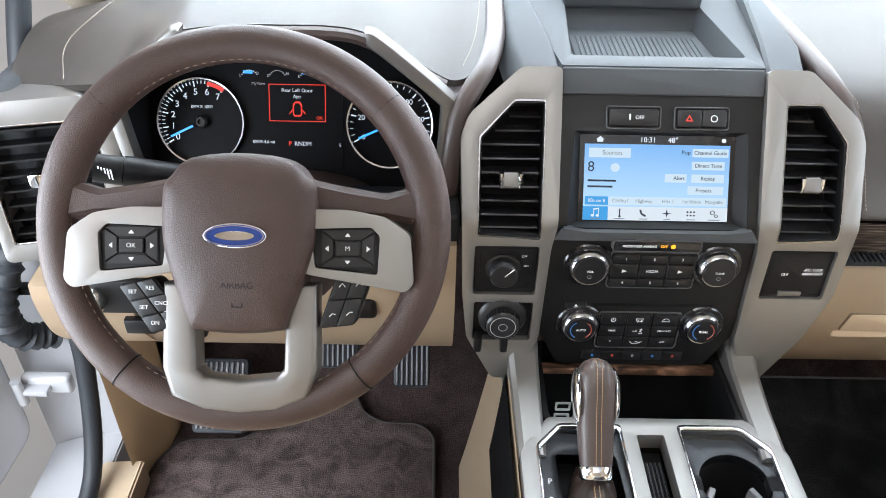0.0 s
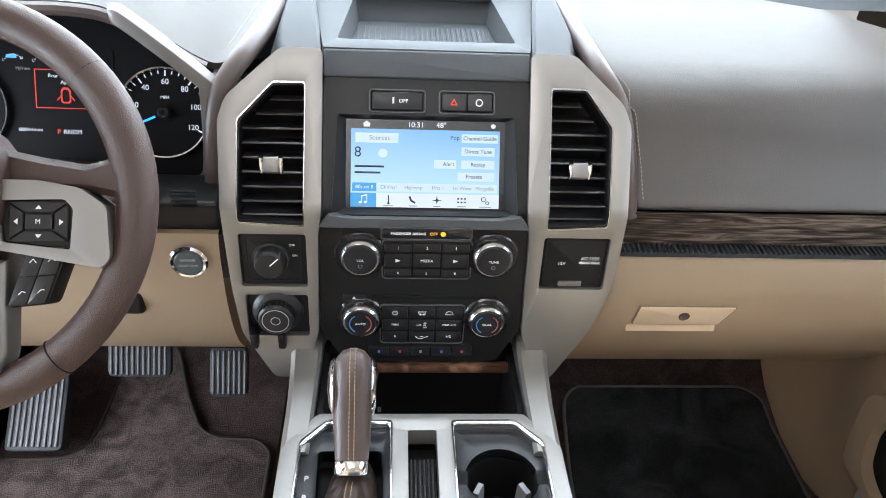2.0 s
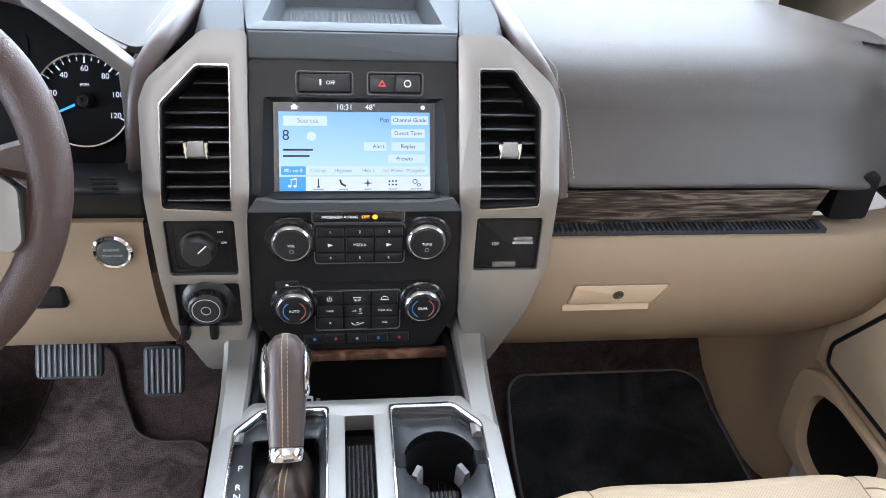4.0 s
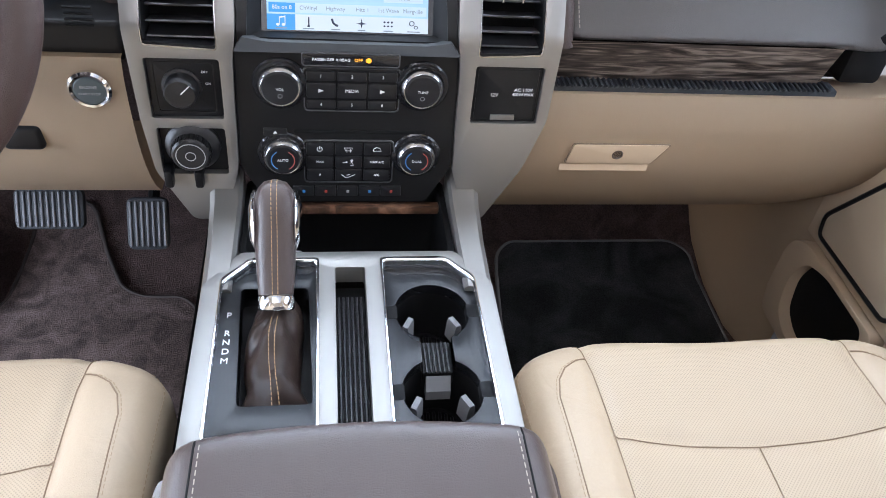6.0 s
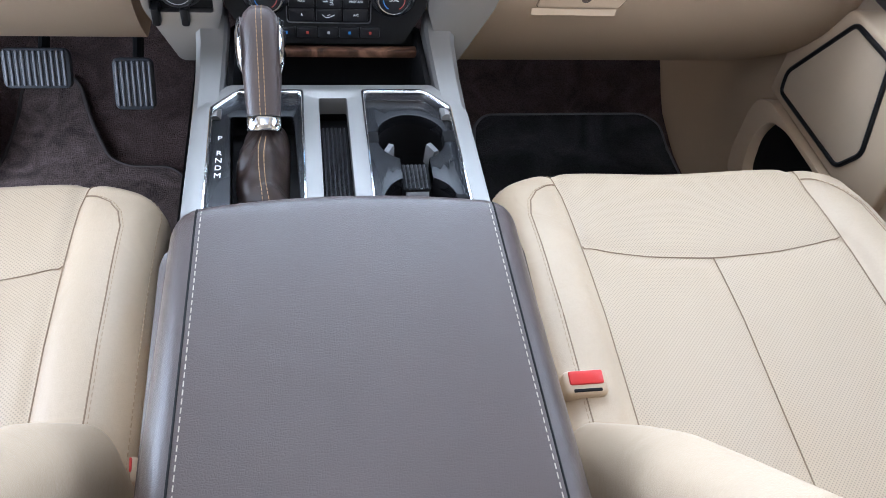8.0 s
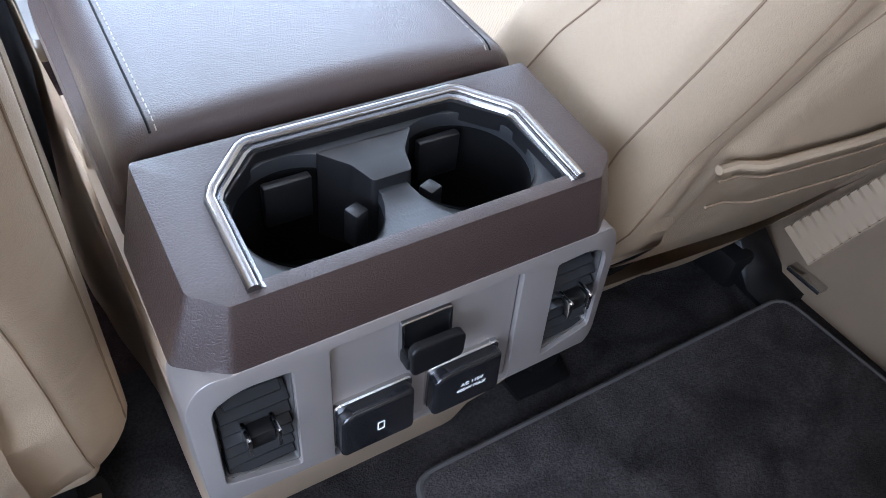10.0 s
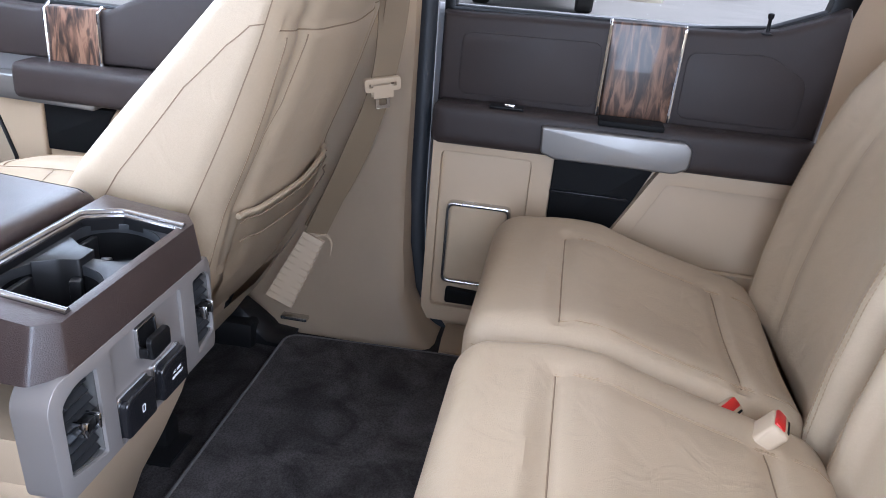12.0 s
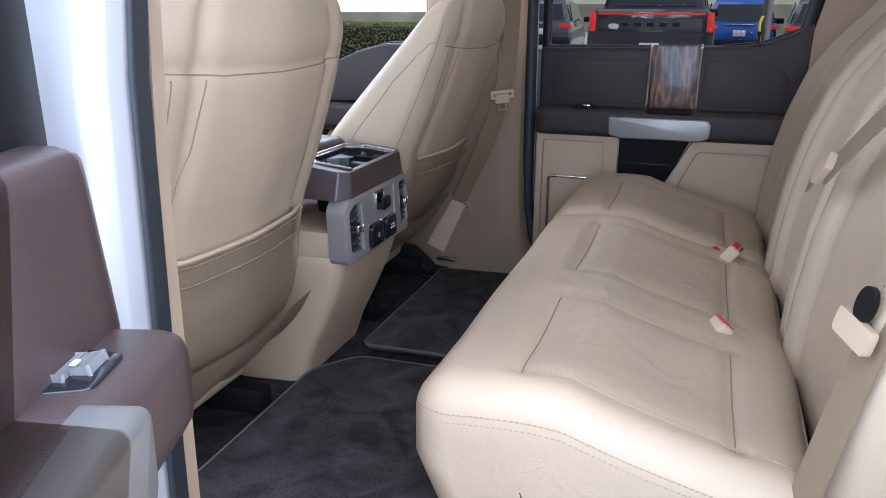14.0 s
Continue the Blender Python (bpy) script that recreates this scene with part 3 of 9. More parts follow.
for tx, x, y, s, m in (("Rear Left Door", 0.003, 0.042, 0.0065, M_WHITE_LAMP), ("Ajar", 0.003, 0.034, 0.0065, M_WHITE_LAMP), ("OK", 0.032, 0.007, 0.006, M_RED_LAMP), ("P", -0.0075, -0.027, 0.0085, M_RED_LAMP), ("RNDM", 0.0095, -0.027, 0.0078, M_WHITE_LAMP), ("080914.6 mi", -0.042, -0.025, 0.0058, M_WHITE_LAMP), ("MyView", -0.047, 0.050, 0.0055, M_PRINT_DIM), ("S", 0.058, -0.028, 0.006, M_WHITE_LAMP), ("L", -0.070, 0.060, 0.005, M_PRINT), ("H", -0.048, 0.063, 0.005, M_PRINT), ("C", -0.034, 0.060, 0.005, M_PRINT), ("H", -0.009, 0.063, 0.005, M_PRINT), ("E", 0.006, 0.060, 0.005, M_PRINT)):
    lettering("display_text", tx, s, on_cluster(x, y), m, disp)
bm = B()
car = [(0.009, 0.030), (0.012, 0.034), (0.018, 0.034), (0.021, 0.030), (0.021, 0.017), (0.019, 0.0145), (0.011, 0.0145), (0.009, 0.017)]
car = [(x - 0.012, y - 0.006) for x, y in car]
plate(bm, car, [[(x - 0.012, y - 0.006) for x, y in [(0.0105, 0.028), (0.0125, 0.0315), (0.0175, 0.0315), (0.0195, 0.028), (0.0195, 0.018), (0.018, 0.0165), (0.012, 0.0165), (0.0105, 0.018)]]], -0.0022, -0.0015, 0, 1, CP)
tube(bm, [CP @ Vector((-0.0025, 0.018, -0.0015)), CP @ Vector((-0.0075, 0.012, -0.0015))], 0.0007, 5)
tube(bm, [CP @ Vector((0.0085, 0.018, -0.0015)), CP @ Vector((0.0135, 0.012, -0.0015))], 0.0007, 5)
part("door_symbol", bm, M_RED_LAMP, disp)
bm = B()
for x0 in (-0.067, -0.031, 0.009):
    for i in range(9):
        a = radians(150 - 15 * i)
        box(bm, CP @ Vector((x0 + 0.009 + 0.011 * math.cos(a), 0.056 + 0.011 * math.sin(a), -0.0015)), (0.0016, 0.0016, 0.0006), 0)
part("small_gauge", bm, M_PRINT, disp)
bm = B()
box(bm, CP @ Vector((-0.060, 0.0645, -0.0012)), (0.012, 0.004, 0.0006), 0, 1, CP.to_3x3().to_4x4())
part("small_gauge_level", bm, M_BLUE_LAMP, disp)
bm = B()
box(bm, CP @ Vector((0.014, 0.0645, -0.0012)), (0.010, 0.004, 0.0006), 0, 1, CP.to_3x3().to_4x4())
part("small_gauge_level", bm, M_BLUE_LAMP, disp)

# column cover below the instruments
bm = B()
rows = []
for k in range(9):
    t = k / 8
    y = 0.12 - 0.24 * t
    z = 0.775 + 0.03 * math.sin(t * 2.2) + 0.045 * t
    w = 0.11 - 0.03 * t
    rows.append([Vector((-0.445 + w * math.cos(a), y + 0.02 * math.sin(a), z - 0.03 + 0.038 * math.sin(a))) for a in [math.pi * 2 * j / 20 for j in range(20)]])
loft(bm, rows)
part("column_cover", bm, M_BROWN, dash, "leather-grained steering column cover")

# ---- centre stack ----
stack = thing("centre_stack", (0, 0, 0.55), "centre stack with a lit touchscreen, knobs and silver vent pillars", "centre stack")


def stack_plate(name, outer, holes, d0, d1, bev, mat, parent=stack, label="", seg=2, cuts=BEND):
    return part(name, plate(B(), outer, holes, d0, d1, bev, seg, on_stack, cuts), mat, parent, label)


# silver pillars, each with openings for a vent and two inserts
L_OUT = rounded([(-0.119, 0.180), (-0.166, 0.180), (-0.227, 0.124), (-0.236, 0.098), (-0.229, -0.105), (-0.222, -0.172), (-0.186, -0.243), (-0.150, -0.243), (-0.128, -0.172), (-0.124, -0.03), (-0.119, 0.0)], 0.008)
L_VENT = rounded([(-0.138, 0.141), (-0.174, 0.141), (-0.214, 0.098), (-0.214, -0.014), (-0.139, -0.018)], 0.004)
L_4X4 = rect(-0.216, -0.102, -0.138, -0.029, 0.004)
L_BRK = rect(-0.214, -0.176, -0.139, -0.114, 0.004)
R_OUT = rounded([(0.119, 0.180), (0.170, 0.180), (0.229, 0.124), (0.238, 0.098), (0.235, -0.098), (0.215, -0.165), (0.172, -0.245), (0.150, -0.243), (0.128, -0.172), (0.124, -0.03), (0.119, 0.0)], 0.008)
R_VENT = rounded([(0.143, 0.141), (0.184, 0.141), (0.216, 0.098), (0.214, -0.014), (0.143, -0.018)], 0.004)
R_12V = rect(0.142, -0.102, 0.222, -0.029, 0.004)
left_pillar = stack_plate("silver_pillar", L_OUT, [L_VENT, L_4X4, L_BRK], -0.045, 0.012, 0.005, M_SILVER, label="satin silver vent pillar")
right_pillar = stack_plate("silver_pillar", R_OUT, [R_VENT, R_12V], -0.045, 0.012, 0.005, M_SILVER, label="satin silver vent pillar")


def inset(poly, k):
    c = Vector((sum(p[0] for p in poly) / len(poly), sum(p[1] for p in poly) / len(poly)))
    return [tuple(c + (Vector(p) - c) * (1 - k / max(0.001, (Vector(p) - c).length))) for p in poly]


def vent(poly, parent):
    xs, ys = [p[0] for p in poly], [p[1] for p in poly]
    x0, x1, y0, y1 = min(xs), max(xs), min(ys), max(ys)
    bm = B()
    plate(bm, inset(poly, -0.001), [inset(poly, 0.0012)], -0.004, 0.0128, 0.0006, 1, on_stack, BEND)
    part("vent_trim", bm, M_TRIM, parent, "thin chrome vent trim")
    bm = B()
    plate(bm, inset(poly, 0.0010), [inset(poly, 0.0032)], -0.030, 0.0105, 0.0008, 1, on_stack, BEND)
    part("vent_liner", bm, M_BLACK, parent)
    plate_back = B()
    plate(plate_back, inset(poly, -0.002), (), -0.044, -0.038, 0, 1, on_stack, BEND)
    part("vent_back", plate_back, M_SOOT, parent)
    side_mid = -1 if (x0 + x1) < 0 else 1
    for i in range(9):
        s = y0 + 0.010 + 0.0166 * i
        xa, xb = x0 + 0.004, x1 - 0.004
        if s > 0.092:
            cut = (s - 0.092) * 0.95
            if side_mid < 0:
                xa += cut
            else:
                xb -= cut
        # a blade with a thicker rounded front edge, its outer edge lower than its root
        bm = B()
        prof = ((-0.024, 0.0058), (-0.024, 0.0044), (-0.003, -0.0030), (-0.0005, -0.0034), (0.0004, -0.0022), (-0.0005, -0.0008), (-0.003, -0.0006))
        loft(bm, [[on_stack((x, s + ds, d)) for d, ds in prof] for x in (xa, (xa + xb) / 2, xb)])
        part("vent_slat", bm, M_SLAT, parent, sharp=30)
    cx, cs = (x0 + x1) / 2, 0.049
    R3 = stack_pose(cx, cs).to_3x3().to_4x4()
    bm = B()
    for dx in (-0.0112, 0.0112):
        rings = []
        for ds, w, d in ((-0.0115, 0.0012, 0.003), (-0.004, 0.0019, 0.0115), (0.006, 0.0026, 0.0135), (0.0105, 0.0028, 0.006)):
            rings.append([on_stack((cx + dx + a * w, cs + ds, b)) for a, b in ((-1, -0.006), (-1, d - 0.001), (-0.5, d), (0.5, d), (1, d - 0.001), (1, -0.006))])
        loft(bm, rings)
    tab = part("vent_tab", bm, M_CHROME, parent, "chrome vent tab")
    bm = B()
    box(bm, on_stack((cx, cs - 0.001, 0.004)), (0.021, 0.019, 0.013), 0.003, 3, R3)
    part("tab_grip", bm, M_PEWTER, tab)


vent(L_VENT, left_pillar)
vent(R_VENT, right_pillar)

# dark centre panel with the recess for the screen
C_OUT = rounded([(-0.118, 0.149), (0.118, 0.149), (0.118, 0.0), (0.123, -0.03), (0.126, -0.17), (0.098, -0.222), (-0.098, -0.222), (-0.126, -0.17), (-0.123, -0.03), (-0.118, 0.0)], 0.006)
WELL = rounded([(-0.102, 0.1075), (0.102, 0.1075), (0.108, -0.006), (-0.108, -0.006)], 0.003)
stack_plate("centre_panel", C_OUT, [WELL], -0.03, 0.004, 0.002, M_CHARCOAL, label="charcoal plastic panel")
bm = B()
plate(bm, rounded([(-0.1185, 0.1495), (0.1185, 0.1495), (0.1185, 0.181), (-0.1185, 0.181)], 0.003), (), -0.03, 0.006, 0.004, 3, on_stack)
part("top_bar", bm, M_GREY, stack, "slate grey bar above the screen")
bm = B()
w_out = [(-0.102, 0.1075), (0.102, 0.1075), (0.108, -0.006), (-0.108, -0.006)]
w_in = [(-0.092, 0.1035), (0.092, 0.1035), (0.092, -0.002), (-0.092, -0.002)]
loft(bm, [[on_stack((a, s, 0.004)) for a, s in w_out], [on_stack((a, s, -0.012)) for a, s in w_in]], True, False)
part("screen_well", bm, M_CHARCOAL, stack)
bm = B()
plate(bm, rounded([(-0.124, -0.0195), (0.124, -0.0195), (0.112, -0.004), (0.085, -0.0075), (-0.085, -0.0075), (-0.112, -0.004)], 0.002), (), 0.0, 0.012, 0.003, 2, on_stack, BEND)
part("screen_ledge", bm, M_GREY, stack, "grey ledge under the screen")

def on_screen(v):
    return on_stack((v[0], v[1] * 0.95, v[2]))


def screen_pose(x, s, d):
    return stack_pose(x, s * 0.95, d)


def on_button(v):
    return on_stack((v[0], v[1] - 0.0035, v[2]))


def button_pose(x, s, d):
    return stack_pose(x, s - 0.0035, d)


screen = part("touchscreen", plate(B(), rect(-0.093, -0.003, 0.093, 0.1095), (), -0.02, -0.010, 0, 1, on_screen), M_GLOSS, stack, "glossy touchscreen")


def screen_piece(name, x0, y0, x1, y1, mat, d=-0.0095, r=0.0):
    return part(name, plate(B(), rect(x0, y0, x1, y1, r), (), d - 0.0006, d, 0, 1, on_screen), mat, screen)


lit = bpy.data.materials.new("lit_blue_screen")
lit.use_nodes = True
LN, LL = lit.node_tree.nodes, lit.node_tree.links
lp = LN["Principled BSDF"]
lp.inputs["Base Color"].default_value, lp.inputs["Roughness"].default_value = (0.02, 0.03, 0.05, 1), 0.15
lc, lx, lr = LN.new("ShaderNodeTexCoord"), LN.new("ShaderNodeSeparateXYZ"), LN.new("ShaderNodeValToRGB")
lm = LN.new("ShaderNodeMapRange")
lm.inputs["From Min"].default_value, lm.inputs["From Max"].default_value = 0.82, 0.88
LL.new(lc.outputs["Object"], lx.inputs[0])
LL.new(lx.outputs["Z"], lm.inputs["Value"])
LL.new(lm.outputs["Result"], lr.inputs["Fac"])
lr.color_ramp.elements[0].color, lr.color_ramp.elements[1].color = (0.42, 0.68, 0.92, 1), (0.16, 0.43, 0.84, 1)
LL.new(lr.outputs["Color"], lp.inputs["Emission Color"])
lp.inputs["Emission Strength"].default_value = 0.95
M_TILE = glow("pale_screen_tile", (0.62, 0.80, 0.93), 0.9)
M_BAR = glow("white_screen_bar", (0.72, 0.83, 0.9), 0.9)
M_BLUE_TILE = glow("blue_screen_tile", (0.02, 0.33, 0.75), 0.95)
M_INK = material("dark_screen_print", (0.01, 0.02, 0.05), 0.5)
M_INK_DIM = material("grey_screen_print", (0.2, 0.26, 0.3), 0.5)
screen_piece("lit_area", -0.087, 0.0, 0.087, 0.098, lit)
screen_piece("tile", -0.082, 0.081, -0.032, 0.093, M_TILE, -0.009)
for x0, y0, x1 in ((0.042, 0.083, 0.085), (0.042, 0.067, 0.081), (0.010, 0.051, 0.036), (0.042, 0.051, 0.081), (0.038, 0.036, 0.081)):
    screen_piece("tile", x0, y0, x1, y0 + 0.0105, M_TILE, -0.009)
screen_piece("station_bar", -0.057, 0.0215, 0.085, 0.032, M_TILE, -0.009)
screen_piece("selected_tile", -0.085, 0.0215, -0.057, 0.032, M_BLUE_TILE, -0.009)
screen_piece("menu_bar", -0.057, 0.0, 0.087, 0.0195, M_BAR, -0.009)
screen_piece("selected_menu", -0.087, 0.0, -0.057, 0.0195, M_BLUE_TILE, -0.009)


def screen_text(tx, x, y, s, mat, align="CENTER"):
    lettering("screen_text", tx, s, screen_pose(x, y, -0.0086), mat, screen, align)


for tx, x, y, s, m in (("Sources", -0.054, 0.087, 0.0075, M_INK_DIM), ("8", -0.079, 0.069, 0.017, M_INK), ("Pop", 0.034, 0.0885, 0.007, M_INK), ("Channel Guide", 0.0635, 0.0883, 0.0065, M_INK), ("Direct Tune", 0.0615, 0.0723, 0.0065, M_INK), ("Alert", 0.027, 0.0563, 0.0065, M_INK), ("Replay", 0.0615, 0.0563, 0.0065, M_INK), ("Presets", 0.057, 0.0413, 0.0065, M_INK), ("80s on 8", -0.071, 0.0268, 0.006, M_BAR), ("ChVinyl", -0.043, 0.0268, 0.006, M_INK_DIM), ("Highway", -0.014, 0.0268, 0.006, M_INK_DIM), ("Hits 1", 0.015, 0.0268, 0.006, M_INK_DIM), ("1st Wave", 0.043, 0.0268, 0.006, M_INK_DIM), ("Margville", 0.070, 0.0268, 0.006, M_INK_DIM), ("10:31", -0.012, 0.1035, 0.0088, M_WHITE_LAMP), ("48°", 0.018, 0.1035, 0.0088, M_WHITE_LAMP)):
    screen_text(tx, x, y, s, m)
for x, w, y in ((-0.0655, 0.034, 0.052), (-0.0675, 0.030, 0.0445)):
    bm = plate(B(), rect(x - w / 2, y - 0.0012, x + w / 2, y + 0.0012), (), -0.0092, -0.0086, 0, 1, on_screen)
    part("text_bar", bm, M_INK, screen)
for x, w in ((-0.072, 0.012), (-0.043, 0.012), (-0.014, 0.010), (0.014, 0.008), (0.043, 0.010), (0.071, 0.014)):
    part("caption_bar", plate(B(), rect(x - w / 2, 0.002, x + w / 2, 0.0035), (), -0.0092, -0.0086, 0, 1, on_screen), M_INK_DIM, screen)
bm = B()
plate(bm, circle(-0.050, 0.0685, 0.0055, 16), (), -0.0092, -0.0086, 0, 1, on_screen)
part("station_badge", bm, M_TILE, screen)
# menu icons
ICON = (-0.009, -0.0084, 0, 1, on_screen)
bm = plate(B(), rect(-0.0435, 0.007, -0.042, 0.017), (), *ICON)
part("climate_icon", plate(bm, circle(-0.0428, 0.0065, 0.0016, 10), (), *ICON), M_INK, screen)
part("phone_icon", tube(B(), [on_screen(p) for p in ((-0.018, 0.016, -0.0086), (-0.0165, 0.011, -0.0086), (-0.0115, 0.0075, -0.0086))], 0.0012, 6), M_INK, screen)
part("star_icon", plate(B(), [(0.014, 0.0175), (0.015, 0.0125), (0.020, 0.0115), (0.015, 0.0105), (0.014, 0.0055), (0.013, 0.0105), (0.008, 0.0115), (0.013, 0.0125)], (), *ICON), M_INK, screen)
for i in range(3):
    for j in range(2):
        part("grid_dot", plate(B(), circle(0.039 + 0.004 * i, 0.0095 + 0.0045 * j, 0.0012, 8), (), *ICON), M_INK, screen)
for cx, cy, r in ((0.069, 0.0135, 0.003), (0.0735, 0.009, 0.0024)):
    part("gear_icon", plate(B(), circle(cx, cy, r, 14), [circle(cx, cy, r - 0.0009, 14)], *ICON), M_INK, screen)
bm = B()
for x in (-0.0755, -0.0695):
    plate(bm, circle(x, 0.0075, 0.002, 10), (), -0.009, -0.0084, 0, 1, on_screen)
    plate(bm, rect(x + 0.0012, 0.0075, x + 0.002, 0.0165), (), -0.009, -0.0084, 0, 1, on_screen)
plate(bm, [(-0.0743, 0.0150), (-0.0675, 0.0162), (-0.0675, 0.0178), (-0.0743, 0.0166)], (), -0.009, -0.0084, 0, 1, on_screen)
part("music_icon", bm, M_BAR, screen)
bm = B()
plate(bm, [(-0.0725, 0.1005), (-0.0655, 0.1005), (-0.0655, 0.1035), (-0.064, 0.1035), (-0.069, 0.1078), (-0.074, 0.1035), (-0.0725, 0.1035)], (), -0.0098, -0.0092, 0, 1, on_screen)
part("home_icon", bm, M_WHITE_LAMP, screen)
part("signal_icon", plate(B(), circle(0.079, 0.104, 0.0028, 10), (), -0.0098, -0.0092, 0, 1, on_screen), M_WHITE_LAMP, screen)

# push buttons over the screen
for x0, x1, tx in ((-0.063, -0.005, "OFF"), (0.017, 0.0455, ""), (0.0465, 0.075, "")):
    bm = B()
    plate(bm, rect(x0, 0.117, x1, 0.137, 0.003), (), 0.0, 0.0075, 0.0015, 2, on_button)
    b = part("push_button", bm, M_KEY, stack, "dark push button")
    if tx:
        lettering("button_text", tx, 0.006, button_pose(-0.027, 0.127, 0.0077), M_PRINT, b)
    bm = B()
    if x0 < 0:
        plate(bm, rect(-0.0395, 0.124, -0.0375, 0.131), (), 0.0074, 0.0078, 0, 1, on_button)
    elif x0 < 0.04:
        plate(bm, [(0.0265, 0.1235), (0.0355, 0.1235), (0.031, 0.1315)], [[(0.0287, 0.1248), (0.0333, 0.1248), (0.031, 0.129)]], 0.0074, 0.0078, 0, 1, on_button)
    else:
        plate(bm, circle(0.060, 0.127, 0.0042, 16), [circle(0.060, 0.127, 0.0032, 16)], 0.0074, 0.0078, 0, 1, on_button)
    part("button_symbol", bm, M_RED_LAMP if 0 < x0 < 0.04 else M_PRINT, b)
bm = B()
plate(bm, rect(-0.066, 0.114, -0.002, 0.140, 0.004), [rect(-0.063, 0.117, -0.005, 0.137, 0.003)], 0.002, 0.0055, 0.001, 1, on_button)
plate(bm, rect(0.014, 0.114, 0.078, 0.140, 0.004), [rect(0.017, 0.117, 0.075, 0.137, 0.003)], 0.002, 0.0055, 0.001, 1, on_button)
part("button_surround", bm, M_BLACK, stack)
for x0, x1 in ((-0.0665, -0.0015), (0.0135, 0.0785)):
    part("button_outline", plate(B(), rect(x0, 0.1135, x1, 0.1405, 0.0045), [rect(x0 + 0.0014, 0.1149, x1 - 0.0014, 0.1391, 0.0035)], 0.003, 0.0062, 0.0004, 1, on_button), M_OUTLINE, stack)

# passenger airbag strip
strip = stack_plate("airbag_strip", rect(-0.050, -0.032, 0.055, -0.018, 0.003), (), 0.0, 0.0135, 0.001, M_GLOSS, label="gloss black strip")
lettering("strip_text", "PASSENGER AIRBAG", 0.0046, stack_pose(-0.019, -0.025, 0.0138), M_PRINT, strip)
lettering("strip_text", "OFF", 0.0052, stack_pose(0.0105, -0.025, 0.0138), M_AMBER, strip)
part("strip_outline", plate(B(), rect(-0.0512, -0.0332, 0.0562, -0.0168, 0.004), [rect(-0.0500, -0.0320, 0.0550, -0.0180, 0.003)], 0.003, 0.0138, 0.0003, 1, on_stack), M_OUTLINE, strip)
part("strip_symbol", plate(B(), circle(0.0215, -0.025, 0.0032, 8), (), 0.0133, 0.0138, 0, 1, on_stack), M_AMBER, strip)


def knob(a, s, text, r=0.0255, climate=False):
    K = stack_pose(a, s, 0.004)
    bm = B()
    lathe(bm, [(r + 0.006, -0.004), (r + 0.006, 0.001), (r + 0.004, 0.003), (r + 0.001, 0.003)], 40, K)
    base = part("knob_collar", bm, M_GLOSS, stack)
    bm = B()
    lathe(bm, [(r * 1.00, 0.0), (r * 1.00, 0.004), (r * 0.97, 0.0085), (r * 0.90, 0.0118), (r * 0.83, 0.0134), (r * 0.79, 0.0130)], 40, K)
    ring = part("knob", bm, M_TRIM, stack, "chrome-ringed rotary knob")
    bm = B()
    lathe(bm, [(r * 0.80, 0.006), (r * 0.80, 0.0130), (r * 0.74, 0.0150), (0.001, 0.0150)], 32, K)
    part("knob_cap", bm, M_KEY, ring)
    lettering("knob_text", text, 0.0046, K @ Matrix.Translation((0, 0, 0.0152)), M_PRINT, ring)
    if climate:
        for sg, m in ((-1, M_BLUE_DIM), (1, M_RED_DIM)):
            bm = B()
            tube(bm, [K @ Vector((sg * r * 0.55 * math.cos(t), r * 0.55 * math.sin(t), 0.0152)) for t in [radians(-60 + 12 * i) for i in range(11)]], 0.0007, 5)
            part("knob_mark", bm, m, ring)
    else:
        bm = B()
        lathe(bm, [(0.0018, 0.0), (0.0026, 0.0003), (0.0026, 0.0)], 12, K @ Matrix.Translation((0, -0.008, 0.0149)))
        part("knob_mark", bm, M_PRINT_DIM, ring)


knob(-0.075, -0.0595, "VOL")
knob(0.083, -0.0595, "TUNE")
knob(-0.0755, -0.152, "AUTO", 0.0245, True)
knob(0.082, -0.152, "DUAL", 0.0245, True)

# radio keys
keys = stack_plate("radio_keypad", rect(-0.049, -0.0915, 0.057, -0.039, 0.005), (), 0.0, 0.006, 0.0015, M_BLACK, label="black radio keypad")
for i in range(3):
    for j, (t3, y0, y1) in enumerate((((1, 2, 3), -0.0535, -0.042), (("", "MEDIA", ""), -0.075, -0.056), ((4, 5, 6), -0.0885, -0.0775))):
        x0 = -0.0465 + 0.0345 * i
        bm = plate(B(), rect(x0, y0, x0 + 0.032, y1, 0.002), (), 0.004, 0.0082, 0.001, 2, on_stack)
        k = part("key", bm, M_KEY, keys)
        if t3[i] != "":
            lettering("key_text", str(t3[i]), 0.0052, stack_pose(x0 + 0.016, (y0 + y1) / 2, 0.0084), M_PRINT, k)
        else:
            part("key_symbol", plate(B(), [(x0 + 0.013, y0 + 0.007), (x0 + 0.019, y0 + 0.0095), (x0 + 0.013, y0 + 0.012)], (), 0.008, 0.0084, 0, 1, on_stack), M_PRINT, k)
part("keypad_outline", plate(B(), rect(-0.0502, -0.0927, 0.0582, -0.0378, 0.006), [rect(-0.0490, -0.0915, 0.0570, -0.0390, 0.005)], 0.003, 0.0068, 0.0003, 1, on_stack), M_OUTLINE, keys)
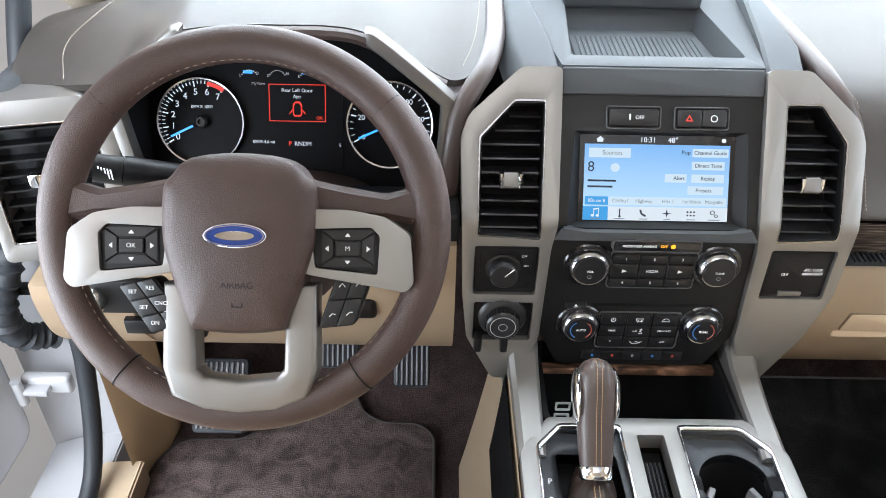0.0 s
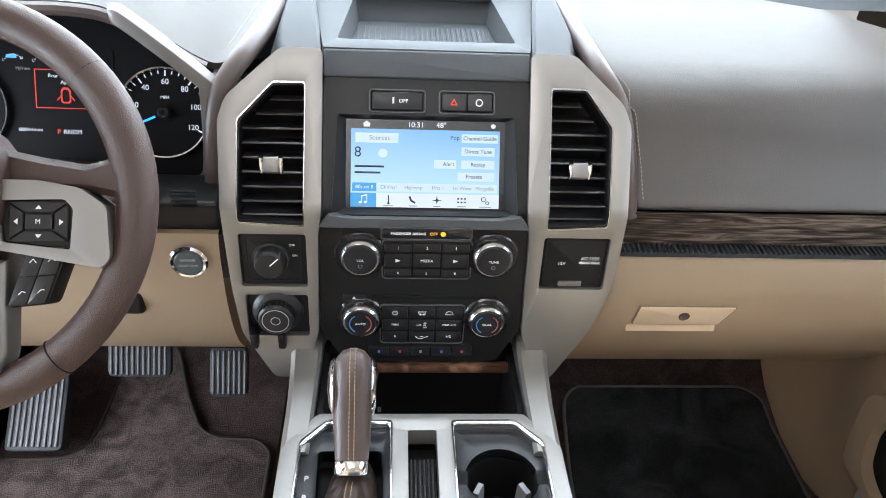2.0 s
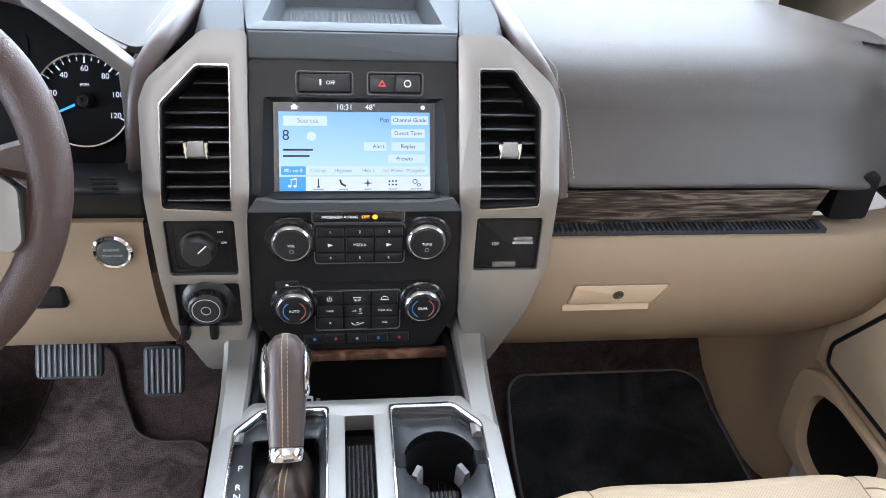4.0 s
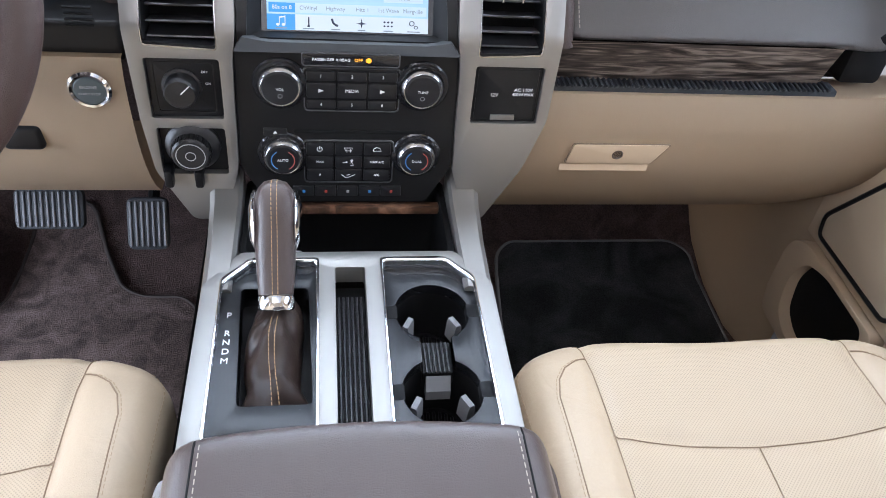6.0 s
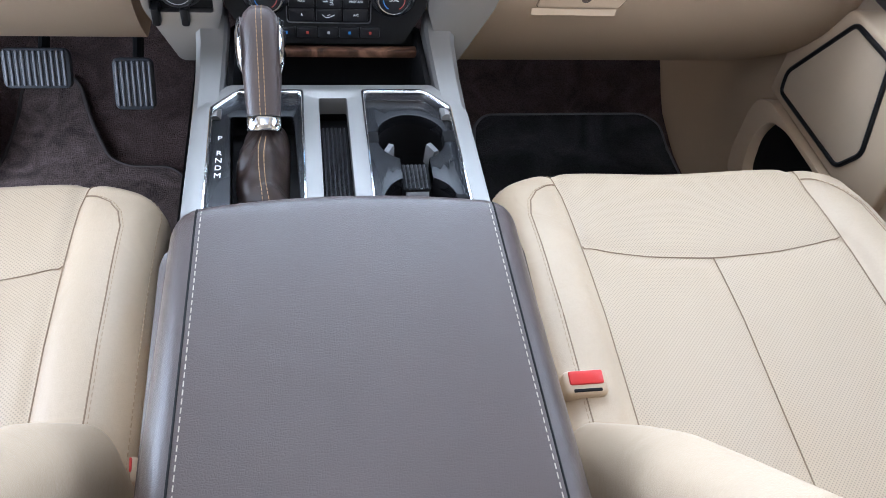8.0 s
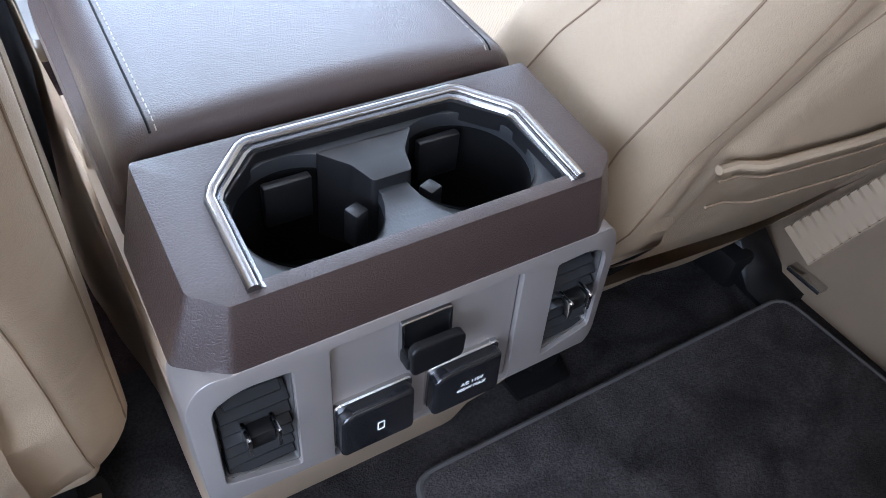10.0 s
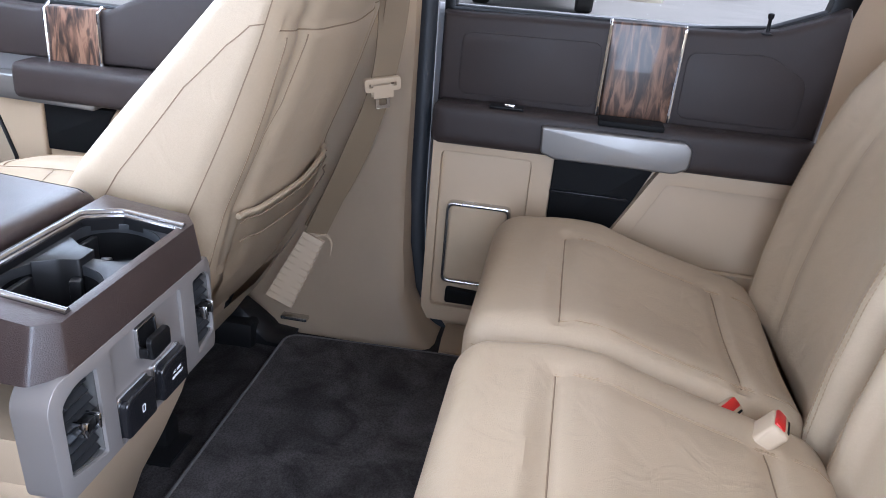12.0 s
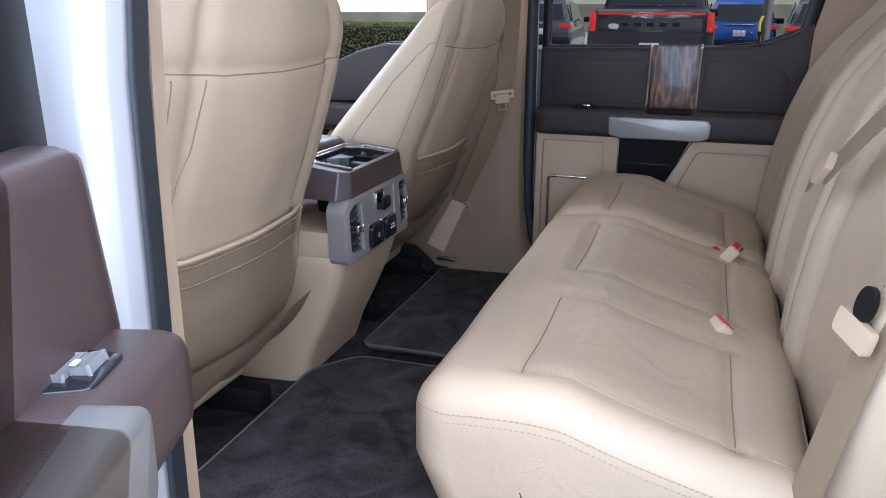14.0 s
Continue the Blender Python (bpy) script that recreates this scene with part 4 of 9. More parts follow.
# disc slot
stack_plate("disc_slot", rect(-0.062, -0.1235, 0.092, -0.1185, 0.001), (), 0.0, 0.0048, 0.0005, M_SOOT)
b = stack_plate("eject_key", rect(-0.097, -0.127, -0.070, -0.1165, 0.002), (), 0.003, 0.0065, 0.001, M_KEY)
part("key_symbol", plate(B(), [(-0.086, -0.123), (-0.081, -0.123), (-0.0835, -0.1195)], (), 0.0062, 0.0067, 0, 1, on_stack), M_PRINT, b)
# climate keys
pad2 = stack_plate("climate_keypad", rect(-0.051, -0.1905, 0.054, -0.1325, 0.005), (), 0.0, 0.006, 0.0015, M_BLACK, label="black climate keypad")
part("keypad_outline", plate(B(), rect(-0.0522, -0.1917, 0.0552, -0.1313, 0.006), [rect(-0.0510, -0.1905, 0.0540, -0.1325, 0.005)], 0.003, 0.0068, 0.0003, 1, on_stack), M_OUTLINE, pad2)
names9 = (("", "", ""), ("MAX", "", "MAX A/C"), ("R", "", "A/C"))
for j in range(3):
    for i in range(3):
        x0, y1 = -0.0485 + 0.034 * i, -0.1345 - 0.0185 * j
        k = part("key", plate(B(), rect(x0, y1 - 0.0165, x0 + 0.0315, y1, 0.002), (), 0.004, 0.0082, 0.001, 2, on_stack), M_KEY, pad2)
        if names9[j][i]:
            lettering("key_text", names9[j][i], 0.0042, stack_pose(x0 + 0.0158, y1 - 0.0075, 0.0084), M_PRINT, k)
        else:
            bm = B()
            c = (x0 + 0.0155, y1 - 0.008)
            lines = {(0, 0): [[(0.003 * math.sin(a), 0.003 * math.cos(a)) for a in [0.6 + 0.5 * q for q in range(11)]], [(0, 0.004), (0, 0.0)]],
                     (0, 1): [[(-0.005, 0.002), (0.005, 0.002), (0.0035, -0.002), (-0.0035, -0.002), (-0.005, 0.002)], [(-0.002, -0.004), (-0.002, 0)], [(0.002, -0.004), (0.002, 0)]],
                     (0, 2): [[(-0.005, -0.002), (-0.004, 0.001), (-0.001, 0.003), (0.003, 0.002), (0.005, -0.002), (-0.005, -0.002)]],
                     (1, 1): [[(-0.007, 0), (-0.001, 0), (-0.003, 0.0018)], [(0.004, 0.004), (0.0055, 0.0025), (0.004, 0.001), (0.0025, 0.0025), (0.004, 0.004)], [(0.002, -0.001), (0.004, 0.0), (0.006, -0.004), (0.0015, -0.004)]],
                     (2, 1): [[(-0.008, 0.001), (-0.004, -0.003), (0.0, -0.003), (0.004, -0.001), (0.008, 0.001)], [(-0.002, 0.0), (0.002, 0.001)]]}[(j, i)]
            for ln in lines:
                tube(bm, [on_stack((c[0] + a, c[1] + b2, 0.0083)) for a, b2 in ln], 0.00045, 5)
            part("key_symbol", bm, M_PRINT, k)
for i in range(5):
    x0 = -0.066 + 0.0268 * i
    k = stack_plate("seat_heat_key", rect(x0, -0.212, x0 + 0.0255, -0.1975, 0.0015), (), 0.002, 0.007, 0.001, M_KEY)
    part("key_symbol", plate(B(), rect(x0 + 0.0115, -0.2065, x0 + 0.0148, -0.2025, 0.001), (), 0.0068, 0.0073, 0, 1, on_stack), (M_BLUE_DIM, M_RED_DIM, M_PRINT_DIM, M_BLUE_DIM, M_RED_DIM)[i], k)

# drive mode switch in the driver-side pillar
ins = stack_plate("drive_mode_panel", rect(-0.2155, -0.1015, -0.1385, -0.0295, 0.004), (), -0.02, 0.0075, 0.002, M_BLACK, left_pillar)
bm = plate(B(), rect(-0.209, -0.096, -0.145, -0.035, 0.004), [rect(-0.2075, -0.0945, -0.1465, -0.0365, 0.004)], 0.007, 0.0082, 0, 1, on_stack)
part("panel_line", bm, M_CHARCOAL, ins)
K = stack_pose(-0.180, -0.064, 0.007)
lathe(bm := B(), [(0.0215, 0), (0.0215, 0.003), (0.0185, 0.004), (0.0175, 0.018), (0.0155, 0.0205), (0.001, 0.0205)], 32, K)
kn = part("mode_knob", bm, M_KEY, ins, "dark rotary switch")
bm = B()
box(bm, K @ Vector((0.006, 0.006, 0.0207)), (0.014, 0.0013, 0.0006), 0, 1, K.to_3x3().to_4x4() @ Matrix.Rotation(radians(45), 4, "Z"))
part("knob_mark", bm, M_PRINT, kn)
lettering("panel_text", "OFF", 0.004, stack_pose(-0.155, -0.046, 0.0085), M_PRINT, ins)
lettering("panel_text", "ON", 0.004, stack_pose(-0.152, -0.060, 0.0085), M_PRINT, ins)
# brake controller under it
ins = stack_plate("brake_panel", rect(-0.2135, -0.1755, -0.1395, -0.1145, 0.004), (), -0.02, 0.004, 0.002, M_BLACK, left_pillar)
K = stack_pose(-0.177, -0.140, 0.004)
lathe(bm := B(), [(0.031, 0), (0.031, 0.006), (0.026, 0.011), (0.0215, 0.012), (0.0215, 0.024), (0.019, 0.0265), (0.001, 0.0265)], 36, K)
kn = part("brake_knob", bm, M_KEY, ins, "ridged trailer brake knob")
bm = B()
for i in range(28):
    Q = K @ Matrix.Rotation(2 * math.pi * i / 28, 4, "Z")
    box(bm, Q @ Vector((0.0218, 0, 0.0185)), (0.0012, 0.0022, 0.011), 0, 1, Q.to_3x3().to_4x4())
part("knob_ribs", bm, M_BLACK, kn)
bm = plate(B(), circle(0, 0, 0.0165, 24), [circle(0, 0, 0.0155, 24)], 0.0264, 0.0268, 0, 1, K)
plate(bm, circle(0, 0, 0.006, 16), [circle(0, 0, 0.005, 16)], 0.0264, 0.0268, 0, 1, K)
part("knob_print", bm, M_PRINT_DIM, kn)
for dx in (-0.030, 0.004):
    bm = B()
    box(bm, on_stack((-0.177 + dx, -0.178, 0.012)), (0.010, 0.022, 0.024), 0.003, 2)
    part("brake_lever", bm, M_BLACK, ins)
# outlet covers in the passenger-side pillar
ins = stack_plate("outlet_panel", rect(0.1425, -0.1015, 0.2215, -0.0295, 0.004), (), -0.02, 0.008, 0.002, M_BLACK, right_pillar, "black outlet cover")
part("panel_line", plate(B(), rect(0.146, -0.098, 0.218, -0.033, 0.004), [rect(0.1472, -0.0968, 0.2168, -0.0342, 0.004)], 0.0078, 0.0088, 0, 1, on_stack), M_CHARCOAL, ins)
part("cover_lip", plate(B(), rect(0.166, -0.0985, 0.195, -0.0915, 0.001), (), 0.0078, 0.0105, 0.001, 2, on_stack), M_PEWTER, ins)
lettering("panel_text", "12V", 0.0058, stack_pose(0.167, -0.066, 0.0092), M_PRINT, ins)
lettering("panel_text", "AC 110V", 0.0058, stack_pose(0.201, -0.059, 0.0092), M_PRINT, ins)
lettering("panel_text", "400W MAX", 0.0052, stack_pose(0.201, -0.065, 0.0092), M_PRINT, ins)

# open tray on top of the stack, with its rails
bm = B()
outer = rounded([(-0.119, 0.092), (0.119, 0.092), (0.170, 0.44), (-0.170, 0.44)], 0.004)
well = rounded([(-0.105, 0.122), (0.105, 0.122), (0.092, 0.30), (-0.092, 0.30)], 0.006)
plate(bm, outer, [well], 0.90, 0.958, 0.003, 2)
part("tray_rim", bm, M_GREY, stack, "slate grey tray rim")
bm = B()
loft(bm, [[(x, y, 0.958) for x, y in well], [(x * 0.95, 0.131 + (y - 0.122) * 0.88, 0.924) for x, y in well]], True, False)
plate(bm, [(x * 0.955, 0.130 + (y - 0.122) * 0.89) for x, y in well], (), 0.917, 0.925)
part("tray_well", bm, M_GREY, stack)
bm = B()
plate(bm, rect(-0.088, 0.137, 0.088, 0.262, 0.01), (), 0.9255, 0.928, 0.001, 1)
mat_ = part("tray_mat", bm, M_GREY, stack, "ribbed rubber mat")
rib = finish(box(B(), (0, 0, 0), (0.0034, 0.108, 0.0022), 0.0006, 1), "rib", M_GREY)
for i in range(24):
    o = new("rib", rib)
    o.parent, o.location = mat_, (-0.0782 + 0.0068 * i, 0.20, 0.9287)
bm = B()
box(bm, (0, 0.315, 0.975), (0.19, 0.05, 0.045), 0.008, 3)
part("tray_back", bm, M_GREY, stack)
for sgn in (-1, 1):
    bm = B()
    rings = []
    for y, x0, x1, z in ((0.088, 0.121, 0.166, 0.953), (0.15, 0.128, 0.176, 0.967), (0.28, 0.146, 0.176, 0.975), (0.43, 0.163, 0.176, 0.965)):
        rings.append([Vector((sgn * x, y, zz)) for x, zz in ((x0, z - 0.04), (x0, z - 0.003), (x0 + 0.004, z), (x1 - 0.006, z - 0.001), (x1, z - 0.006), (x1 + 0.012, z - 0.04))])
    loft(bm, rings)
    part("tray_rail", bm, M_GREY, stack, "slate grey rail")

# ---- lower dash: shelf, wood strip, glove box ----
bm = B()
sheet(bm, [[(x, 0.049 - 0.35 * (z - 0.722), z) for x in [0.228 + 0.038 * i for i in range(11)]] for z in (0.722, 0.74, 0.755, 0.77, 0.786)], 0.006)
part("wood_strip", bm, M_WOOD, dash, "grey-brown wood strip")
bm = B()
box(bm, (0.42, 0.044, 0.7185), (0.42, 0.026, 0.010), 0.002)
liner = part("shelf_liner", bm, M_RUBBER, dash, "ribbed black shelf liner")
rib = finish(box(B(), (0, 0, 0), (0.0035, 0.024, 0.004), 0.0008, 1), "rib", M_RUBBER)
for i in range(57):
    o = new("rib", rib)
    o.parent, o.location = liner, (0.236 + 0.0068 * i, 0.041, 0.7245)
bm = B()
box(bm, (0.672, 0.085, 0.755), (0.06, 0.06, 0.07), 0.008)
part("shelf_end", bm, M_SOOT, dash)


def fascia(x0, x1, prof, n, curve=0.0, xmid=None):
    rows = []
    for i in range(n + 1):
        x = x0 + (x1 - x0) * i / n
        k = curve * max(0.0, (x - xmid if xmid is not None else 0)) ** 2
        rows.append(smooth_path([(x, y + k, z) for y, z in prof], 4))
    return rows


GB = [(0.09, 0.708), (0.034, 0.716), (0.024, 0.711), (0.014, 0.690), (0.010, 0.662), (0.018, 0.61), (0.045, 0.55), (0.085, 0.495), (0.120, 0.462), (0.150, 0.455), (0.25, 0.47)]
part("glove_box", sheet(B(), fascia(0.200, 0.79, GB, 20, 0.9, 0.62), 0.012), M_TAN_PLASTIC, dash, "tan plastic glove box front")
GH = frame_at((0.350, 0.0112, 0.636), (1, 0, 0), (0, -0.16, 1))
PAD_OUT = rounded([(-0.068, -0.0165), (0.048, -0.0165), (0.065, 0.0165), (-0.063, 0.0165)], 0.003)
M_GAP = material("dark_tan_gap", (0.16, 0.115, 0.075), 0.8)
bm = plate(B(), inset(PAD_OUT, -0.0018), (), -0.010, 0.0002, 0, 1, GH)
lat = part("glove_latch", bm, M_GAP, dash, "tan latch handle")
part("latch_paddle", plate(B(), PAD_OUT, (), -0.006, 0.0014, 0.0009, 2, GH), M_TAN_PLASTIC, lat)
# finger lip that slopes in under the paddle
bm = B()
loft(bm, [[GH @ Vector((x, y, z)) for y, z in ((-0.0175, -0.006), (-0.0175, -0.0030), (-0.030, 0.0008), (-0.0315, 0.0), (-0.0315, -0.006))] for x in (-0.074, -0.073, 0.0, 0.046, 0.047)])
part("latch_lip", bm, M_TAN_PLASTIC, lat)
bm = B()
lathe(bm, [(0.0075, 0.0), (0.0075, 0.0008), (0.0062, 0.0012), (0.0052, 0.0), (0.0048, -0.0015), (0.001, -0.0015)], 24, GH @ Matrix.Translation((-0.002, 0.0, 0.0014)))
part("latch_lock", bm, material("brown_lock_barrel", (0.07, 0.048, 0.034), 0.5), lat)
part("key_slot", box(B(), GH @ Vector((-0.002, 0.0, 0.0004)), (0.0014, 0.007, 0.001), 0, 1, GH.to_3x3().to_4x4()), M_SOOT, lat)
# driver's knee panel
KB = [(0.09, 0.768), (0.0, 0.770), (-0.012, 0.764), (-0.016, 0.73), (-0.010, 0.66), (0.01, 0.60), (0.04, 0.555), (0.07, 0.54), (0.20, 0.55)]
KL = [(0.09, 0.70), (0.0, 0.698), (-0.012, 0.69), (-0.012, 0.66), (-0.004, 0.62), (0.01, 0.59), (0.04, 0.555), (0.07, 0.54), (0.20, 0.55)]
part("knee_panel_end", sheet(B(), fascia(-0.775, -0.652, KL, 5), 0.012), M_TAN_PLASTIC, dash)
part("knee_panel", sheet(B(), fascia(-0.655, -0.238, KB, 16), 0.012), M_TAN_PLASTIC, dash, "tan plastic knee panel")
bm = B()
box(bm, (-0.44, 0.032, 0.782), (0.41, 0.07, 0.046), 0.006, 3)
part("column_surround", bm, M_CHARCOAL, dash)
bm = B()
for i in range(4):
    box(bm, (-0.273, -0.0035, 0.821 - 0.0065 * i), (0.028, 0.004, 0.0025), 0.0006, 1)
part("sensor_grille", bm, M_SOOT, dash)
bm = B()
M_BUTTON = material("dark_teal_button", (0.05, 0.065, 0.07), 0.35)
SB = frame_at((-0.274, -0.0165, 0.735), (1, 0, 0), (0, -0.02, 1))
lathe(bm, [(0.0225, 0.0), (0.0225, 0.004), (0.020, 0.0065), (0.0175, 0.0055), (0.0172, 0.002)], 36, SB)
sb = part("start_button_ring", bm, M_CHROME, dash, "chrome ring")
bm = B()
lathe(bm, [(0.0172, 0.0), (0.0172, 0.0045), (0.0155, 0.006), (0.001, 0.0065)], 32, SB)
part("start_button", bm, M_BUTTON, sb)
lettering("button_text", "ENGINE", 0.005, SB @ Matrix.Translation((0, 0.005, 0.0067)), M_PRINT_DIM, sb)
lettering("button_text", "START STOP", 0.004, SB @ Matrix.Translation((0, -0.003, 0.0067)), M_PRINT_DIM, sb)
# light switch and small keys at the driver's side
bm = B()
box(bm, (-0.665, -0.02, 0.69), (0.12, 0.012, 0.055), 0.006)
lp_ = part("lamp_switch_panel", bm, M_CHARCOAL, dash)
bm = B()
lathe(bm, [(0.019, 0), (0.019, 0.008), (0.016, 0.018), (0.001, 0.019)], 28, frame_at((-0.69, -0.026, 0.69), (1, 0, 0), (0, 0, 1)))
part("lamp_knob", bm, M_SATIN, lp_)
for i in range(2):
    bm = B()
    box(bm, (-0.645 + 0.065 * i, -0.014, 0.635 - 0.004 * i), (0.04, 0.012, 0.024), 0.003)
    part("dash_switch", bm, M_BLACK, dash)
bm = B()
box(bm, (-0.36, -0.010, 0.668), (0.045, 0.014, 0.034), 0.008, 3)
part("knee_switch", bm, M_BLACK, dash)

# outer vent at the driver's end
EV = frame_at((-0.742, 0.075, 0.805), (1, 0.25, 0), (0, 0.12, 1))
ev_out = rounded([(-0.085, -0.11), (0.065, -0.11), (0.085, 0.05), (0.055, 0.105), (-0.085, 0.105)], 0.01)
ev_in = rounded([(-0.07, -0.085), (0.048, -0.085), (0.062, 0.035), (0.035, 0.075), (-0.07, 0.075)], 0.006)
ev = part("end_pillar", plate(B(), ev_out, [ev_in], -0.05, 0.012, 0.005, 2, EV), M_SILVER, dash, "satin silver vent surround")
part("vent_back", plate(B(), ev_in, (), -0.045, -0.04, 0, 1, EV), M_SOOT, ev)
part("vent_trim", plate(B(), inset(ev_in, -0.001), [inset(ev_in, 0.0025)], 0, 0.0125, 0.001, 1, EV), M_CHROME, ev)
for i in range(8):
    bm = B()
    yy = -0.075 + 0.02 * i
    box(bm, EV @ Vector((-0.008 - (0.012 if yy > 0.05 else 0), yy, -0.008)), (0.116 - (0.02 if yy > 0.05 else 0), 0.0028, 0.02), 0, 1, EV.to_3x3().to_4x4())
    part("vent_slat", bm, M_BLACK, ev, smooth=False)
bm = B()
box(bm, EV @ Vector((-0.02, 0.0, 0.006)), (0.022, 0.018, 0.012), 0.002, 2, EV.to_3x3().to_4x4())
part("vent_tab", bm, M_CHROME, ev)
bm = B()
box(bm, (-0.80, 0.20, 0.79), (0.05, 0.22, 0.24), 0.02, 3)
part("dash_end", bm, M_GREY, dash)
bm = B()
box(bm, (0, 0.24, 0.76), (1.5, 0.10, 0.22), 0.01)
part("dash_core", bm, M_SOOT, dash)

# ---- steering wheel ----
wheel = thing("steering_wheel", (-0.441, -0.10, 0.86), "brown leather steering wheel with satin silver spokes", "steering wheel")
WU = Vector((0, 0.57, 0.82)).normalized()
WP = frame_at((-0.444, -0.161, 0.897), (1, 0, 0), WU)


def on_wheel(x, y, z=0.0):
    return WP @ Vector((x, y, z))


RIM, RR = 0.1775, 0.0178
bm = B()
pts = [on_wheel(RIM * math.cos(a), RIM * 0.985 * math.sin(a)) for a in [2 * math.pi * i / 96 for i in range(96)]]
rr = [RR * (1.0 + 0.10 * max(0, math.cos((a - radians(25)) * 1)) ** 12 + 0.10 * max(0, math.cos(a - radians(155))) ** 12) for a in [2 * math.pi * i / 96 for i in range(96)]]
tube(bm, pts, rr, 16, True, 1.0, WP.to_3x3() @ Vector((0, 0, 1)))
rim = part("rim", bm, M_RIM, wheel, "dark brown leather rim")
for deg in (42, 138, 231, 309):
    a = radians(deg)
    c = on_wheel(RIM * math.cos(a), RIM * 0.985 * math.sin(a))
    rad = (WP.to_3x3() @ Vector((math.cos(a), math.sin(a), 0))).normalized()
    nz = WP.to_3x3() @ Vector((0, 0, 1))
    bm = B()
    tube(bm, [c + rad * ((RR + 0.0003) * math.cos(t)) + nz * ((RR + 0.0003) * math.sin(t)) for t in [2 * math.pi * i / 24 for i in range(24)]], 0.0007, 5, True)
    part("rim_joint", bm, M_SOOT, rim)
for a0, a1 in ((45, 135), (-48, 38), (142, 228), (236, 304)):
    line = []
    for i in range(60):
        a = radians(a0 + (a1 - a0) * i / 59)
        ri = RIM - RR * 0.92
        line.append(on_wheel(ri * math.cos(a), ri * 0.985 * math.sin(a), RR * 0.42))
    part("rim_stitching", dashes(B(), line, 0.004, 0.0045, 0.0005), M_RIM_THREAD, rim, "brown baseball stitching")

# airbag cover: a domed pad with cut corners
bm = B()
hub = [(-0.062, 0.050), (-0.045, 0.066), (0.0, 0.071), (0.045, 0.066), (0.062, 0.050), (0.070, 0.038), (0.071, 0.0), (0.066, -0.03), (0.046, -0.086), (0.036, -0.094), (0.0, -0.097), (-0.036, -0.094), (-0.046, -0.086), (-0.066, -0.03), (-0.071, 0.0), (-0.070, 0.038)]
hub = [(p.x, p.y) for p in smooth_path([(x, y, 0) for x, y in hub], 3, True)]
rings = []
for k, z in ((1.0, -0.02), (1.0, 0.016), (0.985, 0.024), (0.95, 0.030), (0.88, 0.0345), (0.75, 0.038), (0.55, 0.0405), (0.3, 0.042), (0.05, 0.0422)):
    rings.append([on_wheel(x * k, -0.008 + (y + 0.008) * k, z) for x, y in hub])
loft(bm, rings)
cover = part("airbag_cover", bm, M_RIM, wheel, "grained brown airbag cover")
E0 = WP @ Matrix.Translation((0.002, -0.005, 0.0415))
bm = B()
plate(bm, circle(0, 0, 0.0285, 40, 0.0115), (), 0, 0.0035, 0.001, 2, E0)
emb = part("badge", bm, M_CHROME, wheel, "chrome-edged blue oval badge")
part("badge_field", plate(B(), circle(0, 0, 0.0272, 40, 0.0103), (), 0.0, 0.0041, 0.0005, 1, E0), M_BLUE_OVAL, emb)
part("badge_line", plate(B(), circle(0, 0, 0.0262, 40, 0.0094), [circle(0, 0, 0.0255, 40, 0.0088)], 0.0, 0.0045, 0, 1, E0), M_CHROME, emb)
part("badge_mark", plate(B(), circle(0, 0, 0.0175, 32, 0.0042), (), 0.0, 0.0046, 0.0003, 1, E0), M_CHROME, emb)
lettering("cover_text", "AIRBAG", 0.0085, WP @ Matrix.Translation((0.003, -0.050, 0.0409)), M_BLACK, cover)
part("cover_symbol", plate(B(), rect(-0.002, -0.070, 0.008, -0.063, 0.001), [rect(-0.001, -0.069, 0.007, -0.064, 0.001)], 0.0375, 0.0392, 0, 1, WP), M_BLACK, cover)

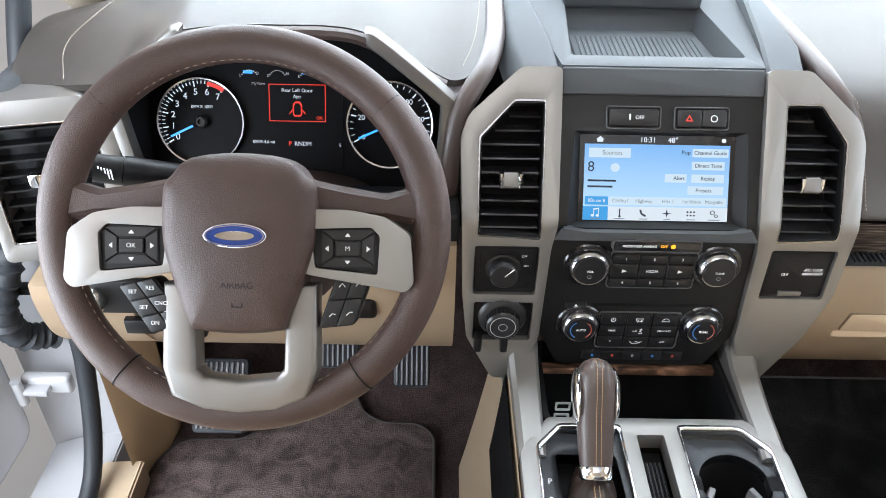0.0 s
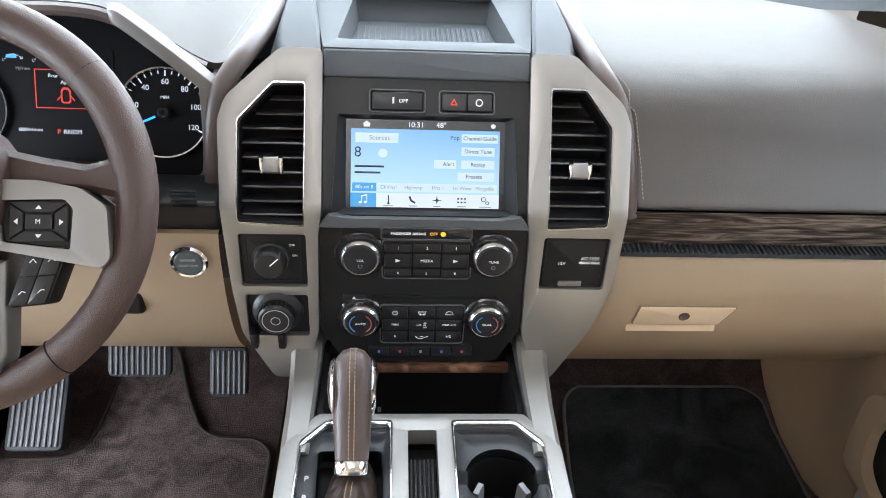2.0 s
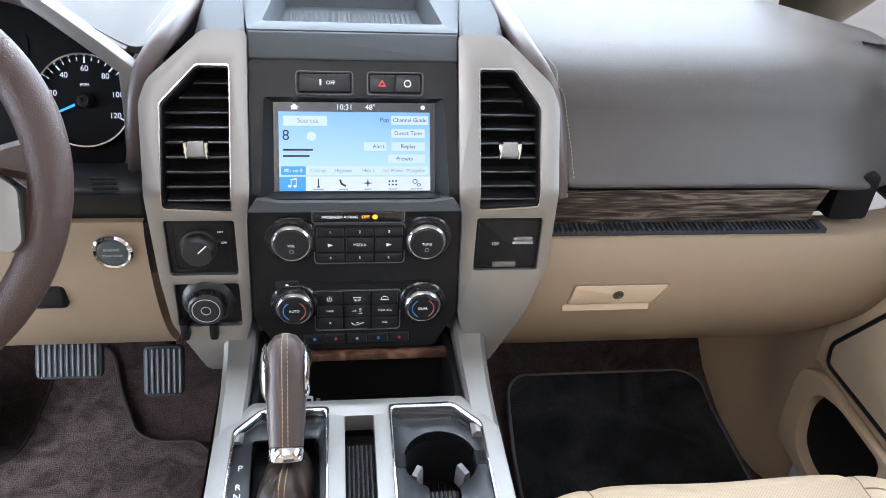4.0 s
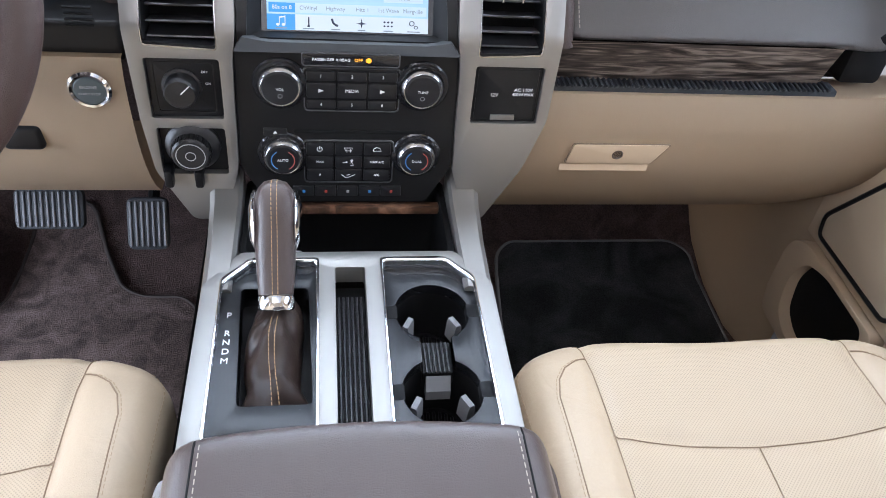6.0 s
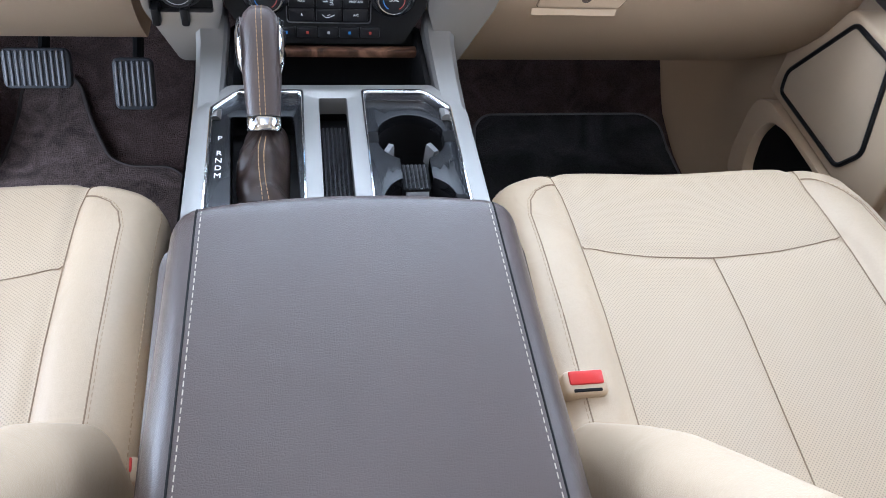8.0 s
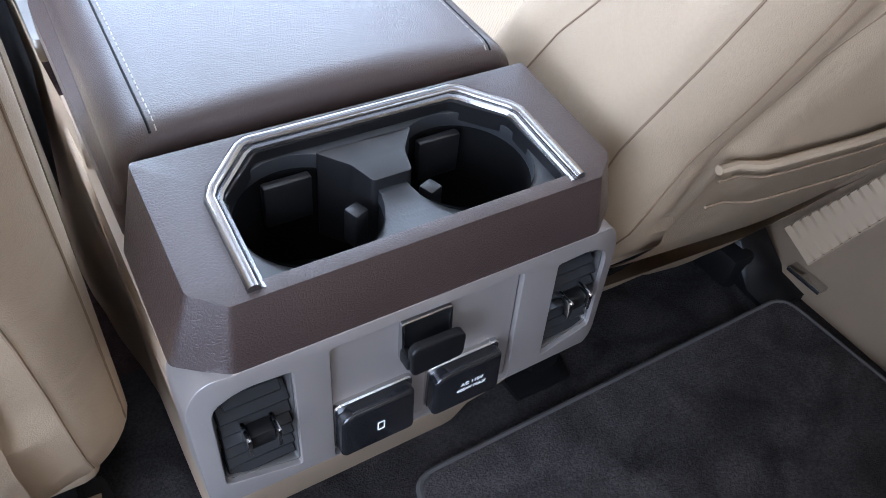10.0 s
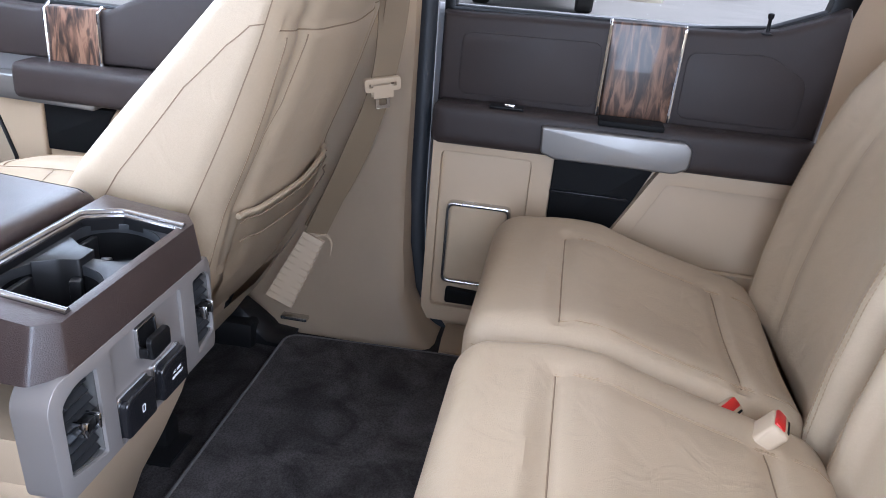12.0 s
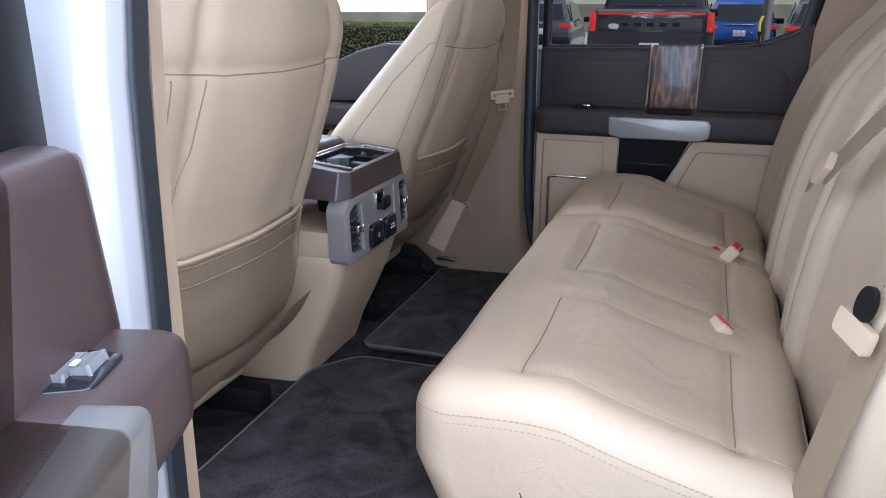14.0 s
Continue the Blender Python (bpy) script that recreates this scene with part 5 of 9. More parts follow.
# brown upper spokes and satin silver lower frame
for sgn in (-1, 1):
    bm = B()
    rings = []
    for x, y0, y1, z in ((0.055, 0.005, 0.05, -0.004), (0.10, 0.012, 0.041, -0.004), (0.135, 0.012, 0.036, -0.004), (0.166, 0.006, 0.045, -0.003)):
        rings.append([on_wheel(sgn * x, yy, zz) for yy, zz in ((y0, z - 0.012), (y0, z + 0.008), (y0 + 0.006, z + 0.014), (y1 - 0.006, z + 0.014), (y1, z + 0.008), (y1, z - 0.012))])
    loft(bm, rings)
    part("upper_spoke", bm, M_RIM, wheel, "leather-wrapped spoke")
    bm = B()
    outl = rounded([(0.060, 0.020), (0.100, 0.020), (0.135, 0.014), (0.158, -0.002), (0.162, -0.048), (0.154, -0.056), (0.085, -0.044), (0.060, -0.040)], 0.006)
    keyh = rounded([(0.066, 0.002), (0.122, 0.004), (0.130, -0.004), (0.128, -0.040), (0.070, -0.034)], 0.003)
    plate(bm, [(sgn * x, y) for x, y in outl], [[(sgn * x, y) for x, y in keyh]], -0.016, 0.022, 0.005, 3, WP)
    sp = part("silver_spoke", bm, M_SILVER, wheel, "satin silver spoke")
    bm = B()
    plate(bm, [(sgn * x, y) for x, y in keyh], (), -0.01, 0.017, 0.001, 1, WP)
    kp = part("spoke_keypad", bm, M_BLACK, sp, "black control pad")
    bm = B()
    cx, cy = sgn * 0.100, -0.016
    for a, b, c, d in ((-0.026, 0.017, 0.024, 0.008), (-0.026, -0.017, 0.024, -0.008)):
        plate(bm, rounded([(cx - 0.024, b), (cx + 0.024, b), (cx + 0.012, d * 1.05), (cx - 0.012, d * 1.05)], 0.001) if b > 0 else rounded([(cx - 0.012, d * 1.05), (cx + 0.012, d * 1.05), (cx + 0.024, b), (cx - 0.024, b)], 0.001), (), 0.016, 0.0195, 0.001, 1, WP @ Matrix.Translation((0, cy, 0)))
    for sg in (-1, 1):
        plate(bm, [(cx + sg * 0.025, 0.016), (cx + sg * 0.025, -0.016), (cx + sg * 0.0128, -0.0078), (cx + sg * 0.0128, 0.0078)], (), 0.016, 0.0195, 0.001, 1, WP @ Matrix.Translation((0, cy, 0)))
    part("direction_keys", bm, M_KEY, kp)
    part("centre_key", plate(B(), rect(cx - 0.0115, cy - 0.0068, cx + 0.0115, cy + 0.0068, 0.001), (), 0.016, 0.0205, 0.001, 1, WP), M_KEY, kp)
    lettering("key_text", "OK" if sgn < 0 else "M", 0.006, WP @ Matrix.Translation((cx, cy, 0.0207)), M_PRINT, kp)
    bm = B()
    for dx, dy, rot in ((0.019, 0, 0), (-0.019, 0, 180), (0, 0.0125, 90), (0, -0.0125, 270)):
        Q = WP @ Matrix.Translation((cx + dx, cy + dy, 0)) @ Matrix.Rotation(radians(rot), 4, "Z")
        plate(bm, [(-0.0015, -0.0028), (0.002, 0), (-0.0015, 0.0028)], (), 0.0193, 0.0198, 0, 1, Q)
    part("key_symbols", bm, M_PRINT, kp)
    # slanted key cluster below the spoke
    A, Bc, C, D = ((-0.115, -0.053), (-0.081, -0.045), (-0.044, -0.089), (-0.083, -0.099)) if sgn < 0 else ((0.091, -0.037), (0.125, -0.035), (0.107, -0.088), (0.072, -0.092))
    kc = part("slanted_keypad", plate(B(), rounded([D, C, Bc, A], 0.005), (), -0.012, 0.0135, 0.002, 2, WP), M_BLACK, wheel, "black control keys")

    def pad_at(u, v):
        return [(A[q] * (1 - u) + Bc[q] * u) * (1 - v) + (D[q] * (1 - u) + C[q] * u) * v for q in (0, 1)]
    n_rows = 3 if sgn < 0 else 2
    for i in range(n_rows):
        for j in range(2):
            u0, u1, v0, v1 = 0.05 + 0.46 * j, 0.05 + 0.46 * j + 0.44, 0.035 + i * 0.95 / n_rows, 0.02 + (i + 1) * 0.95 / n_rows
            q = rounded([pad_at(u0, v1), pad_at(u1, v1), pad_at(u1, v0), pad_at(u0, v0)], 0.0015)
            k = part("key", plate(B(), q, (), 0.010, 0.0175, 0.0014, 2, WP), M_KEY, kc)
            m = pad_at((u0 + u1) / 2, (v0 + v1) / 2)
            if sgn < 0:
                lettering("key_text", (("SET", "RES"), ("SET", "CNCL"), ("ON", "OFF"))[i][j], 0.0052, WP @ Matrix.Translation((m[0], m[1], 0.0177)), M_PRINT, k)
            else:
                part("key_symbol", tube(B(), [WP @ Vector((m[0] + a, m[1] + b2, 0.0177)) for a, b2 in ((-0.003, -0.001 - 0.002 * i), (0.0, 0.0025 * (1 - i)), (0.003, -0.001 + 0.001 * j))], 0.0005, 5), M_PRINT, k)
# lower silver loop
bm = B()
plate(bm, [(-0.072, -0.05), (-0.073, -0.130), (-0.064, -0.158), (-0.034, -0.1705), (0, -0.174), (0.034, -0.1705), (0.064, -0.158), (0.073, -0.130), (0.072, -0.05), (0.043, -0.05), (0.041, -0.131), (0.033, -0.138), (0, -0.1415), (-0.033, -0.138), (-0.041, -0.131), (-0.043, -0.05)], (), -0.012, 0.018, 0.006, 3, WP)
part("lower_spoke", bm, M_SILVER, wheel, "satin silver lower spoke")
bm = B()
lathe(bm, [(0.055, -0.06), (0.055, -0.02), (0.06, -0.012), (0.001, -0.012)], 32, WP @ Matrix.Translation((0, -0.01, 0)))
part("hub_back", bm, M_SOOT, wheel)

# indicator stalk
stalk = thing("indicator_stalk", (-0.54, -0.06, 0.86), "black indicator stalk with a ribbed end", "stalk")
bm = B()
P = [Vector((-0.50, -0.03, 0.868)), Vector((-0.545, -0.042, 0.880)), Vector((-0.59, -0.054, 0.893)), Vector((-0.594, -0.055, 0.894))]
tube(bm, P, [0.012, 0.0145, 0.0165, 0.0165], 16)
part("lever", bm, M_BLACK, stalk)
bm = B()
tube(bm, [Vector((-0.595, -0.0552, 0.8942)), Vector((-0.622, -0.062, 0.902))], [0.0155, 0.0150], 16)
part("twist_end", bm, M_CHARCOAL, stalk)
bm = B()
for i in range(5):
    box(bm, (-0.600 - 0.003 * i, -0.0725, 0.900 + 0.001 * i), (0.0012, 0.001, 0.012), 0)
part("end_print", bm, M_PRINT, stalk)

# ---- centre console ----
con = thing("centre_console", (0, -0.45, 0.2), "tan and silver centre console with cup holders", "console")
CZ = 0.584
# silver deck with three openings
deck = rounded([(-0.160, -0.40), (-0.159, -0.170), (-0.122, -0.118), (0.122, -0.118), (0.159, -0.170), (0.160, -0.40)], 0.006)
h1 = rounded([(-0.138, -0.37), (-0.138, -0.166), (-0.110, -0.134), (-0.036, -0.134), (-0.036, -0.37)], 0.006)
h2 = rect(-0.0165, -0.37, 0.0165, -0.144, 0.003)
h3 = rounded([(0.138, -0.37), (0.138, -0.166), (0.110, -0.134), (0.036, -0.134), (0.036, -0.37)], 0.006)
bm = plate(B(), deck, [h1, h2, h3], CZ - 0.02, CZ + 0.004, 0.004, 2)
part("deck", bm, M_SILVER, con, "satin silver deck")
for h in (h1, h3):
    bm = plate(B(), inset(h, -0.005), [inset(h, 0.003)], CZ - 0.008, CZ + 0.0075, 0.0025, 3)
    part("deck_trim", bm, M_CHROME, con, "chrome trim")
# shift plate
M_GLOSS_GREY = material("gloss_slate_plastic", (0.013, 0.014, 0.016), 0.24, vary=0.1, spec=0.35)
bm = plate(B(), inset(h1, -0.001), [rounded([(-0.112, -0.325), (-0.118, -0.170), (-0.046, -0.170), (-0.040, -0.325)], 0.006)], CZ - 0.02, CZ - 0.002, 0.002, 2)
sp = part("shift_plate", bm, M_GLOSS_GREY, con, "charcoal shift plate")
for tx, y in (("P", -0.209), ("R", -0.234), ("N", -0.246), ("D", -0.258), ("M", -0.270)):
    lettering("gear_letter", tx, 0.0105, Matrix.Translation((-0.1275, y, CZ - 0.0015)), M_PRINT, sp)
bm = B()
loft(bm, [[(x, y, CZ - 0.004) for x, y in rounded([(-0.112, -0.325), (-0.118, -0.170), (-0.046, -0.170), (-0.040, -0.325)], 0.006)], [(x, y, CZ - 0.05) for x, y in rounded([(-0.112, -0.325), (-0.118, -0.170), (-0.046, -0.170), (-0.040, -0.325)], 0.006)]], True, False)
part("shift_well", bm, M_SOOT, con)
# coin slot
bm = plate(B(), rect(-0.0165, -0.42, 0.0165, -0.144, 0.003), (), CZ - 0.035, CZ - 0.030)
sl = part("slot_liner", bm, M_SOOT, con, "ribbed black slot liner")
for i in range(6):
    part("rib", box(B(), (-0.0125 + 0.005 * i, -0.28, CZ - 0.029), (0.0025, 0.24, 0.003), 0.0006, 1), M_KEY, sl)
# cup holder insert
CUPS = ((0.088, -0.205, 0.041), (0.088, -0.312, 0.041))
NW = 0.017


def dumbbell(k=0.0):
    """Both cups' rims joined by a neck, grown by k."""
    r, h = CUPS[0][2] + k, NW + k
    a0 = math.asin(h / r)
    out = []
    for (cx, cy, _), base in ((CUPS[0], -90), (CUPS[1], 90)):
        b = radians(base)
        out += [(cx + r * math.cos(b + a0 + (2 * math.pi - 2 * a0) * i / 30), cy + r * math.sin(b + a0 + (2 * math.pi - 2 * a0) * i / 30)) for i in range(31)]
    return out


bm = plate(B(), inset(h3, -0.001), [dumbbell()], CZ - 0.02, CZ - 0.006, 0.002, 2)
ch = part("cup_plate", bm, M_GLOSS_GREY, con, "grey cup holder plate")
bm = B()
loft(bm, [[(x, y, z) for x, y in dumbbell()] for z in (CZ - 0.007, CZ - 0.024)], True, False)
part("cup_rim", bm, M_SOOT, ch)
M_FINGER = material("pale_grey_rubber", (0.16, 0.16, 0.165), 0.45)
for cx, cy, r in CUPS:
    bm = B()
    lathe(bm, [(r + 0.0005, CZ - 0.024), (r - 0.001, CZ - 0.06), (r - 0.006, CZ - 0.085), (0.001, CZ - 0.085)], 32, Matrix.Translation((cx, cy, 0)), False)
    part("cup_well", bm, M_SOOT, ch)
    bm = B()
    lathe(bm, [(r - 0.007, CZ - 0.084), (r - 0.008, CZ - 0.080), (r - 0.0095, CZ - 0.080), (r - 0.0105, CZ - 0.084)], 32, Matrix.Translation((cx, cy, 0)), False)
    mt_ = part("cup_mat", bm, M_BLACK, ch, "ribbed rubber cup mat")
    for q in range(9):
        dx = -0.026 + 0.0065 * q
        part("rib", box(B(), (cx + dx, cy, CZ - 0.083), (0.0034, 2 * math.sqrt(0.029 ** 2 - dx * dx), 0.003), 0.0006, 1), M_BLACK, mt_)
    for sg in (-1, 1):
        rings = []
        for z, w in ((CZ - 0.046, 0.0052), (CZ - 0.024, 0.0042), (CZ - 0.019, 0.003)):
            rings.append([Vector((cx + sg * 0.026, cy - 0.004, z)) + Matrix.Rotation(radians(sg * 28), 3, "Z") @ Vector((a * w, b * 0.008, 0)) for a, b in ((-1, -1), (1, -1), (1, 1), (-1, 1))])
        part("cup_finger", loft(B(), rings), M_FINGER, ch, sharp=20)
        bm = B()
        box(bm, (cx + sg * 0.044, cy, CZ - 0.012), (0.012, 0.020, 0.014), 0.002)
        part("cup_clip", bm, M_SOOT, ch)
# ribbed saddle between the cups, with a small ramp towards the near one
bm = box(B(), (0.088, -0.2585, CZ - 0.029), (2 * NW - 0.001, 0.042, 0.018), 0.001, 1)
sd = part("cup_saddle", bm, M_SOOT, ch)
for q in range(6):
    part("rib", box(B(), (0.0762 + 0.0047 * q, -0.2585, CZ - 0.0195), (0.0022, 0.040, 0.002), 0.0004, 1), M_KEY, sd)
rings = [[(0.088 + a * 0.013, y, z) for a, z in ((-1, CZ - 0.045), (-1, zt), (1, zt), (1, CZ - 0.045))] for y, zt in ((-0.281, CZ - 0.022), (-0.292, CZ - 0.034), (-0.294, CZ - 0.042))]
part("saddle_ramp", loft(B(), rings), M_FINGER, sd, sharp=20)
# rails up to the stack, and the open bin between them
for sgn in (-1, 1):
    bm = B()
    rings = []
    for y, x0, x1, z in ((-0.175, 0.128, 0.160, CZ + 0.003), (-0.10, 0.127, 0.161, CZ + 0.006), (-0.04, 0.126, 0.163, CZ + 0.013), (0.01, 0.125, 0.166, CZ + 0.03)):
        rings.append([Vector((sgn * x, y, zz)) for x, zz in ((x0, z - 0.09), (x0, z - 0.004), (x0 + 0.004, z), (x1 - 0.006, z), (x1, z - 0.006), (x1 + 0.002, z - 0.09))])
    loft(bm, rings)
    part("console_rail", bm, M_SILVER, con, "satin silver rail")
bm = B()
bin_in = rect(-0.118, -0.112, 0.118, 0.022, 0.012)
loft(bm, [[(x, y, 0.578) for x, y in rect(-0.125, -0.118, 0.125, 0.028, 0.012)], [(x, y, 0.578) for x, y in bin_in], [(x, y, 0.420) for x, y in bin_in], [(x * 0.05, -0.045 + (y + 0.045) * 0.05, 0.418) for x, y in bin_in]], True, False)
part("front_bin", bm, M_SOOT, con, "open black bin")
for z in (0.4515, 0.427):
    bm = plate(B(), rect(-0.0115, -0.0085, 0.0115, 0.0085, 0.003), [rect(-0.0085, -0.0055, 0.0085, 0.0055, 0.0015)], 0, 0.002, 0, 1, frame_at((-0.0715, 0.0215, z), (1, 0, 0), (0, 0, 1)))
    part("usb_socket", bm, M_PRINT, con, "pale socket outline")
    part("socket_mark", plate(B(), rect(0.016, -0.004, 0.021, 0.004, 0.001), (), 0, 0.002, 0, 1, frame_at((-0.0715, 0.0215, z), (1, 0, 0), (0, 0, 1))), M_PRINT_DIM, con)
bm = B()
box(bm, (0.0, -0.010, 0.563), (0.236, 0.014, 0.012), 0.003)
part("bin_wood_lip", bm, M_WOOD_UP, con, "wood lip over the bin")

# tan console sides down to the floor
for sgn in (-1, 1):
    bm = B()
    cols = []
    for y, xt, zt, xb, zb in ((0.16, 0.15, 0.58, 0.215, 0.12), (0.0, 0.164, 0.575, 0.215, 0.12), (-0.17, 0.162, 0.575, 0.19, 0.13), (-0.42, 0.160, 0.58, 0.170, 0.15), (-0.56, 0.157, 0.60, 0.150, 0.19)):
        cols.append([Vector((sgn * (xt + (xb - xt) * t ** 1.3), y, zt + (zb - zt) * t)) for t in (0, 0.1, 0.25, 0.45, 0.65, 0.85, 1.0)])
    sheet(bm, cols, 0.01)
    part("console_side", bm, M_TAN_PLASTIC, con, "tan plastic console side")
# driver's side: the dark gap below the rail, laid on as a black sheet
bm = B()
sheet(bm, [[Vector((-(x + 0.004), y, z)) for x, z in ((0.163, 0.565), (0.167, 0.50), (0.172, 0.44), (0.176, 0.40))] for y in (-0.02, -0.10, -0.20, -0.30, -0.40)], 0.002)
part("side_gap_dark", bm, M_SOOT, con, "flat black sheet for the dark gap below the rail")
# lower rear body, sloping in to the floor
bm = B()
rings = []
for z, w, y in ((0.550, 0.1585, -0.848), (0.502, 0.160, -0.852), (0.499, 0.1585, -0.851), (0.496, 0.160, -0.855), (0.47, 0.158, -0.848), (0.42, 0.156, -0.832), (0.35, 0.153, -0.802), (0.28, 0.151, -0.768), (0.21, 0.152, -0.743)):
    rings.append([Vector((px, py, z)) for px, py in rounded([(-w, -0.44), (-w, y), (w, y), (w, -0.44)], [0.002, 0.034, 0.034, 0.002], 6)])
loft(bm, rings)
part("console_back", bm, M_TAN_PLASTIC, con, "tan plastic lower back")

# padded armrest lid
def lid_F(p):
    t = (p.y + 0.145) / 0.29
    q = Vector((p.x, p.y, p.z))
    if q.z > 0:
        q.z += 0.006 * (1 - (q.x / 0.155) ** 2)
        k = max(0.0, abs(q.x) - 0.122) / 0.033
        q.z -= 0.02 * k * k
    q.x *= 1.0 - 0.05 * t + (0.03 + 0.05 * t if q.z < 0 else 0)
    q.y += 0.011 * t * t * (1 - (q.x / 0.155) ** 2)
    return Vector((q.x, -0.5855 + q.y, 0.642 + q.z + 0.019 * t))


LID = softbox((0.153, 0.1425, 0.048), 0.015, lid_F, (30, 30, 12))
lid = part("armrest_lid", soft_mesh(B(), LID), M_BROWN, con, "padded dark brown leather lid")
for sgn in (-1, 1):
    line = [LID(sgn * 0.83, v, 1) for v in [-0.99 + 0.04 * i for i in range(50)]]
    part("lid_stitching", dashes(B(), [p + Vector((-sgn * 0.004, 0, 0.0004)) for p in line], 0.0042, 0.0024, 0.00055), M_THREAD, lid, "pale stitching")
    part("lid_seam", tube(B(), [p + Vector((0, 0, -0.0006)) for p in line], 0.001, 5), M_SOOT, lid)

# rear cup holder block in brown grained plastic
bm = B()
U_OUT = rounded([(-0.162, -0.739), (0.162, -0.739), (0.164, -0.845), (0.135, -0.868), (-0.135, -0.868), (-0.164, -0.845)], 0.004)
U_HOLE = rounded([(-0.076, -0.752), (0.076, -0.752), (0.108, -0.785), (0.110, -0.852), (-0.110, -0.852), (-0.108, -0.785)], 0.004)


def block_F(v):
    k = (0.682 - v.z) / 0.065
    ax = abs(v.x)
    x = v.x if ax < 0.12 else math.copysign(0.12 + (ax - 0.12) * (0.62 + 0.38 * k), v.x)
    y = v.y if v.y > -0.855 else v.y + 0.006 * (1 - k)
    return Vector((x, y, v.z + (0.11 * (v.y + 0.736) if v.z > 0.64 else 0)))


sub = B()
plate(sub, U_OUT, [U_HOLE], 0.617, 0.682, 0.006, 3, block_F)
part("rear_block", sub, M_BROWN_PLASTIC, con, "brown grained rear cup holder block")


def rz(y, d=0.0):
    return 0.682 + 0.11 * (y + 0.736) + d


bm = B()
line = [(-0.113, -0.858), (-0.1125, -0.83), (-0.112, -0.787), (-0.108, -0.779), (-0.083, -0.752), (-0.076, -0.748), (0.076, -0.748), (0.083, -0.752), (0.108, -0.779), (0.112, -0.787), (0.1125, -0.83), (0.113, -0.858)]
tube(bm, [Vector((x, y, rz(y, 0.001))) for x, y in line], 0.0042, 10)
tube(bm, [Vector((x * 0.955, (y + 0.80) * 0.92 - 0.80 - (0.004 if y < -0.85 else 0), rz(y, -0.002))) for x, y in line], 0.0026, 8)
part("cup_trim", bm, M_TRIM, con, "chrome cup holder trim")
M_CUP = material("dark_slate_cup_plastic", (0.034, 0.037, 0.041), 0.38, grain="fine", bump=0.1, fine=600)
RC = ((-0.0575, -0.803, 0.0475), (0.0575, -0.803, 0.0475))
bm = plate(B(), inset(U_HOLE, -0.001), [circle(c[0], c[1], c[2], 40) for c in RC], 0.660, 0.671, 0.002, 2, lambda v: Vector((v.x, v.y, v.z + 0.11 * (v.y + 0.736))))
rp = part("rear_cup_plate", bm, M_CUP, con, "grey cup holder plate")
for cx, cy, r in RC:
    bm = B()
    lathe(bm, [(r + 0.0005, 0.662), (r - 0.001, 0.60), (r - 0.004, 0.575), (0.001, 0.575)], 32, Matrix.Translation((cx, cy, 0)), False)
    part("cup_well", bm, M_SOOT, rp)
    for dx, dy, ang in ((0.03 if cx < 0 else -0.03, -0.006, 20), (0.0, 0.036, 0)):
        bm = B()
        box(bm, (cx + dx, cy + dy, 0.642), (0.012, 0.012, 0.028) if dy < 0 else (0.034, 0.008, 0.034), 0.002, 2, Matrix.Rotation(radians(ang), 4, "Z"))
        part("cup_finger", bm, M_KEY, rp)
part("cup_liner", plate(B(), inset(U_HOLE, 0.0006), [inset(U_HOLE, 0.0045)], 0.665, 0.6795, 0.001, 1, lambda v: Vector((v.x, v.y, v.z + 0.11 * (v.y + 0.736)))), M_KEY, rp)
bm = plate(B(), rounded([(-0.036, -0.764), (0.036, -0.764), (0.020, -0.785), (0.014, -0.806), (-0.014, -0.806), (-0.020, -0.785)], 0.003), (), 0.60, 0.672, 0.003, 2)
part("cup_divider", bm, M_KEY, rp)

# silver rear panel with two vents and outlet covers
def on_rear(v):
    """Rear panel coordinates (seen from behind, so x runs to the driver's side) with rounded ends."""
    x, y, d = v
    k = max(0.0, abs(x) - 0.118)
    return Vector((-x, -0.868 - d + 4.5 * k * k + 0.08 * max(0, y), 0.548 + y))


r_out = rounded([(-0.163, -0.060), (0.163, -0.060), (0.165, 0.047), (0.151, 0.070), (-0.151, 0.070), (-0.165, 0.047)], 0.012, 5)
v_l = rounded([(-0.151, -0.035), (-0.100, -0.042), (-0.100, 0.056), (-0.131, 0.058), (-0.151, 0.044)], [0.003, 0.003, 0.003, 0.014, 0.010])
v_r = [(-x, y) for x, y in v_l]
p_mid = rounded([(-0.070, -0.052), (0.076, -0.052), (0.076, 0.062), (-0.070, 0.062)], 0.004)
bm = plate(B(), r_out, [v_l, v_r, p_mid], -0.03, 0.008, 0.0075, 4, on_rear)
# warmer copy of M_SILVER, lightened because the dark cabin dims this panel
M_REAR = material("lightened_warm_silver", (0.33, 0.305, 0.292), 0.40, metal=0.45, grain="fine", bump=0.02, vary=0.03, fine=900)
rpan = part("rear_panel", bm, M_REAR, con, "satin silver rear panel")
mid = part("rear_insert", plate(B(), inset(p_mid, 0.001), (), -0.02, 0.004, 0.001, 1, on_rear), M_REAR, rpan)
M_BLADE = material("slate_vent_blade", (0.011, 0.012, 0.014), 0.40, spec=0.35, vary=0.1)
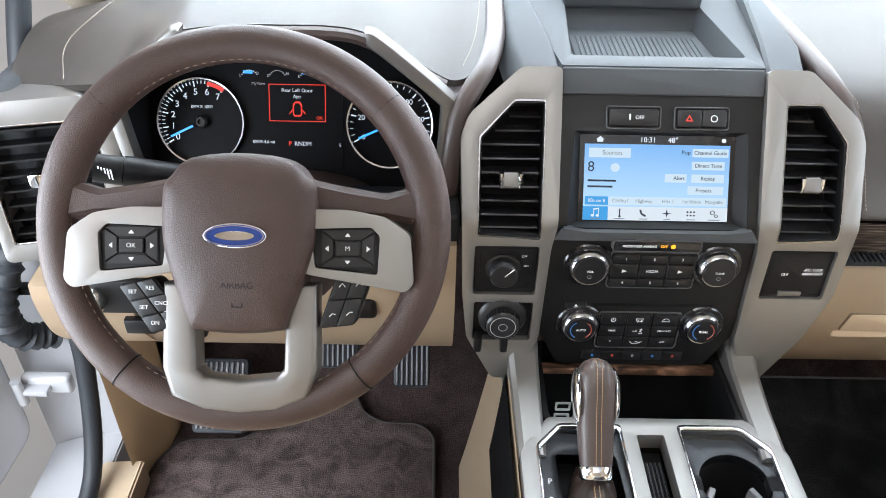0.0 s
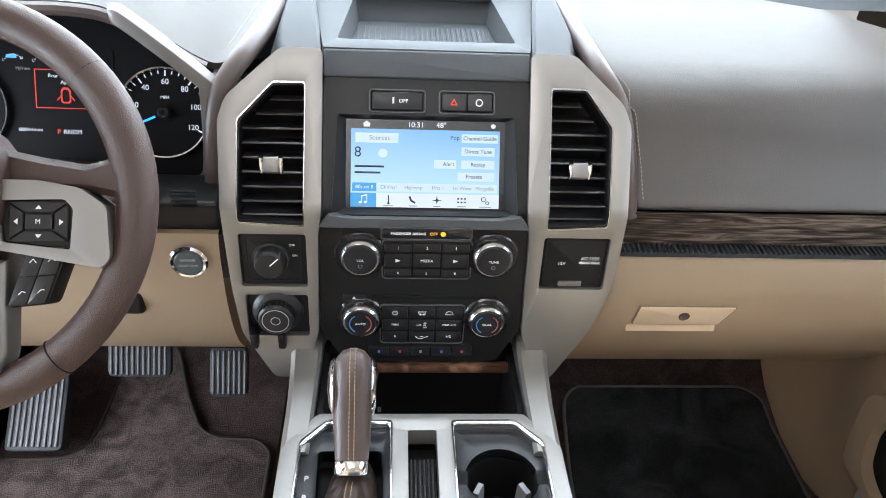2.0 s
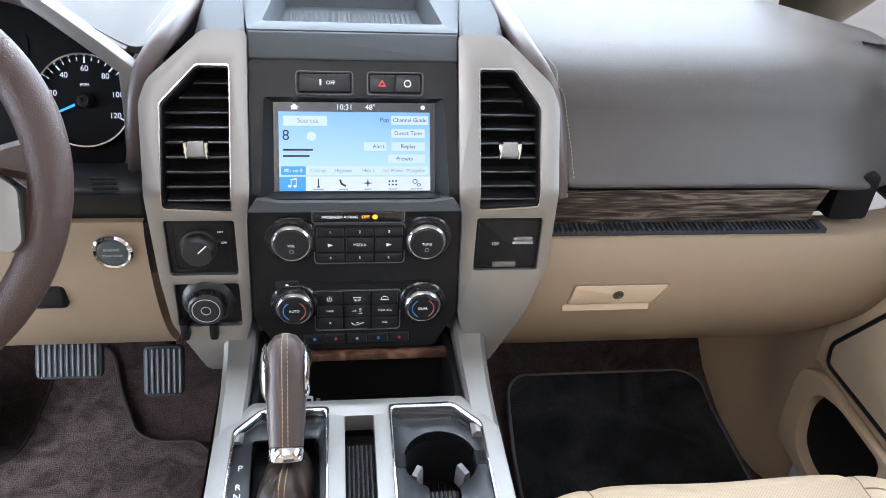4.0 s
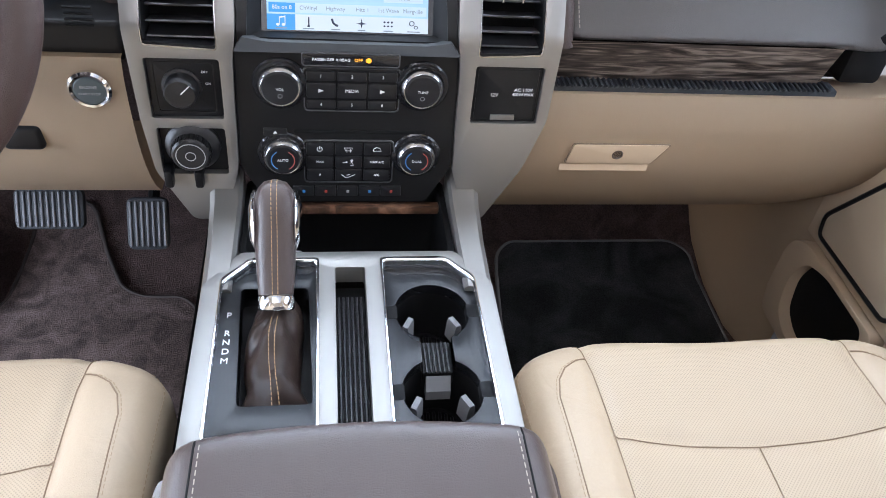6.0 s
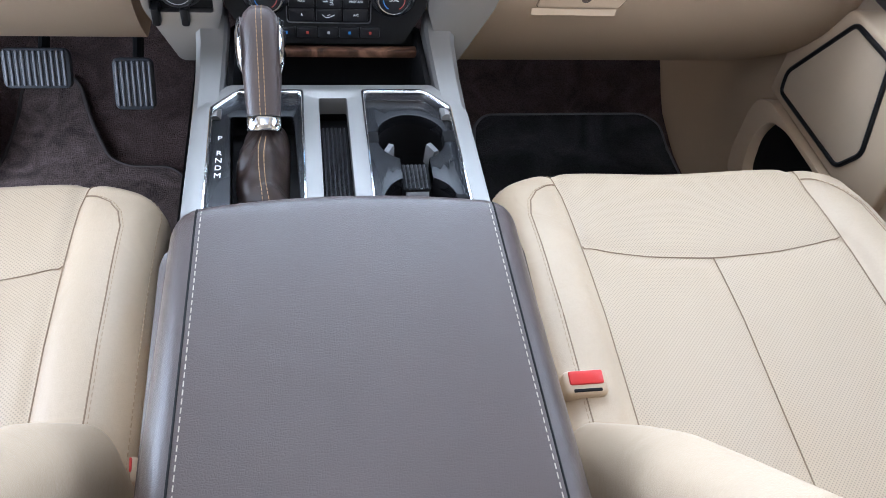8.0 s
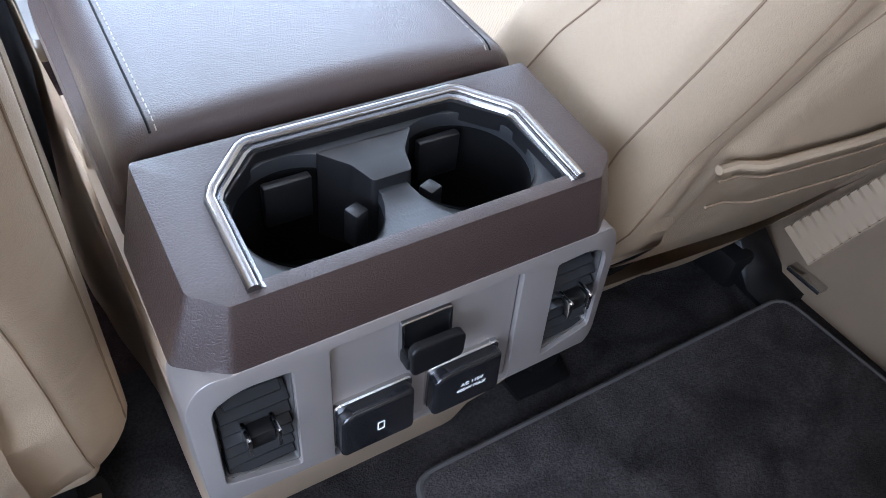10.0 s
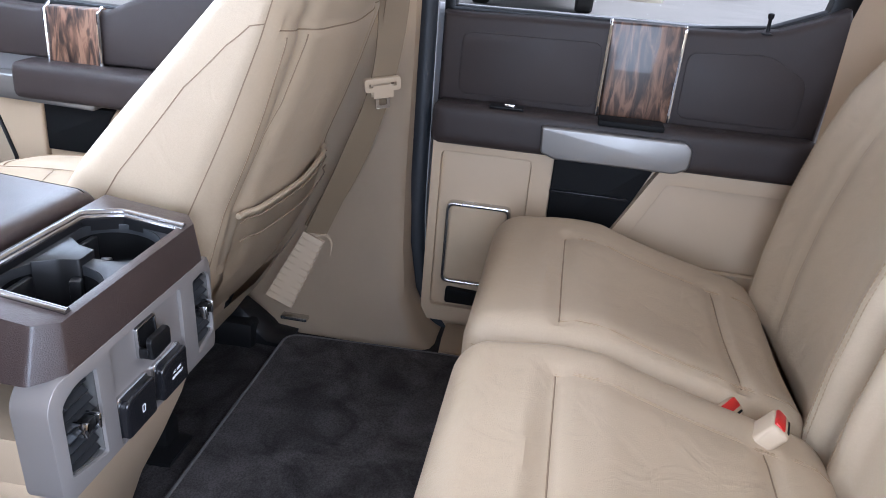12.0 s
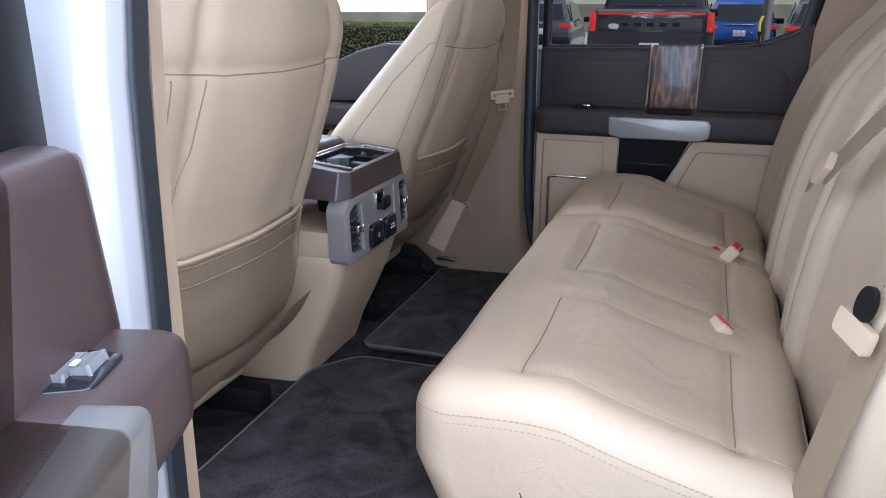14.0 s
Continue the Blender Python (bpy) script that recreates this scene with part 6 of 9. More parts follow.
for vv in (v_l, v_r):
    part("vent_back", plate(B(), vv, (), -0.028, -0.024, 0, 1, on_rear), M_SOOT, rpan)
    part("vent_frame", plate(B(), inset(vv, -0.0005), [inset(vv, 0.0022)], -0.012, 0.004, 0.0015, 2, on_rear), M_PEWTER, rpan)
    cx = math.copysign(0.1245, vv[0][0])
    for i in range(8):
        yy = -0.032 + 0.0117 * i
        hw = 0.0235 if yy < 0.035 else 0.019
        bm = B()
        box(bm, on_rear((cx, yy, -0.006)), (2 * hw - 0.001, 0.015, 0.0032), 0.0008, 1, Matrix.Rotation(radians(38), 4, "X"))
        part("vent_slat", bm, M_BLADE, rpan)
    tb = part("vent_tab", box(B(), on_rear((cx, 0.008, 0.004)), (0.016, 0.012, 0.013), 0.002, 2), M_CHARCOAL, rpan)
    for dx in (-0.0095, 0.0095):
        part("tab_fin", box(B(), on_rear((cx + dx, 0.008, 0.006)), (0.0032, 0.016, 0.017), 0.0012, 2), M_CHROME, tb, "chrome fin")


def flap(x0, y0, x1, y1, name, mat=None):
    bm = plate(B(), rect(x0 - 0.0015, y0 - 0.0015, x1 + 0.0015, y1 + 0.0015, 0.006), (), 0.0, 0.006, 0.001, 1, on_rear)
    part("flap_rim", bm, M_SATIN, mid)
    bm = plate(B(), rounded([(x0, y0), (x1, y0), (x1, y1 - 0.006), (x1 - 0.008, y1), (x0 + 0.002, y1)], 0.005), (), 0.003, 0.016, 0.003, 3, on_rear)
    return part(name, bm, mat or M_GLOSS, mid, "gloss black outlet cover")


# behind, x runs the other way: the usb cover is on the driver's side
fu = flap(0.017, -0.046, 0.074, 0.001, "usb_cover")
fa = flap(-0.056, -0.046, 0.002, -0.001, "outlet_cover")
part("charger_base", plate(B(), rect(-0.013, 0.022, 0.026, 0.059, 0.003), [rect(-0.0105, 0.0245, 0.0235, 0.0565, 0.002)], 0.0, 0.008, 0.001, 2, on_rear), M_SATIN, mid)
part("charger_socket", plate(B(), rect(-0.011, 0.024, 0.024, 0.057, 0.002), (), 0.0, 0.006, 0, 1, on_rear), M_SOOT, mid)
part("charger_hinge", box(B(), on_rear((0.024, 0.030, 0.012)), (0.006, 0.012, 0.012), 0.002, 2), M_BLACK, mid)
part("charger_cover", plate(B(), rounded([(-0.014, 0.024), (0.025, 0.022), (0.026, 0.044), (0.022, 0.048), (-0.012, 0.047), (-0.016, 0.042)], 0.004), (), 0.016, 0.022, 0.002, 3, on_rear), M_BLACK, mid, "black rubber socket flap")


def rear_pose(x, y, d):
    return frame_at(on_rear((x, y, d)), (1, 0, 0), (0, 0, 1))


lettering("cover_text", "AC 110V", 0.0050, rear_pose(-0.029, -0.020, 0.0163), M_PRINT, fa)
lettering("cover_text", "400W MAX", 0.0050, rear_pose(-0.029, -0.0265, 0.0163), M_PRINT, fa)
part("cover_symbol", plate(B(), rect(-0.0028, -0.0045, 0.0028, 0.0045, 0.001), [rect(-0.002, -0.0037, 0.002, 0.0037, 0.0008)], 0, 0.0005, 0, 1, rear_pose(0.045, -0.024, 0.0161)), M_PRINT, fu)

# ---- gear shifter ----
sh = thing("gear_shifter", (-0.080, -0.245, CZ - 0.01), "leather gear shifter with chrome cheeks and orange stitching", "gear shifter")
# leather boot: a sack that narrows above its base and gathers up to the collar
def boot_at(y, v):
    """A point of the boot at y, v from -1 to 1 across it."""
    w = float(np.interp(y, (-0.326, -0.314, -0.296, -0.275, -0.245, -0.212, -0.190, -0.174), (0.0365, 0.034, 0.0265, 0.0285, 0.0295, 0.0275, 0.023, 0.016)))
    H = float(np.interp(y, (-0.326, -0.312, -0.292, -0.262, -0.235, -0.21, -0.19, -0.172), (0.006, 0.019, 0.027, 0.035, 0.040, 0.040, 0.030, 0.008)))
    xc = -0.0785 + 0.003 * math.sin((y + 0.22) * 40)
    x = xc + v * w
    dome = (1 - abs(v) ** 2.6) ** 0.55 if abs(v) < 1 else 0.0
    ang, far = math.atan2(x - xc, -(y + 0.205)), math.hypot(x - xc, y + 0.205)
    grow = min(1.0, far / 0.05)
    fold = 0.0030 * math.sin(7.5 * ang + 0.8) * grow + 0.0017 * math.sin(17 * ang + 70 * far) * grow
    fold -= 0.0032 * gauss(y + 0.287 + 0.25 * abs(x - xc), 0.006) * (1 - 0.5 * abs(v))
    fold += 0.0022 * math.sin(150 * y + 60 * x) * grow
    return Vector((x, y, CZ - 0.024 + H * dome + fold * dome ** 0.5))


def gauss(d, w):
    return math.exp(-(d / w) ** 2)


bm = B()
sheet(bm, [[boot_at(-0.326 + 0.154 * i / 60, -1 + 2 * k / 44) for k in range(45)] for i in range(61)], 0.0018)
bootm = material("glossy_brown_boot_leather", (0.055, 0.036, 0.029), 0.30, grain="leather", bump=0.25, fine=480, coat=0.2)
boot = part("boot", bm, bootm, sh, "gathered brown leather boot", sharp=80)
bm = B()
plate(bm, rounded([(-0.113, -0.326), (-0.119, -0.169), (-0.045, -0.169), (-0.039, -0.326)], 0.006), (), CZ - 0.034, CZ - 0.030)
part("boot_tray", bm, M_SOOT, sh)
SA = Vector((-0.078, -0.217, CZ + 0.014))
SD = Vector((0.0, 0.73, 0.685)).normalized()
SX = Vector((1, 0, 0))
SY = SD.cross(SX).normalized()
bm = B()
rings = []
for h, k in ((0, 0.95), (0.002, 1.02), (0.013, 1.02), (0.0155, 0.95)):
    rings.append([SA + SD * h + SX * (0.0185 * k * math.cos(a)) + SY * (0.0150 * k * math.sin(a)) for a in [2 * math.pi * i / 28 for i in range(28)]])
loft(bm, rings)
part("collar", bm, M_CHROME, sh, "chrome collar")
bm = B()
rings = []
prof = [(0.016, 0.0180, 0.015, 0), (0.035, 0.0195, 0.0175, 0), (0.058, 0.0208, 0.020, 0.001), (0.080, 0.0218, 0.023, 0.002), (0.100, 0.0218, 0.026, 0.004), (0.115, 0.0208, 0.027, 0.005), (0.125, 0.0178, 0.024, 0.006), (0.132, 0.012, 0.017, 0.006), (0.135, 0.004, 0.006, 0.006)]
for h, a_, b_, off in prof:
    rings.append([SA + SD * h + SX * (a_ * math.copysign(abs(math.cos(t)) ** 0.75, math.cos(t))) + SY * (b_ * math.copysign(abs(math.sin(t)) ** 0.75, math.sin(t)) - off) for t in [2 * math.pi * i / 32 for i in range(32)]])
loft(bm, rings)
hd = part("handle", bm, M_BROWN, sh, "brown leather handle")
for dx in (-0.0028, 0.0028):
    line = [SA + SD * h + SX * dx - SY * (b_ + off + 0.0004) for h, a_, b_, off in prof[:-1]]
    line += [SA + SD * 0.1355 + SX * dx + SY * -0.006]
    part("handle_stitching", dashes(B(), smooth_path(line, 6), 0.0034, 0.0014, 0.00048), M_ORANGE, hd, "orange stitching")
    part("boot_stitching", dashes(B(), [boot_at(y, (dx + 0.0005) / 0.028) + Vector((0, 0, 0.0007)) for y in [-0.228 - 0.004 * q for q in range(24)]], 0.0034, 0.0014, 0.0005), M_ORANGE, boot, "orange stitching")
for sgn in (-1, 1):
    bm = B()
    rings = []
    for h, w, dep in ((0.062, 0.004, 0.000), (0.072, 0.015, 0.005), (0.088, 0.021, 0.007), (0.106, 0.021, 0.007), (0.121, 0.013, 0.004), (0.125, 0.004, 0.000)):
        c = SA + SD * h + SX * (sgn * 0.0208) + SY * -0.004
        rings.append([c + SY * (w * math.cos(t)) + SX * (sgn * (dep * max(0, math.sin(t)) - 0.004 * max(0, -math.sin(t)))) for t in [2 * math.pi * i / 16 for i in range(16)]])
    loft(bm, rings)
    part("cheek", bm, M_CHROME, sh, "chrome cheek plate")

# ---- pedals ----
def pedal(name, cx, y, z, w, h, label):
    t = thing(name, (cx, y + 0.1, z), label, "pedal", "pedals")
    Q = frame_at((cx, y, z), (1, 0, 0), (0, 0.55, 0.84))
    bm = plate(B(), rect(-w / 2, -h / 2, w / 2, h / 2, 0.012), (), -0.012, 0.0, 0.003, 2, Q)
    p = part("pad", bm, M_RUBBER, t)
    for i in range(int(w / 0.0085)):
        bm = B()
        box(bm, Q @ Vector((-w / 2 + 0.006 + 0.0085 * i, 0, 0.001)), (0.0038, h * 0.86, 0.004), 0.001, 1, Q.to_3x3().to_4x4())
        part("rib", bm, material_rib, t)
    bm = B()
    tube(bm, [Q @ Vector((0, 0, -0.012)), Q @ Vector((0, 0.03, -0.05)), Q @ Vector((0, 0.12, -0.09))], 0.009, 8)
    part("arm", bm, M_SOOT, t)


material_rib = material("grey_worn_rubber", (0.17, 0.172, 0.185), 0.55, vary=0.2)
pedal("brake_pedal", -0.442, 0.185, 0.398, 0.100, 0.062, "ribbed rubber brake pedal hung under the dashboard")
pedal("accelerator_pedal", -0.302, 0.18, 0.372, 0.062, 0.082, "ribbed rubber accelerator pedal hung under the dashboard")
fr = thing("foot_rest", (-0.66, 0.24, 0.12), "black ribbed foot rest on the floor", "foot rest")
Q = frame_at((-0.668, 0.245, 0.215), (1, 0, 0), (0, 0.75, 0.66))
part("plate", plate(B(), rect(-0.05, -0.07, 0.05, 0.07, 0.012), (), -0.03, 0.0, 0.004, 2, Q), M_RUBBER, fr)
for i in range(9):
    bm = B()
    box(bm, Q @ Vector((-0.04 + 0.01 * i, 0, 0.001)), (0.005, 0.125, 0.005), 0.001, 1, Q.to_3x3().to_4x4())
    part("rib", bm, material_rib, fr)

# ---- seats ----
def line_of(S, pts, lift=0.0006):
    """A line on a soft shape through points of its skin, densely stepped."""
    out = []
    for (a, b) in zip(pts, pts[1:]):
        for i in range(14):
            t = i / 14
            out.append(S(*[a[k] + (b[k] - a[k]) * t for k in range(3)]))
    out.append(S(*pts[-1]))
    return out


def seam(name, S, lines, parent, mat, r=0.0011, stitch=None, off=(0, 0, 0)):
    ob = None
    for pts in lines:
        L = [p + Vector((0, 0, 0.0006)) for p in line_of(S, pts)]
        ob = part(name, tube(B(), L, r, 5), mat, parent)
        if stitch:
            part("stitching", dashes(B(), [p + Vector(off) for p in L], 0.0045, 0.0025, 0.0006), stitch, parent)
    return ob


M_SEAM = material("shadowed_tan_seam", (0.235, 0.165, 0.105), 0.85)


def front_seat(cx, label, dy=lambda z: 0.0):
    seat = thing("car_seat", (cx, -0.46, 0.2), label, "car seat", "front seats")

    def cush_F(p):
        x, y, z = p
        q = Vector(p)
        if z > 0:
            e = max(0.0, min(1.0, z / 0.06))
            ax = abs(x)
            fade = 1.0 - 0.9 * min(1.0, max(0.0, (y - 0.06) / 0.16)) ** 1.5
            q.z += e * (0.020 * fade * gauss(ax - 0.205, 0.05) - 0.010 * gauss(ax, 0.12))
            q.z -= e * 0.012 * max(0.0, (ax - 0.17) / 0.08) ** 2 * (1 - fade)
            q.z -= e * 0.005 * (gauss(ax - 0.165, 0.010) if y > -0.26 else 0)
            yc = 0.090 + 0.012 * (x / 0.165) ** 2
            if ax < 0.165:
                q.z -= e * 0.004 * gauss(y - yc, 0.012)
                if y < yc:
                    q.z -= e * 0.003 * gauss(x, 0.012)
            q.z -= e * 0.004 * max(0.0, (y - 0.14) / 0.11) ** 2
            q.z -= e * 0.02 * max(0.0, (-y) / 0.25)
        if y > 0.15:
            q.y -= 0.035 * (abs(x) / 0.25) ** 4 * ((y - 0.15) / 0.1)
        return Vector((cx + q.x, -0.442 + q.y, 0.440 + q.z))
    S = softbox((0.254, 0.256, 0.084), 0.034, cush_F, (80, 80, 16))

    def which(u, v, w):
        return 1 if (w > 0 and abs(u * 0.254) < 0.162 and v < 0.90) else 0
    part("cushion", soft_mesh(B(), S, which), [M_TAN_LEATHER, M_TAN_PERF], seat, "perforated tan leather cushion")
    k = 0.165 / 0.254
    c0 = 0.090 / 0.256
    seam("cushion_seam", S, [[(s * k, -0.9, 1), (s * k, 0.0, 1), (s * k, 0.75, 1), (s * (k + 0.02), 0.97, 1), (s * (k + 0.03), 1, 0.5)] for s in (-1, 1)] + [[(-k, c0 + 0.045, 1), (-k * 0.5, c0 + 0.01, 1), (0, c0, 1), (k * 0.5, c0 + 0.01, 1), (k, c0 + 0.045, 1)], [(0, c0, 1), (0, -0.9, 1)]], seat, M_SEAM, 0.0008)
    for s in (-1, 1):
        L = line_of(S, [(s * 0.855, -0.85, 1), (s * 0.865, 0.2, 1), (s * 0.86, 0.58, 1), (s * 0.835, 0.71, 1), (s * 0.79, 0.79, 1), (s * 0.73, 0.83, 1), (s * 0.675, 0.845, 1)])
        part("bolster_stitching", dashes(B(), [p + Vector((0, 0, 0.0005)) for p in L], 0.0042, 0.0028, 0.0005), M_TAN_THREAD, seat, "tan stitching")
        part("bolster_seam", tube(B(), [p + Vector((-s * 0.0035, 0, 0.0003)) for p in L], 0.0009, 5), M_SEAM, seat)
        L = line_of(S, [(s, -0.9, 0.86), (s, 0.3, 0.86), (s * 0.995, 0.80, 0.86), (s * 0.97, 0.93, 0.86), (s * 0.90, 0.99, 0.86)])
        part("bolster_stitching", dashes(B(), [p + Vector((s * 0.0006, 0, 0.0003)) for p in L], 0.0042, 0.0028, 0.0005), M_TAN_THREAD, seat, "tan stitching")
    bm = B()
    box(bm, (cx, -0.46, 0.31), (0.44, 0.42, 0.10), 0.02, 3)
    part("seat_base", bm, M_TAN_PLASTIC, seat, "tan plastic seat base")
    for sx in (-1, 1):
        bm = B()
        box(bm, (cx + sx * 0.17, -0.48, 0.235), (0.045, 0.52, 0.06), 0.01, 2)
        part("seat_rail", bm, M_SOOT, seat)
        bm = B()
        rings = []
        for y, h, w in ((-0.62, 0.075, 0.026), (-0.70, 0.070, 0.030), (-0.735, 0.040, 0.036), (-0.762, 0.012, 0.040), (-0.805, 0.008, 0.040)) if sx * cx > 0 else ((-0.70, 0.03, 0.03), (-0.735, 0.014, 0.036), (-0.76, 0.010, 0.040), (-0.80, 0.009, 0.040), (-0.812, 0.007, 0.038)):
            rings.append([Vector((cx + (sx * 0.205 if sx * cx > 0 else sx * 0.185) + w * a, y + (0.0 if sx * cx > 0 else 0.052), 0.215 + h * b)) for a, b in ((-1, 0), (-1, 0.75), (-0.8, 1), (0.8, 1), (1, 0.75), (1, 0))])
        loft(bm, rings)
        part("rail_cover", bm, M_BLACK, seat, "black rail cover")

    def back_F(p):
        x, y, z = p
        t = (z + 0.35) / 0.70
        zz = 0.39 + 0.61 * t
        wid = 1.07 - 0.03 * t ** 2
        if t > 0.86:
            wid *= math.sqrt(max(0.05, 1 - 0.34 * ((t - 0.86) / 0.14) ** 2.4))
        rear = float(np.interp(zz, (0.39, 0.43, 0.47, 0.51, 0.55, 0.645, 0.72, 0.79, 0.88, 0.93, 0.98, 1.0), (-0.725, -0.765, -0.797, -0.820, -0.840, -0.866, -0.898, -0.925, -0.956, -0.969, -0.974, -0.974)))
        s = y / 0.10
        ax = abs(x) / 0.25
        side = float(np.interp(zz, (0.41, 0.55, 0.65, 0.70, 0.75, 0.80, 0.86, 0.92, 0.96, 0.985, 1.0), (-0.525, -0.572, -0.632, -0.665, -0.708, -0.752, -0.806, -0.860, -0.893, -0.915, -0.93)))
        mid = -0.60 - 0.62 * (zz - 0.41)
        e = min(1.0, max(0.0, (ax - 0.45) / 0.45))
        e = e * e * (3 - 2 * e)
        front = mid + (side - mid) * e
        yy = rear + max(0.03, front - rear) * (s + 1) / 2
        if s < 0:
            yy += 0.026 * ax ** 6 * (-s) + 0.011 * gauss(ax - 0.68, 0.07) * (1 if t > 0.25 else 0) * (-s) - 0.014 * gauss(ax, 0.45) * (-s)
            if ax < 0.9:
                yy += 0.005 * gauss(zz - 0.885 - 0.012 * ax, 0.011)
            if zz < 0.88:
                yy += 0.002 * gauss(ax - 0.80, 0.03) * min(1.0, (0.88 - zz) / 0.05)
        return Vector((cx + math.copysign(0.016, cx) * 0.6 + x * wid, yy + dy(zz), zz))
    S = softbox((0.25, 0.10, 0.35), 0.042, back_F, (56, 14, 72))
    part("backrest", soft_mesh(B(), S), M_TAN_LEATHER, seat, "tan leather backrest")
    w_top = (0.882 - 0.39) / 0.305 - 1
    seam("backrest_seam", S, [[(-0.93, -1, w_top + 0.03), (-0.5, -1, w_top), (0, -1, w_top - 0.01), (0.5, -1, w_top), (0.93, -1, w_top + 0.03)]] + [[(s * 0.86, -1, w_top), (s * 0.83, -1, 0.0), (s * 0.86, -1, -0.85)] for s in (-1, 1)], seat, M_SEAM)
    seam("panel_seam", S, [[(s * 0.62, -1, w_top - 0.01), (s * 0.64, -1, 0.30), (s * 0.68, -1, 0.16), (s * 0.70, -1, -0.20)] for s in (-1, 1)], seat, M_SEAM, 0.0011)
    seam("side_seam", S, [[(s, -0.80, -0.85), (s, -0.82, 0.2), (s, -0.80, 0.80)] for s in (-1, 1)], seat, M_SEAM, 0.0010, M_TAN_THREAD, (0, 0.005, 0.0006))
    seam("bolster_line", S, [[(s, 0.42, -0.75), (s, 0.36, 0.0), (s, 0.25, 0.40), (s, 0.0, 0.58), (s, -0.40, 0.66), (s, -0.80, 0.67)] for s in (-1, 1)], seat, M_SEAM, 0.0009)
    # map pocket: a second skin over the lower back with a rolled top
    bm = B()
    rows_ = []
    for i in range(13):
        w = -0.88 + 0.66 * i / 12
        rows_.append([S(u, -1, w + 0.012 * abs(u) ** 2) + Vector((0, -0.009 - 0.004 * (i / 12), 0)) for u in [-0.72 + 0.072 * j for j in range(21)]])
    sheet(bm, rows_, 0.006)
    pk = part("map_pocket", bm, M_TAN_LEATHER, seat, "tan leather map pocket")
    bm = B()
    top = rows_[-1]
    tube(bm, [p + Vector((0, 0.001, 0.001)) for p in top], 0.0042, 8)
    part("pocket_piping", bm, M_TAN_LEATHER, pk)
    bm = B()
    tube(bm, [p + Vector((0, -0.003, -0.0075)) for p in top], 0.0012, 5)
    tube(bm, [p + Vector((0, -0.0005, -0.036)) for p in top], 0.0014, 5)
    part("pocket_seam", bm, M_SEAM, pk)
    # sagging cloth under the back
    bm = B()
    rows_ = []
    for i in range(6):
        t = i / 5
        rows_.append([Vector((cx + u * 0.215, dy(0.43) - 0.812 + 0.10 * t - 0.02 * math.sin(2.5 * t), 0.440 - 0.10 * t + 0.012 * math.sin(9 * u + 2 * t) * t + 0.02 * abs(u))) for u in [-1 + 0.1 * j for j in range(21)]])
    sheet(bm, rows_, 0.005)
    part("back_skirt", bm, M_TAN_LEATHER, seat, "loose tan cloth skirt")

    def head_F(p):
        return Vector((cx + p.x * (1 - 0.15 * (p.z / 0.10) ** 2 * (1 if p.z < 0 else 0)), dy(1.0) - 0.985 + p.y - 0.15 * p.z, 1.125 + p.z))
    S = softbox((0.135, 0.055, 0.105), 0.045, head_F, (24, 14, 20))
    part("head_restraint", soft_mesh(B(), S), M_TAN_LEATHER, seat, "tan leather head restraint")
    for sx in (-1, 1):
        bm = B()
        tube(bm, [(cx + sx * 0.07, dy(1.0) - 0.945, 0.96), (cx + sx * 0.07, dy(1.0) - 0.98, 1.08)], 0.007, 10)
        part("head_post", bm, M_CHROME, seat)
    return seat


front_seat(-0.447, "tan perforated leather driver's seat behind the steering wheel", lambda z: 0.04 + 0.05 * (z - 0.66) - 0.3 * max(0.0, 0.56 - z))
front_seat(0.437, "tan perforated leather passenger seat beside the console")

# ---- rear bench ----
bench = thing("rear_bench", (0, -1.45, 0.25), "tan leather split rear bench", "car seat")


